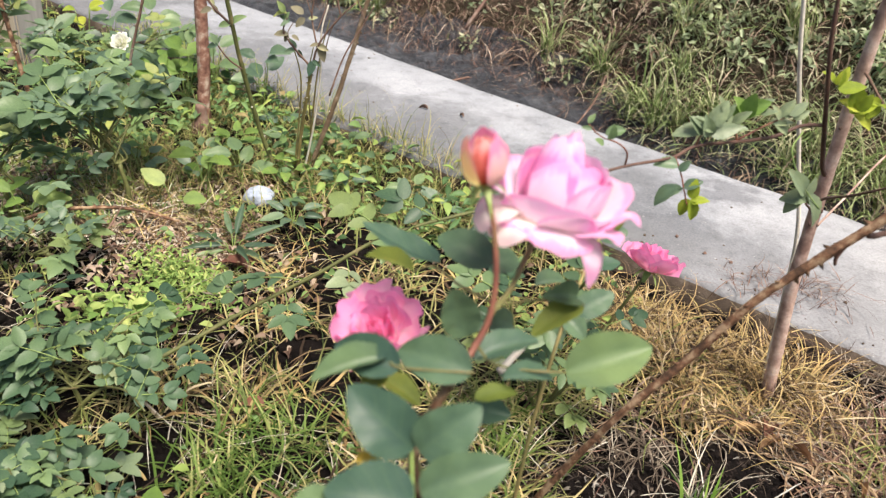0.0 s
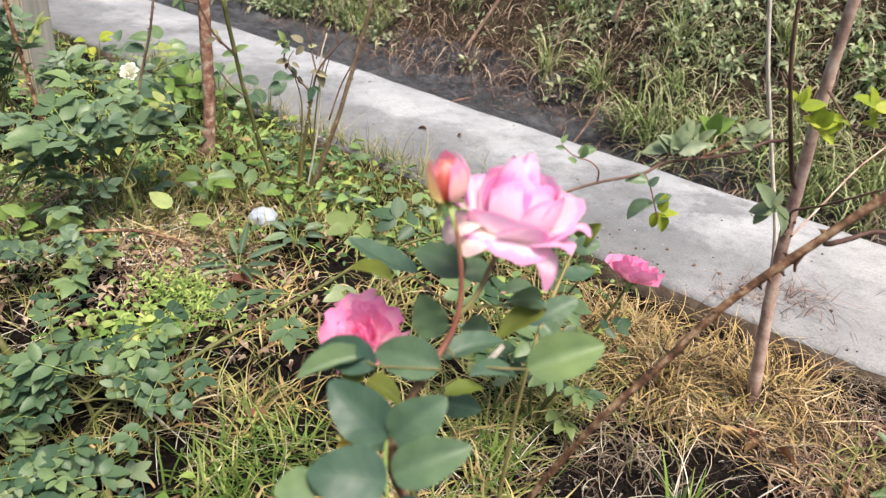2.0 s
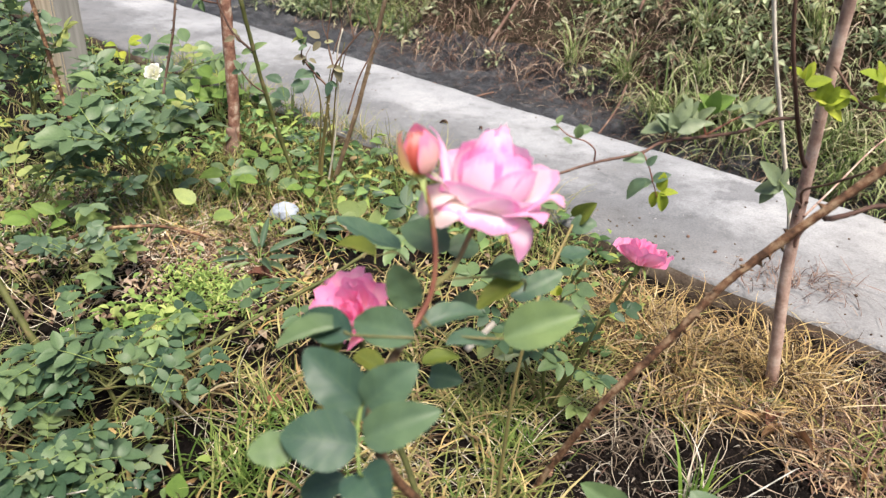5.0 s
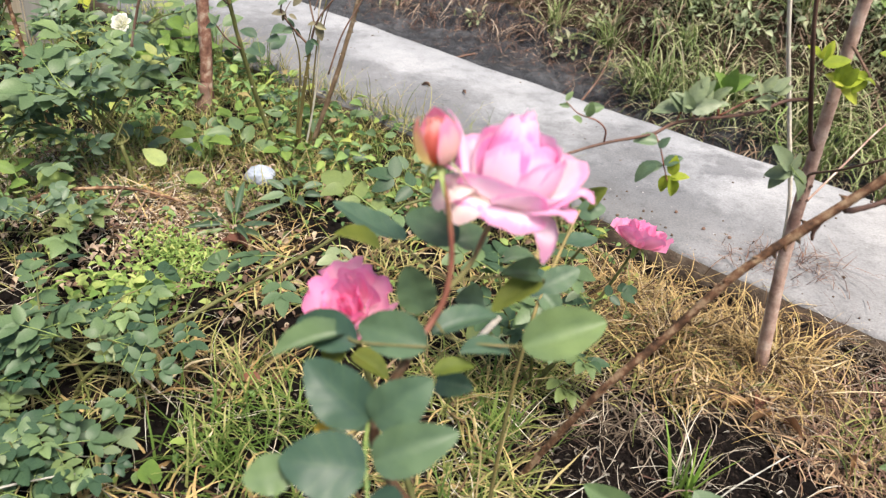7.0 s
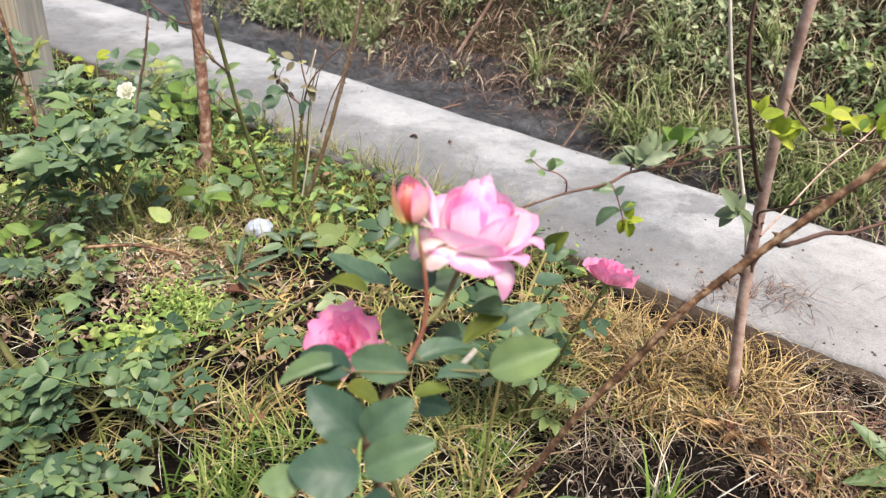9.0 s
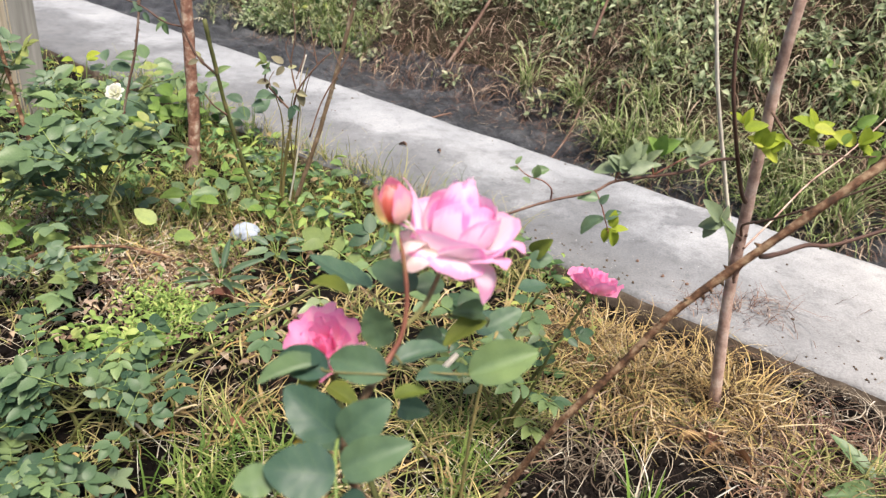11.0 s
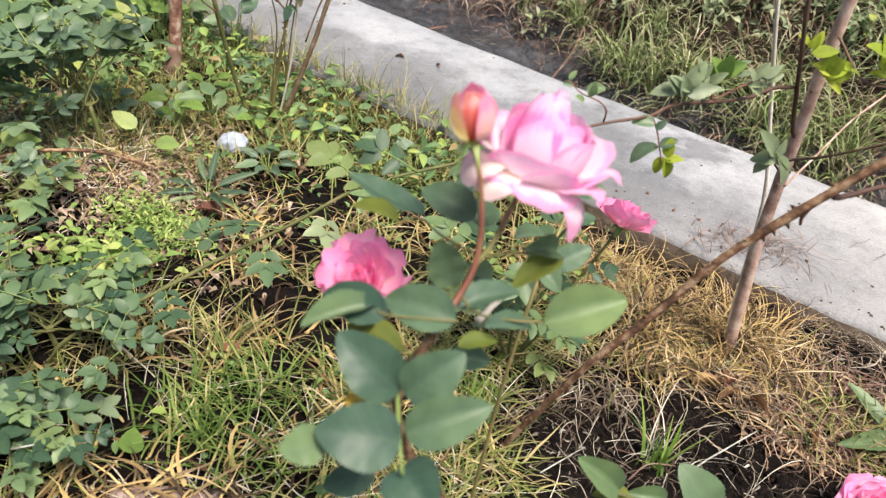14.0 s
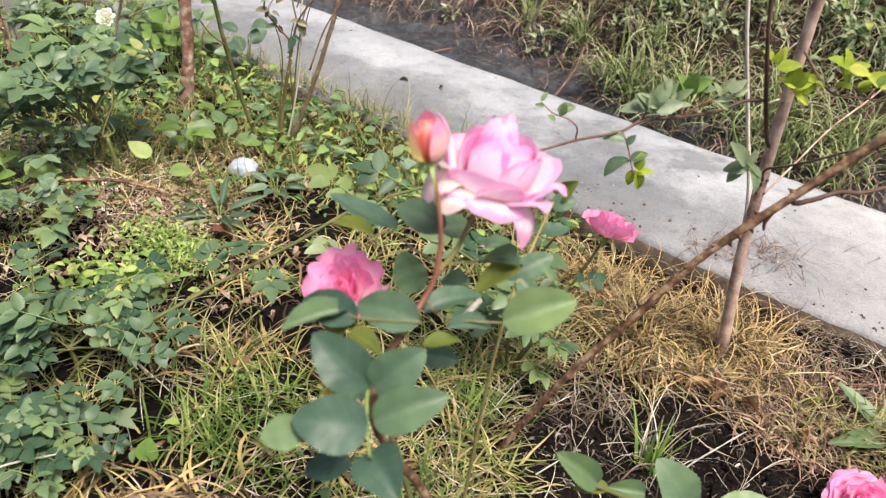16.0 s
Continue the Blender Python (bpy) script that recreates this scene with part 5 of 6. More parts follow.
stick2 = cane_plant((-1.13, 2.2, 0.0), (([(-1.15, 2.2, -0.02), (-1.144, 2.200, 0.186), (-1.129, 2.200, 0.294), (-1.081, 2.200, 0.457), (-1.064, 2.200, 0.521), (-1.038, 2.200, 0.667), (-1.031, 2.200, 0.789)], 0.0048, 0.0040, DEAD_TWIG),), "thin grey-brown cane rising out of weeds")


# ---------- leafy bushes ----------
LEAFY = [compound_mesh("leaf", LEAF, PALE_STEM, 5 if k < 4 else 7, random.Random(40 + k), 1.0, 1.15 if k < 4 else 0.85) for k in range(6)]
LEAFY += [compound_mesh("leaf", m, PALE_STEM, 5, random.Random(80 + k), 1.0, 1.1) for k, m in enumerate((MID_LEAF, SPRING_LEAF))]
DEEPY = [compound_mesh("leaf", BLUE_LEAF, PALE_STEM, 7 if k % 2 else 5, random.Random(60 + k), 0.95, 1.0, 0.64) for k in range(6)]
DEEPY += [compound_mesh("leaf", m, PALE_STEM, 5, random.Random(70 + k), 0.95, 1.05, 0.66) for k, m in enumerate((MID_LEAF, SAGE_LEAF, MID_LEAF))]


def compound(owner, base, direction, length, meshes, normal=None):
    n = Vector(normal or (rnd.uniform(-0.4, 0.4), rnd.uniform(-0.7, 0.15), 1.0))
    d = Vector(direction).normalized() * length
    part("leaf", meshes[rnd.randrange(len(meshes))], None, owner, leaf_pose(base, Vector(base) + d, length, n))


def leafy_bush(base, centre, radii, canes, leaf_len, label, meshes, per=7, cane_r=0.005, group="", tilt=1.0):
    """Canes fan from the base into a rounded crown; feathered leaves stand along them."""
    t = thing("rose_bush", base, label, "rose bush", group)
    b, c = Vector(base), Vector(centre)
    fork = Vector((b.x * 0.88 + c.x * 0.12, b.y * 0.88 + c.y * 0.12, b.z + (c.z - b.z) * 0.52))
    bm = bmesh.new()
    tube(bm, [b - Vector((0, 0, 0.02)), b.lerp(fork, 0.5) + Vector((0.012, 0.0, 0.0)), fork], cane_r * 1.6, cane_r * 1.3, 8, 0.08, 5, rnd)
    part("stem", bm, GREEN_CANE, t)
    for k in range(canes):
        while True:
            q = Vector((rnd.uniform(-1, 1), rnd.uniform(-1, 1), rnd.uniform(-1, 1)))
            if 0.35 < q.length < 1:
                break
        e = c + Vector((q.x * radii[0], q.y * radii[1], q.z * radii[2]))
        m = b.lerp(c, 0.55) + Vector((rnd.uniform(-0.05, 0.05), rnd.uniform(-0.05, 0.05), 0))
        bm = bmesh.new()
        pth = tube(bm, [fork, m.lerp(fork, 0.3) + Vector((0, 0, 0.01)), m.lerp(e, 0.6) + Vector((0, 0, 0.03)), e], cane_r * 0.8, 0.0016, 6, 0.06, 6, rnd)
        part("cane", bm, GREEN_CANE, t)
        for j in range(per):
            s = 0.52 + 0.48 * (j + rnd.random()) / per
            p = pth[min(int(s * (len(pth) - 1)), len(pth) - 1)]
            a = rnd.uniform(0, 2 * math.pi)
            out = (p - b.lerp(c, 0.6)).normalized() * 0.7
            out.z = max(out.z, -0.1)
            d = Vector((math.cos(a), math.sin(a), rnd.uniform(-0.15, 0.35))) + out
            compound(t, p, d if tilt > 0.5 else (d.x, d.y, rnd.uniform(-0.1, 0.3)), leaf_len * rnd.uniform(0.7, 1.15), meshes, None if tilt > 0.5 else (rnd.uniform(-0.45, 0.45), rnd.uniform(-0.6, 0.2), 1.0))
    return t


rnd = random.Random(51)
leafy_bush((-0.960, 1.735, 0.0), (-1.07, 1.81, 0.31), (0.32, 0.22, 0.14), 13, 0.155, "large leafy rose bush of dull green foliage", LEAFY, 4, 0.0044, "leafy rose bushes")
leafy_bush((-1.24, 1.62, 0.0), (-1.25, 1.64, 0.23), (0.14, 0.12, 0.09), 4, 0.13, "leafy rose bush of dull green foliage", LEAFY, 4, 0.005, "leafy rose bushes")
leafy_bush((-1.45, 2.05, 0.0), (-1.54, 2.08, 0.42), (0.18, 0.22, 0.20), 8, 0.14, "leafy rose bush of dull green foliage", LEAFY, 5, 0.005, "leafy rose bushes")
leafy_bush((-1.45, 2.75, 0.0), (-1.42, 2.70, 0.20), (0.38, 0.25, 0.14), 8, 0.13, "broad leafy rose bush near the stake", LEAFY, 5, 0.005, "leafy rose bushes")
leafy_bush((-1.05, 1.70, 0.0), (-1.08, 1.68, 0.15), (0.10, 0.07, 0.04), 3, 0.13, "small low rose shoot of dull green leaves", LEAFY, 3, 0.003)
rnd = random.Random(52)
leafy_bush((-0.72, 0.95, 0.0), (-0.70, 0.97, 0.15), (0.32, 0.22, 0.06), 11, 0.102, "low spreading rose bush with small bluish green leaves", DEEPY, 5, 0.003, "low spreading rose bushes", 0.3)
leafy_bush((-0.78, 0.76, 0.0), (-0.74, 0.74, 0.11), (0.24, 0.16, 0.05), 8, 0.096, "low spreading rose bush with small bluish green leaves", DEEPY, 5, 0.003, "low spreading rose bushes", 0.3)
leafy_bush((-0.62, 0.66, 0.0), (-0.60, 0.68, 0.09), (0.13, 0.10, 0.04), 5, 0.088, "low spreading rose bush with small bluish green leaves", DEEPY, 4, 0.0025, "low spreading rose bushes", 0.3)
leafy_bush((-1.02, 1.42, 0.0), (-1.02, 1.42, 0.11), (0.16, 0.12, 0.06), 5, 0.11, "small sparse rose bush over bare soil", LEAFY, 4, 0.004)
arch = cane_plant((-0.70, 0.93, 0.0), (([(-0.72, 0.92, 0.0), (-0.660, 0.916, 0.097), (-0.554, 0.987, 0.149), (-0.411, 1.069, 0.226), (-0.287, 1.120, 0.295), (-0.159, 1.178, 0.370), (0.014, 1.236, 0.420), (0.071, 1.258, 0.428)], 0.0046, 0.0036, GREEN_CANE),), "long olive rose cane arching low over dry grass")
for base, d, L in (
    ((-0.313, 1.110, 0.283), (-0.9, -0.2, 0.05), 0.13), ((-0.411, 1.069, 0.231), (-0.8, 0.5, 0.3), 0.11), ((-0.161, 1.178, 0.371), (-0.8, 0.4, 0.25), 0.15),
    ((-0.062, 1.207, 0.401), (-0.8, 0.1, 0.3), 0.14), ((-0.112, 1.190, 0.391), (-0.3, -0.7, -0.1), 0.12), ((0.017, 1.236, 0.421), (0.2, -0.6, 0.1), 0.13),
    ((0.067, 1.258, 0.428), (0.9, 0.1, 0.2), 0.13), ((-0.234, 1.143, 0.323), (0.2, -0.8, -0.1), 0.12), ((-0.508, 1.008, 0.170), (0.4, -0.8, 0.0), 0.11), ((-0.557, 0.987, 0.149), (-0.4, 0.8, 0.2), 0.11),
    ((0.007, 1.236, 0.421), (0.5, 0.7, 0.1), 0.12), ((-0.342, 1.089, 0.263), (0.3, -0.9, -0.1), 0.12),
):
    compound(arch, base, d, L, DEEPY)
runner = cane_plant((-1.20, 1.55, 0.0), (([(-1.25, 1.50, 0.02), (-1.113, 1.580, 0.073), (-0.992, 1.620, 0.086), (-0.891, 1.650, 0.078), (-0.789, 1.680, 0.041)], 0.0060, 0.0045, BROWN_CANE),), "thin brown cane lying low across the soil")
edge_cane = cane_plant((-0.93, 1.10, 0.0), (([(-0.93, 1.10, -0.02), (-0.966, 1.089, 0.071), (-1.021, 1.110, 0.168), (-1.088, 1.132, 0.283)], 0.0095, 0.0085, GREEN_CANE),), "stout olive green cane at the edge of the bed")
rnd = random.Random(53)
# sparse leaves behind the blooms, over the dry grass
back = thing("rose_bush", (0.20, 1.15, 0.0), "thin rose bush with one pink bloom and dark leaves", "rose bush")
for pts in ([(0.20, 1.15, -0.02), (0.178, 1.089, 0.198), (0.196, 1.049, 0.354), (0.224, 1.018, 0.452)], [(0.20, 1.15, -0.02), (0.129, 1.100, 0.177), (0.086, 1.069, 0.332)], [(0.20, 1.15, -0.02), (0.249, 1.100, 0.151), (0.276, 1.069, 0.298)]):
    bm = bmesh.new()
    pth = tube(bm, pts, 0.0045, 0.0025, 6, 0.06, 6, rnd)
    part("cane", bm, GREEN_CANE, back)
    for j in range(7):
        p = pth[min(3 + j * 2, len(pth) - 1)]
        a = rnd.uniform(0, 6.28)
        compound(back, p, (math.cos(a), math.sin(a), rnd.uniform(-0.1, 0.4)), rnd.uniform(0.09, 0.13), DEEPY)
for base, d, L in (((0.086, 1.069, 0.332), (-0.8, 0.3, 0.2), 0.13), ((0.129, 1.100, 0.177), (-0.9, -0.2, 0.3), 0.12), ((0.249, 1.100, 0.151), (0.4, -0.8, 0.2), 0.11), ((0.11, 1.085, 0.25), (-0.4, -0.8, 0.1), 0.12)):
    compound(back, base, d, L, DEEPY[:6])
bm = bmesh.new()
tube(bm, [(0.205, 1.15, -0.02), (0.25, 1.14, 0.14), (0.30, 1.125, 0.28), (0.337, 1.115, 0.398)], 0.0042, 0.0028, 7, 0.05, 6, rnd)
part("flower_stem", bm, GREEN_CANE, back)
full_rose(back, axis_pose((0.338, 1.115, 0.402), (0.362, 1.140, 0.50)), 0.056, DEEP_PETAL, rnd, "pink open rose with pale outer petals", 0.14, False, 28, 1.0)
spray(back, (0.196, 1.049, 0.354), around((0.196, 1.049, 0.354), 0.05, ((180, 0.9), (100, 0.6))), 0.6, FRESH_LEAF)

# ---------- small things on the ground ----------
def lump_stone(name, at, size, mat, label, category, seed):
    r2 = random.Random(seed)
    bm = bmesh.new()
    bmesh.ops.create_icosphere(bm, subdivisions=3, radius=1)
    off = Vector((r2.uniform(0, 9), r2.uniform(0, 9), r2.uniform(0, 9)))
    for v in bm.verts:
        k = 1 + 0.35 * noise.noise(v.co * 1.3 + off) + 0.1 * noise.noise(v.co * 4 + off)
        v.co = Vector((v.co.x * size[0], v.co.y * size[1], v.co.z * size[2])) * k
    ob = part(name, bm, mat, None, pose(*at, r2.uniform(-15, 15), r2.uniform(-15, 15), r2.uniform(0, 90)))
    return tagged(ob, label, category)


lump_stone("stone", (-0.632, 1.915, 0.024), (0.047, 0.038, 0.028), STONE, "pale bluish white stone at the foot of canes", "stone", 3)
bm = bmesh.new()
bmesh.ops.create_cube(bm, size=1, matrix=Matrix.Diagonal((0.17, 0.09, 0.06, 1)))
bmesh.ops.subdivide_edges(bm, edges=bm.edges[:], cuts=9, use_grid_fill=True)
for v in bm.verts:
    v.co += Vector((noise.noise(v.co * 30), noise.noise(v.co * 30 + Vector((5, 0, 0))), noise.noise(v.co * 30 + Vector((0, 7, 0))))) * 0.008
tagged(part("brick", bm, BRICK, None, pose(-0.385, 0.615, 0.016, 4, 3, 8)), "worn reddish brick half buried in grass", "brick")

weed = thing("white_flower", (-1.22, 2.35, 0.0), "small white double flower on a thin green stem", "flower")
bm = bmesh.new()
tube(bm, [(-1.22, 2.35, -0.02), (-1.17, 2.20, 0.20), (-1.072, 2.04, 0.408)], 0.003, 0.002, 6, 0.05, 5, rnd)
part("stem", bm, PALE_STEM, weed)
r3 = random.Random(5)
wp = [(k * 137.5, petal_mesh([(0.002, 0), (0.004 + 0.018 * k / 34, 0.002), (0.006 + 0.022 * k / 34, 0.018), (0.005 + 0.027 * k / 34, 0.032 - 0.024 * k / 34)], 0.34, 0.45, 0.04, 0.02, 0.22, r3, 7, 6), 0) for k in range(34)]
flower(weed, axis_pose((-1.072, 2.04, 0.410), (-1.060, 1.98, 0.454)), wp, CREAM_PETAL, calyx_bm(0.003, 0.012, r3), r3, "white double flower head")

# round and broad single weeds
def broad_weed(base, leaves, mat, label, hi=0.12, size=0.08, slim=0.62, group="broad-leaved weeds in the bed"):
    t = thing("weed", (base[0], base[1], float(land(base[0], base[1]))), label, "weed", group)
    for k in range(leaves):
        a = 2 * math.pi * k / leaves + rnd.uniform(-0.4, 0.4)
        b = Vector((base[0], base[1], float(land(base[0], base[1]))))
        h = b + Vector((math.cos(a) * 0.03, math.sin(a) * 0.03, hi * rnd.uniform(0.5, 1.0)))
        bm = bmesh.new()
        tube(bm, [b, b.lerp(h, 0.6) + Vector((0, 0, 0.01)), h], 0.002, 0.0012, 5, 0.05, 4, rnd)
        part("leaf_stalk", bm, PALE_STEM, t)
        L = size * rnd.uniform(0.8, 1.15)
        d = Vector((math.cos(a), math.sin(a) * 0.8, rnd.uniform(-0.1, 0.5))).normalized() * L
        part("leaf", SMALL[mat.name][rnd.randrange(4)], None, t, leaf_pose(h, h + d, L * slim, (rnd.uniform(-0.3, 0.3), -0.5, 0.9)))
    return t


round_weed = thing("weed", (-0.470, 0.735, 0.0), "round bright green weed leaf in grass", "weed")
bm = bmesh.new()
tube(bm, [(-0.470, 0.735, -0.01), (-0.472, 0.725, 0.03), (-0.470, 0.715, 0.055)], 0.002, 0.0012, 5, 0.05, 4, rnd)
part("leaf_stalk", bm, PALE_STEM, round_weed)
part("leaf", SMALL[BRIGHT_LEAF.name][0], None, round_weed, leaf_pose((-0.470, 0.715, 0.050), (-0.468, 0.735, 0.092), 0.042, (0.1, -0.7, 0.65)))
broad_weed((-0.84, 1.78), 2, LIME_WEED, "pale lime broad-leaved weed", 0.12, 0.085, 0.66)
broad_weed((-0.80, 1.93), 5, BRIGHT_LEAF, "fresh green broad-leaved weed", 0.15, 0.075, 0.62)
broad_weed((-0.72, 2.02), 5, MID_LEAF, "dull green broad-leaved weed", 0.12, 0.07, 0.6)
broad_weed((-0.58, 2.03), 5, BRIGHT_LEAF, "fresh green broad-leaved weed", 0.09, 0.05, 0.6)
broad_weed((-1.24, 1.58), 6, BRIGHT_LEAF, "fresh green broad-leaved weed", 0.10, 0.075, 0.55)
for k, (x, y) in enumerate(((-0.52, 2.10), (-0.40, 2.02), (-0.30, 2.14), (-0.18, 2.00), (-0.62, 2.24), (-0.08, 1.90), (-0.44, 2.30), (-0.70, 2.40))):
    broad_weed((x, y), 5, (MID_LEAF, LEAF)[k % 2], "green broad-leaved weed among small weeds", 0.10, 0.055, 0.55)
for x, y in ((-1.10, 1.66), (-0.98, 1.66), (-1.18, 1.72)):
    broad_weed((x, y), 4, MID_LEAF, "pale green seedling under a rose bush", 0.06, 0.05, 0.55)
broad_weed((-0.84, 1.99), 6, LEAF, "dull green broad-leaved weed", 0.12, 0.05, 0.6)
broad_weed((-1.02, 1.98), 6, LEAF, "dull green broad-leaved weed", 0.12, 0.05, 0.6)
broad_weed((-0.78, 2.16), 7, BRIGHT_LEAF, "fresh green broad-leaved weed", 0.12, 0.055, 0.5)
broad_weed((-0.88, 2.12), 6, MID_LEAF, "dull green broad-leaved weed", 0.11, 0.05)
broad_weed((-1.16, 1.58), 4, LIME_WEED, "fresh lime green broad-leaved weed", 0.13, 0.085, 0.5)
broad_weed((-1.42, 1.90), 4, LIME_WEED, "fresh lime green broad-leaved weed", 0.13, 0.075, 0.5)
broad_weed((-0.62, 1.62), 9, LEAF, "rosette of dull green narrow weed leaves", 0.06, 0.10, 0.18)
broad_weed((-0.50, 1.80), 8, LEAF, "rosette of dull green weed leaves", 0.06, 0.065, 0.42)
broad_weed((1.05, 1.04), 5, MID_LEAF, "broad strappy green weed by the dry grass", 0.04, 0.15, 0.32)
broad_weed((-1.66, 2.95), 6, FRESH_LEAF, "lime green broad-leaved weed near a post", 0.26, 0.06)
for k, (x, y) in enumerate(((-1.55, 2.95), (-1.38, 2.98), (-1.18, 2.85), (-1.05, 2.75), (-0.82, 2.62), (-1.62, 2.62), (-1.20, 2.58), (-1.08, 2.52), (-1.30, 2.48))):
    broad_weed((x, y), 7, BRIGHT_LEAF if k in (6, 7) else (LEAF, MID_LEAF)[k % 2], "upright green broad-leaved weed beside the strip", 0.26, 0.09, 0.62, "upright weeds beside the strip")
for (x, y), L, a in (((-0.05, 2.66), 0.04, 20), ((-0.19, 2.70), 0.045, 60)):
    ob = part("fallen_leaf", leaf_mesh("leaf", 9, 3, 0.6, 0.5, 0.03, 0, 0.8), DEAD_TWIG, None, pose(x, y, TOP + 0.008, 0, 0, a) @ Matrix.Diagonal((L * 0.2, L, L, 1)))
    tagged(ob, "small dark fallen leaf on pale concrete", "leaf", "fallen leaves on the concrete")
for k, (x, y) in enumerate(((0.694, 1.815), (0.76, 1.78), (0.63, 1.90))):
    lump_stone("pebble", (x, y, TOP + 0.003), (0.006, 0.005, 0.004), DEAD_TWIG, "small dark crumb of earth on concrete", "pebble", 30 + k)

DRY_RED = thin_mat("reddish_dead_leaf", ((0.0, (0.11, 0.045, 0.034)), (0.5, (0.20, 0.090, 0.062)), (1.0, (0.31, 0.17, 0.125))), "object", 0.75, 0.2, True)
for (x, y), L, a, tip in (((-0.559, 1.549), 0.075, 100, 0.5), ((-0.545, 1.575), 0.05, 40, 0.3), ((0.203, 0.933), 0.028, 190, 0.2), ((-0.364, 1.009), 0.055, 80, 0.25), ((-0.33, 1.02), 0.04, 20, 0.2), ((0.70, 1.16), 0.05, 150, 0.3)):
    z = float(land(x, y)) + 0.022
    ob = part("fallen_leaf", leaf_mesh("leaf", 13, 5, 0.55, 0.7, 0.04, 0.02, 0.75, 0.7), DRY_RED, None, pose(x, y, z, math.degrees(tip), 0, a) @ Matrix.Diagonal((L * 0.6, L, L, 1)))
    tagged(ob, "curled reddish brown dead leaf on the soil", "leaf", "reddish dead leaves")
TAN_LEAF = thin_mat("tan_dead_leaf", ((0.0, (0.17, 0.09, 0.05)), (0.5, (0.28, 0.165, 0.09)), (1.0, (0.42, 0.28, 0.16))), "object", 0.75, 0.2, True)
for x, y, z, L, a, tip in ((0.60, 1.115, 0.035, 0.075, -80, 0.2), (0.70, 1.13, 0.03, 0.06, 70, 0.1), (0.66, 1.09, 0.02, 0.07, -60, 0.3), (0.73, 1.10, 0.03, 0.06, 200, 0.4), (0.84, 1.02, 0.03, 0.06, 160, 0.3)):
    ob = part("fallen_leaf", leaf_mesh("leaf", 13, 5, 0.6, 0.8, 0.02, 0.02, 0.75, 0.6), TAN_LEAF, None, pose(x, y, z, math.degrees(tip), 0, a) @ Matrix.Diagonal((L * 0.20, L, L, 1)))
    tagged(ob, "curled tan dead grass leaf over dark soil", "leaf", "tan dead leaves")
for pts, r0, m, label in (
    ([(-0.70, 0.60, 0.105), (-0.653, 0.618, 0.12), (-0.61, 0.64, 0.12), (-0.561, 0.669, 0.11), (-0.537, 0.681, 0.07), (-0.52, 0.70, 0.0)], 0.0020, GREY_STUB, "thin bleached dead twig over a rose bush"),
    ([(0.53, 0.86, 0.012), (0.566, 0.888, 0.03), (0.62, 0.925, 0.04), (0.68, 0.963, 0.055), (0.70, 0.98, 0.05)], 0.0021, GREY_STUB, "pale bent dead stick on dark soil"),
    ([(0.25, 0.83, 0.01), (0.30, 0.86, 0.03), (0.34, 0.90, 0.02)], 0.0016, GREY_STUB, "short pale dead twig on dark soil"),
    ([(0.42, 0.84, 0.012), (0.46, 0.87, 0.03), (0.52, 0.885, 0.02)], 0.002, DEAD_TWIG, "short brown dead twig on dark soil"),
    ([(-0.98, 1.50, 0.012), (-0.94, 1.56, 0.05), (-0.92, 1.63, 0.10)], 0.0036, DEAD_TWIG, "brown dead cane standing in bare soil"),
    ([(-0.87, 1.40, 0.012), (-0.85, 1.45, 0.05), (-0.82, 1.50, 0.11), (-0.81, 1.55, 0.14)], 0.0036, WITHERED_CANE, "brown dead cane standing in bare soil"),
):
    t = thing("dead_twig", pts[0], label, "twig", "dead twigs in the bed")
    bm = bmesh.new()
    tube(bm, pts, r0, r0 * 0.5, 6, 0.15, 6, rnd)
    part("stem", bm, m, t)

# ---------- ground cover ----------
rs = np.random.RandomState(7)


def both(*sets):
    return np.concatenate([s[0] for s in sets]), np.concatenate([s[1] for s in sets])


x, y = both(gaps(*patch(rs, 3600, 0.68, 1.31, 0.12, 0.085), 0.10), gaps(*patch(rs, 1300, 0.54, 1.42, 0.10, 0.08), 0.0), patch(rs, 60, 1.00, 1.14, 0.09, 0.07), patch(rs, 700, 0.44, 1.53, 0.07, 0.05))
blades("dry_grass", x, y, STRAW, (0.07, 0.22), (0.0018, 0.0046), (0.1, 1.2), 2.1, rs, 6, label="tangled golden dry grass round a young tree", wave=0.35)
x, y = both(area(rs, 170, 0.1, 1.3, 0.90, 1.7), patch(rs, 240, 0.70, 1.18, 0.2, 0.06), area(rs, 150, 0.9, 1.6, 0.8, 1.5))
blades("dry_grass", x, y, GREY_STRAW, (0.05, 0.20), (0.0015, 0.004), (-0.1, 0.5), 0.8, rs, 5, label="sparse greyed straw lying on dark soil", wave=0.35)
x, y = both(area(rs, 900, 0.78, 1.6, 0.85, 1.5), patch(rs, 400, 0.95, 1.15, 0.12, 0.08), area(rs, 110, 0.2, 0.6, 0.95, 1.3))
blades("dead_stems", x, y, DEAD_STEM, (0.05, 0.18), (0.002, 0.005), (-0.1, 0.8), 1.3, rs, 5, label="dark reddish brown dead stems on soil", category="dead stems", wave=0.4)
x, y = both(gaps(*area(rs, 2500, -0.65, 0.30, 0.75, 1.75), 0.58), gaps(*area(rs, 1300, -0.5, 0.2, 0.45, 1.1), 0.35), gaps(*area(rs, 450, 0.2, 0.6, 1.1, 1.5)), patch(rs, 90, 0.62, 1.22, 0.16, 0.06), patch(rs, 220, 0.96, 1.04, 0.07, 0.05), patch(rs, 260, 0.05, 1.11, 0.09, 0.05), patch(rs, 120, 0.22, 1.18, 0.08, 0.05))
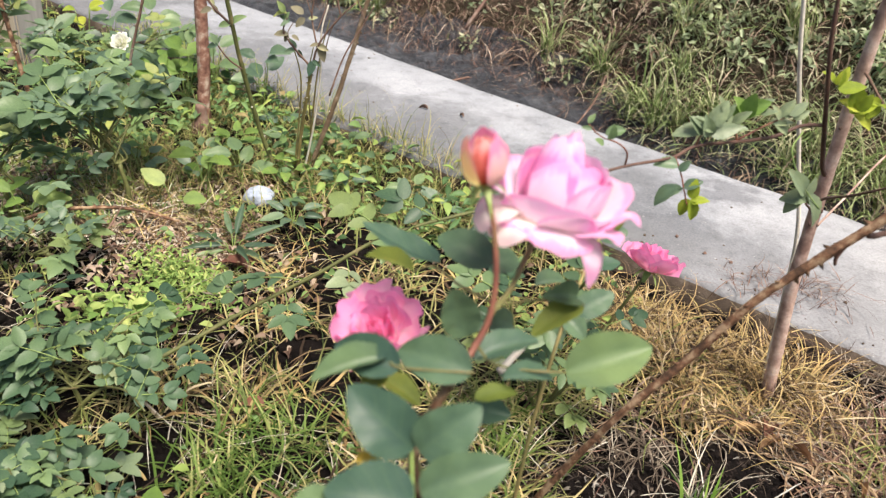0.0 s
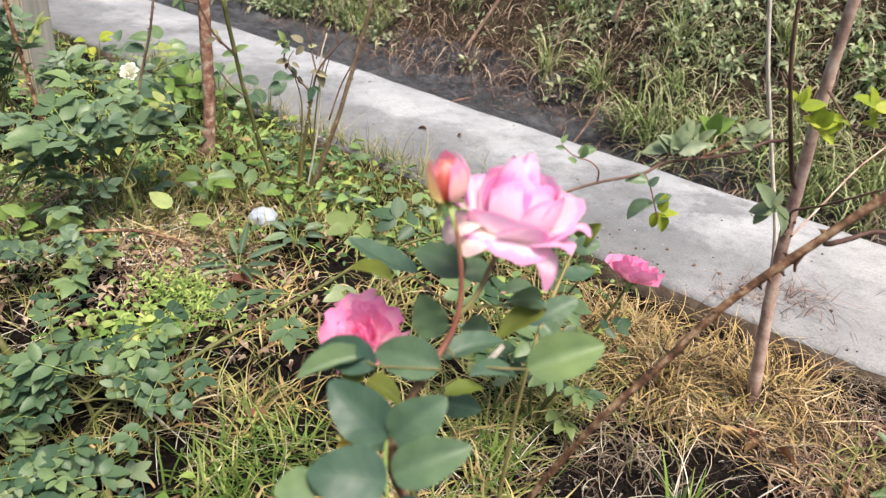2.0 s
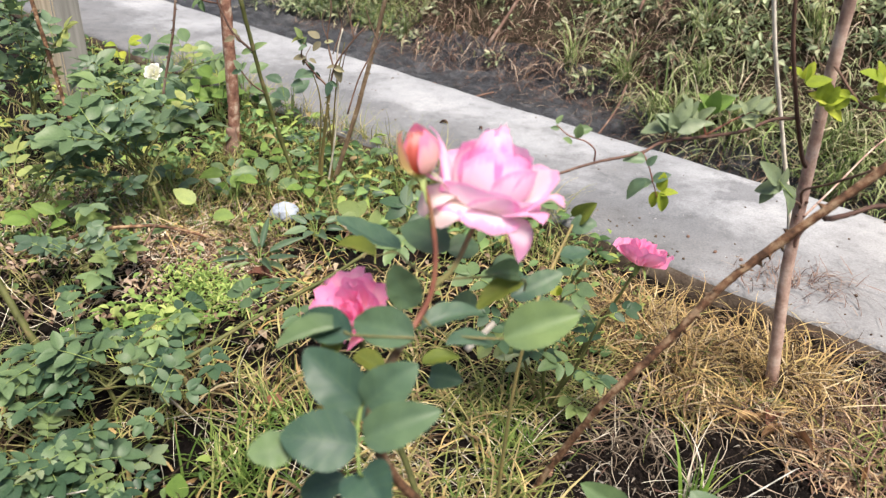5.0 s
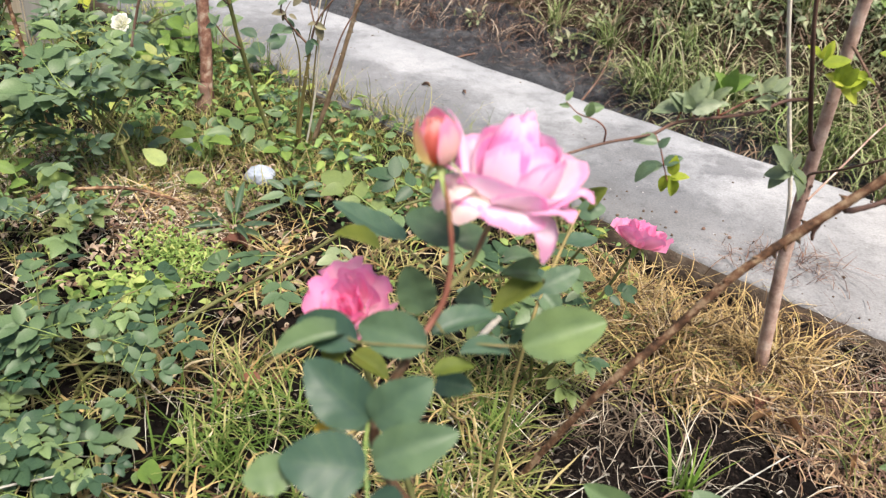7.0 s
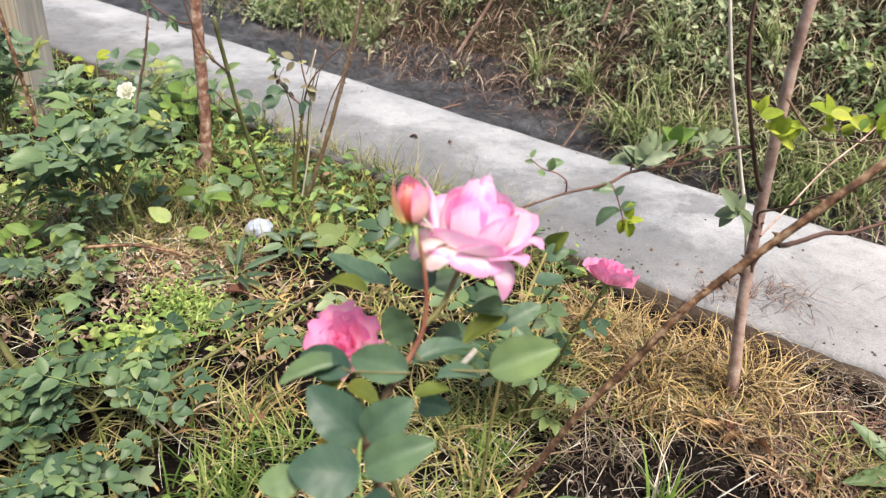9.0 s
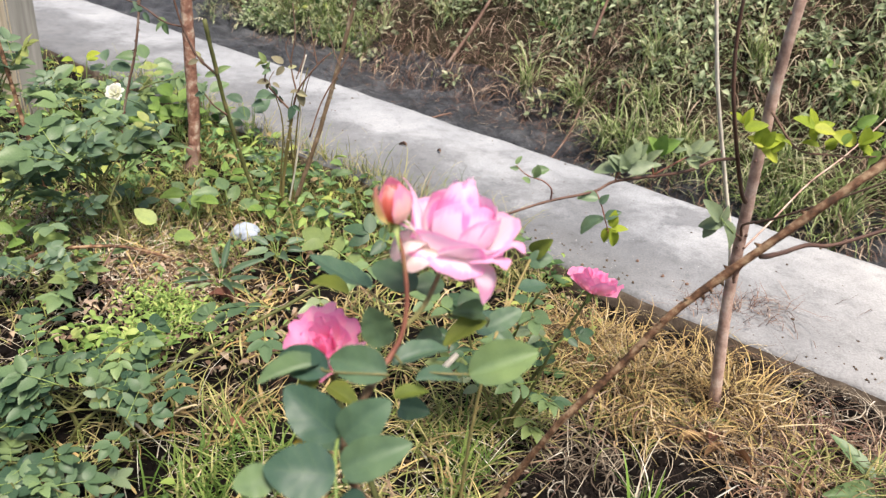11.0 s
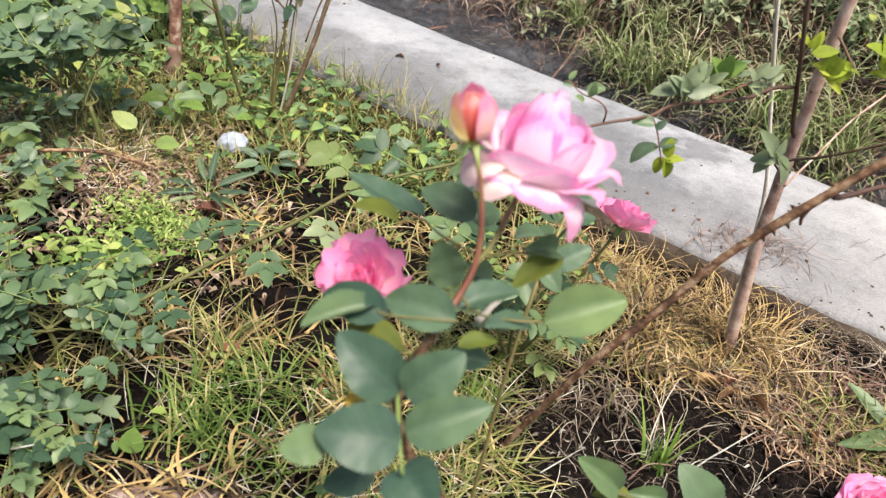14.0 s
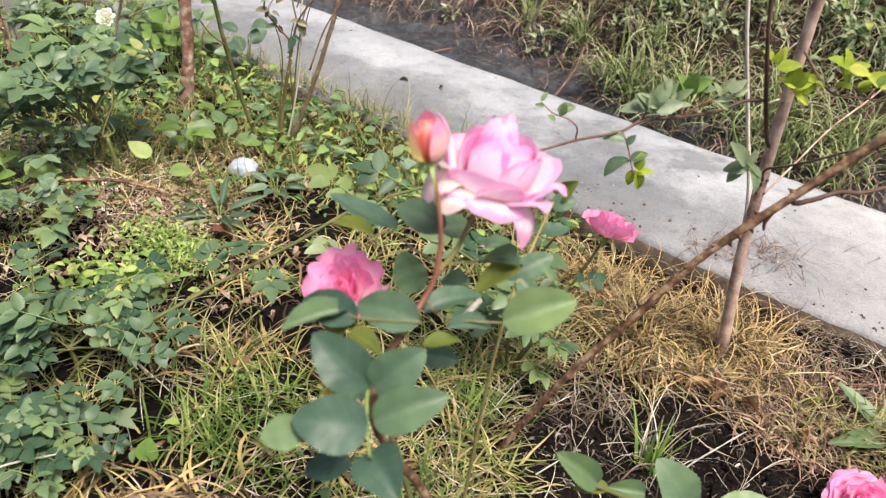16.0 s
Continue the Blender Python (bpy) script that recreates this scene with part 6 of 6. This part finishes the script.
blades("grass", x, y, MIXED_GRASS, (0.06, 0.18), (0.0026, 0.0055), (0.2, 1.2), 1.5, rs, 5, label="fading yellow-green grass in the rose bed", wave=0.3)
x, y = both(gaps(*area(rs, 1300, -0.65, 0.3, 0.8, 1.8), 0.58), gaps(*area(rs, 1400, -1.15, -0.4, 1.5, 2.2), -0.1))
blades("dry_grass", x, y, STRAW, (0.06, 0.17), (0.0026, 0.0055), (0.0, 0.9), 1.2, rs, 5, label="dry straw among the roses", wave=0.4)
x, y = both(patch(rs, 150, -0.40, 0.84, 0.06, 0.05), patch(rs, 110, 0.13, 1.02, 0.05, 0.07),  patch(rs, 70, -0.25, 0.72, 0.08, 0.05), (rs.normal(0.50, 0.014, 12), rs.normal(0.91, 0.014, 12)), patch(rs, 120, -0.3, 0.95, 0.06, 0.04), patch(rs, 80, 0.02, 0.75, 0.05, 0.04))
blades("grass", x, y, GREEN_GRASS, (0.06, 0.15), (0.003, 0.006), (0.5, 1.4), 1.2, rs, 5, label="fresh green grass tufts in the rose bed", wave=0.12)
x, y = both(gaps(*area(rs, 11500, -1.1, 0.35, 1.7, 3.0, NEAR + 0.02)), area(rs, 900, -2.2, -1.0, 2.2, 3.8), gaps(*area(rs, 1500, -1.2, -0.55, 0.4, 1.15)), gaps(*area(rs, 1800, -1.8, -0.95, 1.25, 2.3), -0.2))
blades("grass", x, y, MIXED_GRASS, (0.06, 0.17), (0.002, 0.0045), (0.3, 1.3), 1.2, rs, 4, label="green and yellow grass along the concrete", wave=0.25)
x, y = both(area(rs, 5000, -1.15, 0.42, 1.72, 3.1, NEAR + 0.03), area(rs, 3800, -2.4, -1.0, 2.0, 3.9))
k = rs.rand(len(x)) < np.clip(0.35 + 0.8 * (np.sin(9 * x + 3) * np.sin(8 * y) + 0.3), 0.12, 1)
k &= (np.hypot(x + 0.63, y - 1.90) > 0.12) & ~((x < -0.68) & (y < 2.02))
pos, d, nor, L = weed_leaves(rs, x[k], y[k], 0.12, (0.014, 0.058))
leaf_litter("weeds", pos, d, nor, L, L * rs.uniform(0.18, 0.6, len(L)), WEED, "dense small-leaved green weeds beside the concrete", "weeds")
x, y = both(area(rs, 280, -0.6, 0.5, 1.3, 2.1), area(rs, 100, 0.1, 0.5, 1.3, 1.7), gaps(*area(rs, 500, -1.0, -0.2, 1.6, 2.1), 0.2), gaps(*area(rs, 700, -1.6, -1.0, 1.35, 2.1), 0.1), gaps(*area(rs, 160, -0.55, -0.1, 0.6, 1.0), 0.3))
pos, d, nor, L = weed_leaves(rs, x, y, 0.05, (0.015, 0.035))
leaf_litter("weeds", pos, d, nor, L, L * 0.6, WEED, "scattered small green weeds in dry grass", "weeds")
u_ = rs.uniform(-3.2, -0.9, 1500)
x, y = xy(u_, NEAR + rs.normal(0.0, 0.035, 1500))
blades("dry_grass", x, y, MIXED_GRASS, (0.06, 0.20), (0.001, 0.0028), (0.3, 1.4), 1.1, rs, 5, label="thin faded grass fringe along the concrete edge", wave=0.15, z=np.where(uv(x, y)[1] > NEAR, TOP, 0.0))
x, y = both(gaps(*area(rs, 750, -0.60, 0.05, 0.50, 1.05), 0.2), gaps(*area(rs, 350, -0.6, 0.3, 1.0, 1.7), 0.2), gaps(*area(rs, 260, -1.2, -0.5, 0.45, 0.9)))
blades("dry_grass", x, y, STRAW, (0.09, 0.20), (0.004, 0.009), (0.1, 1.1), 2.8, rs, 7, label="broad curled dry grass leaves among the roses", wave=0.5)
x, y = both(area(rs, 150, -0.6, 0.1, 0.5, 1.05), area(rs, 55, 0.0, 0.9, 0.6, 1.1), area(rs, 80, -1.2, -0.4, 1.1, 1.9))
blades("dry_grass", x, y, PALE_STRAW, (0.12, 0.28), (0.0012, 0.0022), (0.0, 0.6), 0.9, rs, 7, label="long bleached stems lying over the grass", wave=0.2)
x, y = rs.normal(0.485, 0.012, 11), rs.normal(0.895, 0.014, 11)
blades("grass", x, y, LUSH_GRASS, (0.09, 0.17), (0.005, 0.009), (1.15, 1.5), 0.6, rs, 6, label="bright green grass tuft in bare soil", wave=0.06)
x, y = anywhere(rs, 460, 0.1, 1.2, 0.75, 1.2)
blades("dry_grass", x, y, GREY_STRAW, (0.03, 0.16), (0.0007, 0.0016), (-0.1, 0.5), 0.8, rs, 6, label="wiry grey straw on bare soil", wave=0.35)
x, y = rs.uniform(-0.46, -0.30, 60), rs.uniform(0.57, 0.67, 60)
blades("dry_grass", x, y, STRAW, (0.06, 0.16), (0.003, 0.007), (0.0, 0.5), 0.8, rs, 5, label="dry grass fallen over a brick", wave=0.35, z=np.full(60, 0.052))
x, y = both(patch(rs, 200, 0.80, 1.05, 0.08, 0.06), patch(rs, 110, 0.80, 1.20, 0.10, 0.05), patch(rs, 40, 0.60, 1.18, 0.08, 0.03))
blades("dry_grass", x, y, PINK_STRAW, (0.06, 0.15), (0.0025, 0.0058), (0.1, 1.0), 2.8, rs, 7, label="broad curled straw leaves at the edge of dark soil", wave=0.5)
x, y = both((rs.normal(0.36, 0.07, 150), rs.normal(1.08, 0.04, 150)), (rs.normal(1.06, 0.10, 320), rs.normal(1.37, 0.07, 320)))
blades("dry_grass", x, y, GREY_STRAW, (0.05, 0.16), (0.0015, 0.0038), (0.0, 0.8), 1.3, rs, 6, label="grey tangle of dead stems on dark soil", wave=0.45)
x, y = rs.normal(0.50, 0.016, 16), rs.normal(0.93, 0.02, 16)
blades("dry_grass", x, y, PALE_STRAW, (0.12, 0.22), (0.0016, 0.0030), (0.8, 1.5), 0.9, rs, 7, label="pale straw stalks beside a green grass tuft", wave=0.12)
# feathery lime weed
x, y = both(patch(rs, 900, -0.70, 1.43, 0.060, 0.045), patch(rs, 350, -0.72, 1.26, 0.05, 0.04), patch(rs, 250, -0.62, 1.33, 0.05, 0.04))
pos, d, nor, L = weed_leaves(rs, x, y, 0.07, (0.010, 0.024))
d[:, 2] = np.abs(d[:, 2]) + 0.3
leaf_litter("feathery_weed", pos, d, nor, L, L * 0.3, FEATHER, "bright lime feathery weed on bare soil", "weed", 4)
x, y = both(patch(rs, 130, -0.80, 1.23, 0.07, 0.05), patch(rs, 60, -0.66, 1.22, 0.05, 0.03))
pos, d, nor, L = weed_leaves(rs, x, y, 0.09, (0.022, 0.042))
leaf_litter("weeds", pos, d, nor, L, L * rs.uniform(0.4, 0.6, len(L)), FEATHER, "yellowish lime broad-leaved weeds on soil", "weeds")
# leaf litter, crumbs
x, y = both(area(rs, 1500, -1.7, -0.35, 1.2, 2.1), area(rs, 300, -1.0, 0.4, 1.6, 2.2))
pos, d, nor, L = weed_leaves(rs, x, y, 0.022, (0.012, 0.035))
leaf_litter("leaf_litter", pos, d, nor, L, L * 0.5, DRY_LEAF, "dry brown leaf litter on soil", "leaf litter", 5, 0.6, 0.8)


def crumbs(name, x, y, size, mat, label, z=None):
    n = len(x)
    base = np.array([(-1, -1, -0.7), (1, -1, -0.7), (1, 1, -0.7), (-1, 1, -0.7), (-0.7, -0.7, 0.6), (0.7, -0.7, 0.6), (0.685, 0.668, 0.590), (-0.724, 0.668, 0.555)])
    f = np.array([(0, 3, 2, 1), (4, 5, 6, 7), (0, 1, 5, 4), (1, 2, 6, 5), (2, 3, 7, 6), (3, 0, 4, 7)])
    s = rs.uniform(*size, n) * rs.rand(n) ** 0.5
    v = base[None] * s[:, None, None] * rs.uniform(0.6, 1.3, (n, 8, 3))
    a = rs.uniform(0, 6.28, n)
    c, q = np.cos(a)[:, None], np.sin(a)[:, None]
    zz = land(x, y) if z is None else z
    v = np.stack([v[..., 0] * c - v[..., 1] * q + x[:, None], v[..., 0] * q + v[..., 1] * c + y[:, None], v[..., 2] + zz[:, None] + s[:, None] * 0.3], -1)
    me = sheet(name, v.reshape(-1, 3), (f[None] + (np.arange(n) * 8)[:, None, None]).reshape(-1, 4))
    me.materials.append(mat)
    tagged(new(name, me), label, "soil crumbs", kind="stuff")


x, y = area(rs, 900, -1.3, -0.6, 1.4, 2.0)
pos, d, nor, L = weed_leaves(rs, x, y, 0.03, (0.010, 0.028))
leaf_litter("leaf_litter", pos, d, nor, L, L * 0.55, PINK_LITTER, "pale pinkish dry leaf litter under a rose bush", "leaf litter", 5, 0.5, 0.6)
x, y = both(area(rs, 420, -1.3, -0.75, 1.50, 1.95), area(rs, 60, -0.9, -0.4, 1.5, 1.8), patch(rs, 60, -0.78, 1.69, 0.06, 0.06), patch(rs, 240, -1.08, 1.76, 0.10, 0.06), area(rs, 300, -1.55, -1.15, 1.55, 2.1))
blades("dry_grass", x, y, PALE_STRAW, (0.05, 0.16), (0.002, 0.005), (-0.1, 0.6), 0.9, rs, 5, label="pale dry straw under a rose bush", wave=0.4)
x, y = both(patch(rs, 260, -0.79, 1.66, 0.06, 0.06), patch(rs, 160, -0.70, 1.78, 0.06, 0.05))
blades("dead_grass", x, y, PINK_STRAW, (0.05, 0.14), (0.002, 0.0045), (0.0, 0.9), 1.9, rs, 6, label="tangle of pinkish tan dead stems under a rose bush", wave=0.4)
x, y = gaps(*area(rs, 1100, -1.35, -0.5, 1.15, 2.0), 0.2)
blades("dry_grass", x, y, GREY_STRAW, (0.04, 0.15), (0.0015, 0.004), (-0.1, 0.4), 0.5, rs, 5, label="dead stems and straw lying on bare soil", wave=0.3)
x, y = both(anywhere(rs, 200, 0.0, 1.3, 0.55, 1.25), anywhere(rs, 140, -0.7, 0.1, 0.5, 1.1), (rs.normal(0.27, 0.09, 50), rs.normal(0.91, 0.05, 50)), (rs.normal(-0.95, 0.12, 130), rs.normal(1.52, 0.10, 130)))
pos, d, nor, L = weed_leaves(rs, x, y, 0.014, (0.006, 0.022))
nor[:, :2] *= 1.8
leaf_litter("leaf_litter", pos, d, nor, L, L * rs.uniform(0.10, 0.32, len(L)), SCRAPS, "grey and tan scraps of dead leaf on soil", "leaf litter", 5, 0.7, 0.9)
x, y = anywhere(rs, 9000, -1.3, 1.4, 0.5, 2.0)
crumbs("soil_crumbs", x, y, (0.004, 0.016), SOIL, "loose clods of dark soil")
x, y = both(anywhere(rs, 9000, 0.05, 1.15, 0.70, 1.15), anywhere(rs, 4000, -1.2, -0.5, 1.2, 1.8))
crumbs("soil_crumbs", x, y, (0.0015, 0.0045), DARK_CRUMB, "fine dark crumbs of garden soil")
x, y = anywhere(rs, 2200, -1.4, 1.4, 0.4, 2.2)
crumbs("soil_crumbs", x, y, (0.002, 0.006), CLOD, "crumbs of dark soil and grit")
u_, v_ = rs.uniform(-2.5, 2.0, 500), rs.uniform(NEAR + 0.02, FAR - 0.03, 500)
v_ = np.where(rs.rand(500) < 0.7, NEAR + 0.02 + np.abs(rs.normal(0, 0.10, 500)), v_)
x, y = xy(u_, np.minimum(v_, FAR - 0.04))
crumbs("grit", x, y, (0.0015, 0.005), CLOD, "grit and crumbs on the concrete", np.full(len(x), TOP))
x, y = rs.normal(0.90, 0.11, 160), rs.normal(1.67, 0.05, 160)
blades("dry_grass", x, y, DEAD_STEM, (0.04, 0.12), (0.001, 0.002), (0.0, 0.1), 0.1, rs, 4, label="wisps of dead straw lying on concrete", z=np.full(160, TOP + 0.006))

# sparse cover beyond the rose bed, thinning outwards
def outskirts(n):
    x, y = rs.normal(-0.4, 2.6, n), rs.normal(0.2, 2.0, n)
    k = (uv(x, y)[1] < NEAR - 0.02) & ~((np.abs(x) < 1.2) & (y > 0.45) & (y < 2.3))
    return gaps(x[k], y[k], -0.1)


x, y = outskirts(15000)
blades("dry_grass", x, y, GREY_STRAW, (0.05, 0.18), (0.002, 0.005), (0.0, 0.9), 1.1, rs, 4, label="thin straw and dead stems over the outer soil", wave=0.3)
x, y = outskirts(9000)
blades("grass", x, y, MIXED_GRASS, (0.05, 0.15), (0.002, 0.005), (0.3, 1.3), 1.1, rs, 4, label="thin grass over the outer soil", wave=0.25)

# ---------- ditch and bank ----------
def on_bank(n, v0, v1, u0=-5.2, u1=3.6):
    u, v = rs.uniform(u0, u1, n), rs.uniform(v0, v1, n)
    k = v > toe_of(u) + 0.02
    return xy(u[k], v[k])


def withered(u, v):
    """The brown, rooty foot of the bank."""
    e = 0.15 * np.sin(7 * u) + 0.1 * np.sin(13 * v)
    return (u > -3.8) & (u < -1.6 + e) & (v < toe_of(u) + 0.36 + e) & (rs.rand(len(u)) < 0.88)


def domes(n, per, radius, v0, v1):
    """Mounded clumps on the bank: for each shoot its root, height above it and the way it faces."""
    u, v = rs.uniform(-4.8, 3.2, n), v0 + (v1 - v0) * rs.rand(n) ** 0.8
    v = np.maximum(v, toe_of(u) + 0.05)
    k = ~withered(u, v)
    u, v = u[k], v[k]
    x, y = xy(u, v)
    r = rs.uniform(*radius, len(u))
    x, y, r = np.repeat(x, per), np.repeat(y, per), np.repeat(r, per)
    a, e = rs.uniform(0, 2 * np.pi, len(x)), np.arcsin(rs.uniform(-0.1, 1, len(x)))
    way = np.stack([np.cos(a) * np.cos(e), np.sin(a) * np.cos(e), np.sin(e)], -1)
    deep = r * rs.uniform(0.55, 1.05, len(x))
    pos = np.stack([x, y, land(x, y)], -1) + way * deep[:, None]
    pos[:, 2] = np.maximum(pos[:, 2], land(pos[:, 0], pos[:, 1]) + 0.01)
    return pos, way


x, y = on_bank(70000, 3.1, 5.5)
bu, bv = uv(x, y)
dead = np.sin(4.1 * bu + 2 * np.sin(3 * bv)) * np.sin(5.3 * bv + 1.5 * np.sin(4 * bu)) + rs.normal(0, 0.25, len(x)) > 0.28
dead |= withered(bu, bv)
foot = dead & withered(bu, bv) & (rs.rand(len(x)) < 0.85)
dead &= ~withered(bu, bv) | (rs.rand(len(x)) < 0.45)
blades("dead_roots", x[foot], y[foot], DEAD_STEM, (0.06, 0.22), (0.002, 0.0045), (-0.9, 0.5), 1.8, rs, 4, lift=0.001, label="dark brown dead stems on the undercut bank", category="dead stems", wave=0.35)
blades("dead_grass", x[dead], y[dead], DEAD_GRASS, (0.08, 0.26), (0.003, 0.007), (-0.6, 0.9), 2.2, rs, 4, lift=0.001, label="brown dead grass patches on the ditch bank", wave=0.3)
live = ~dead & ~foot & ~withered(bu, bv)
x, y = x[live], y[live]
blades("bank_grass", x, y, BANK_GRASS, (0.08, 0.26), (0.004, 0.009), (-0.3, 1.2), 2.2, rs, 4, lift=0.001, label="rough green and brown grass over the ditch bank", wave=0.2)
tu, tv = rs.uniform(-4.5, 3.0, 170), rs.uniform(3.3, 5.0, 170)
tv = np.maximum(tv, toe_of(tu) + 0.04)
tv[:60] = toe_of(tu[:60]) + rs.uniform(0.02, 0.16, 60)
k = ~withered(tu, tv)
tu, tv = tu[k], tv[k]
tx, ty = xy(tu, tv)
x, y = np.repeat(tx, 45), np.repeat(ty, 45)
x, y = x + rs.normal(0, 0.022, len(x)), y + rs.normal(0, 0.022, len(y))
blades("bank_grass", x, y, TUFT_GRASS, (0.18, 0.45), (0.005, 0.010), (0.6, 1.45), 2.5, rs, 5, lift=0.001, label="long green grass tufts hanging over the ditch", wave=0.06)
for n, per, radius, size, slim, m, label in (
    (2600, 24, (0.05, 0.11), (0.024, 0.06), (0.28, 0.55), BANK_WEED, "mounded leafy weeds covering the ditch bank"),
    (130, 30, (0.07, 0.15), (0.03, 0.06), (0.45, 0.7), WEED, "dark small-leaved weeds in clumps on the bank"),
):
    pos, way = domes(n, per, radius, 3.6, 5.3)
    L = rs.uniform(*size, len(pos))
    d = way * 0.8 + rs.normal(0, 0.45, way.shape) - np.array([0, 0, 0.25])
    nor = way + np.array([-VX * 0.3, -VY * 0.3, 0.5]) + rs.normal(0, 0.25, way.shape)
    leaf_litter("bank_weeds", pos, d, nor, L, L * rs.uniform(*slim, len(L)), m, label, "weeds", 4)
u = rs.uniform(-4.5, 3.0, 9000)
toe = toe_of(u)
x, y = xy(u, toe + rs.normal(0.10, 0.22, 9000))
blades("dead_roots", x, y, DEAD_STEM, (0.06, 0.20), (0.0014, 0.0034), (-0.6, 0.7), 1.6, rs, 5, lift=0.002, label="reddish brown dead roots and stems along the ditch", category="dead stems", wave=0.35)
for k, (p, q) in enumerate((((-0.106, 3.950, 0.106), (0.205, 4.350, 0.680)), ((0.693, 4.100, 0.314), (0.805, 4.450, 0.824)), ((-0.3, 3.75, -0.2), (-0.05, 3.85, -0.12)), ((0.45, 3.35, -0.2), (0.62, 3.6, 0.05)))):
    t = thing("dead_stick", p, "pale dead stick sloping down the ditch bank", "stick", "dead sticks on the bank")
    bm = bmesh.new()
    m = Vector(p).lerp(Vector(q), 0.5) + Vector((0.03, 0, 0.02))
    tube(bm, [p, m, q], 0.011 - 0.002 * k, 0.006, 6, 0.15, 6, rnd)
    part("stem", bm, DEAD_TWIG, t)
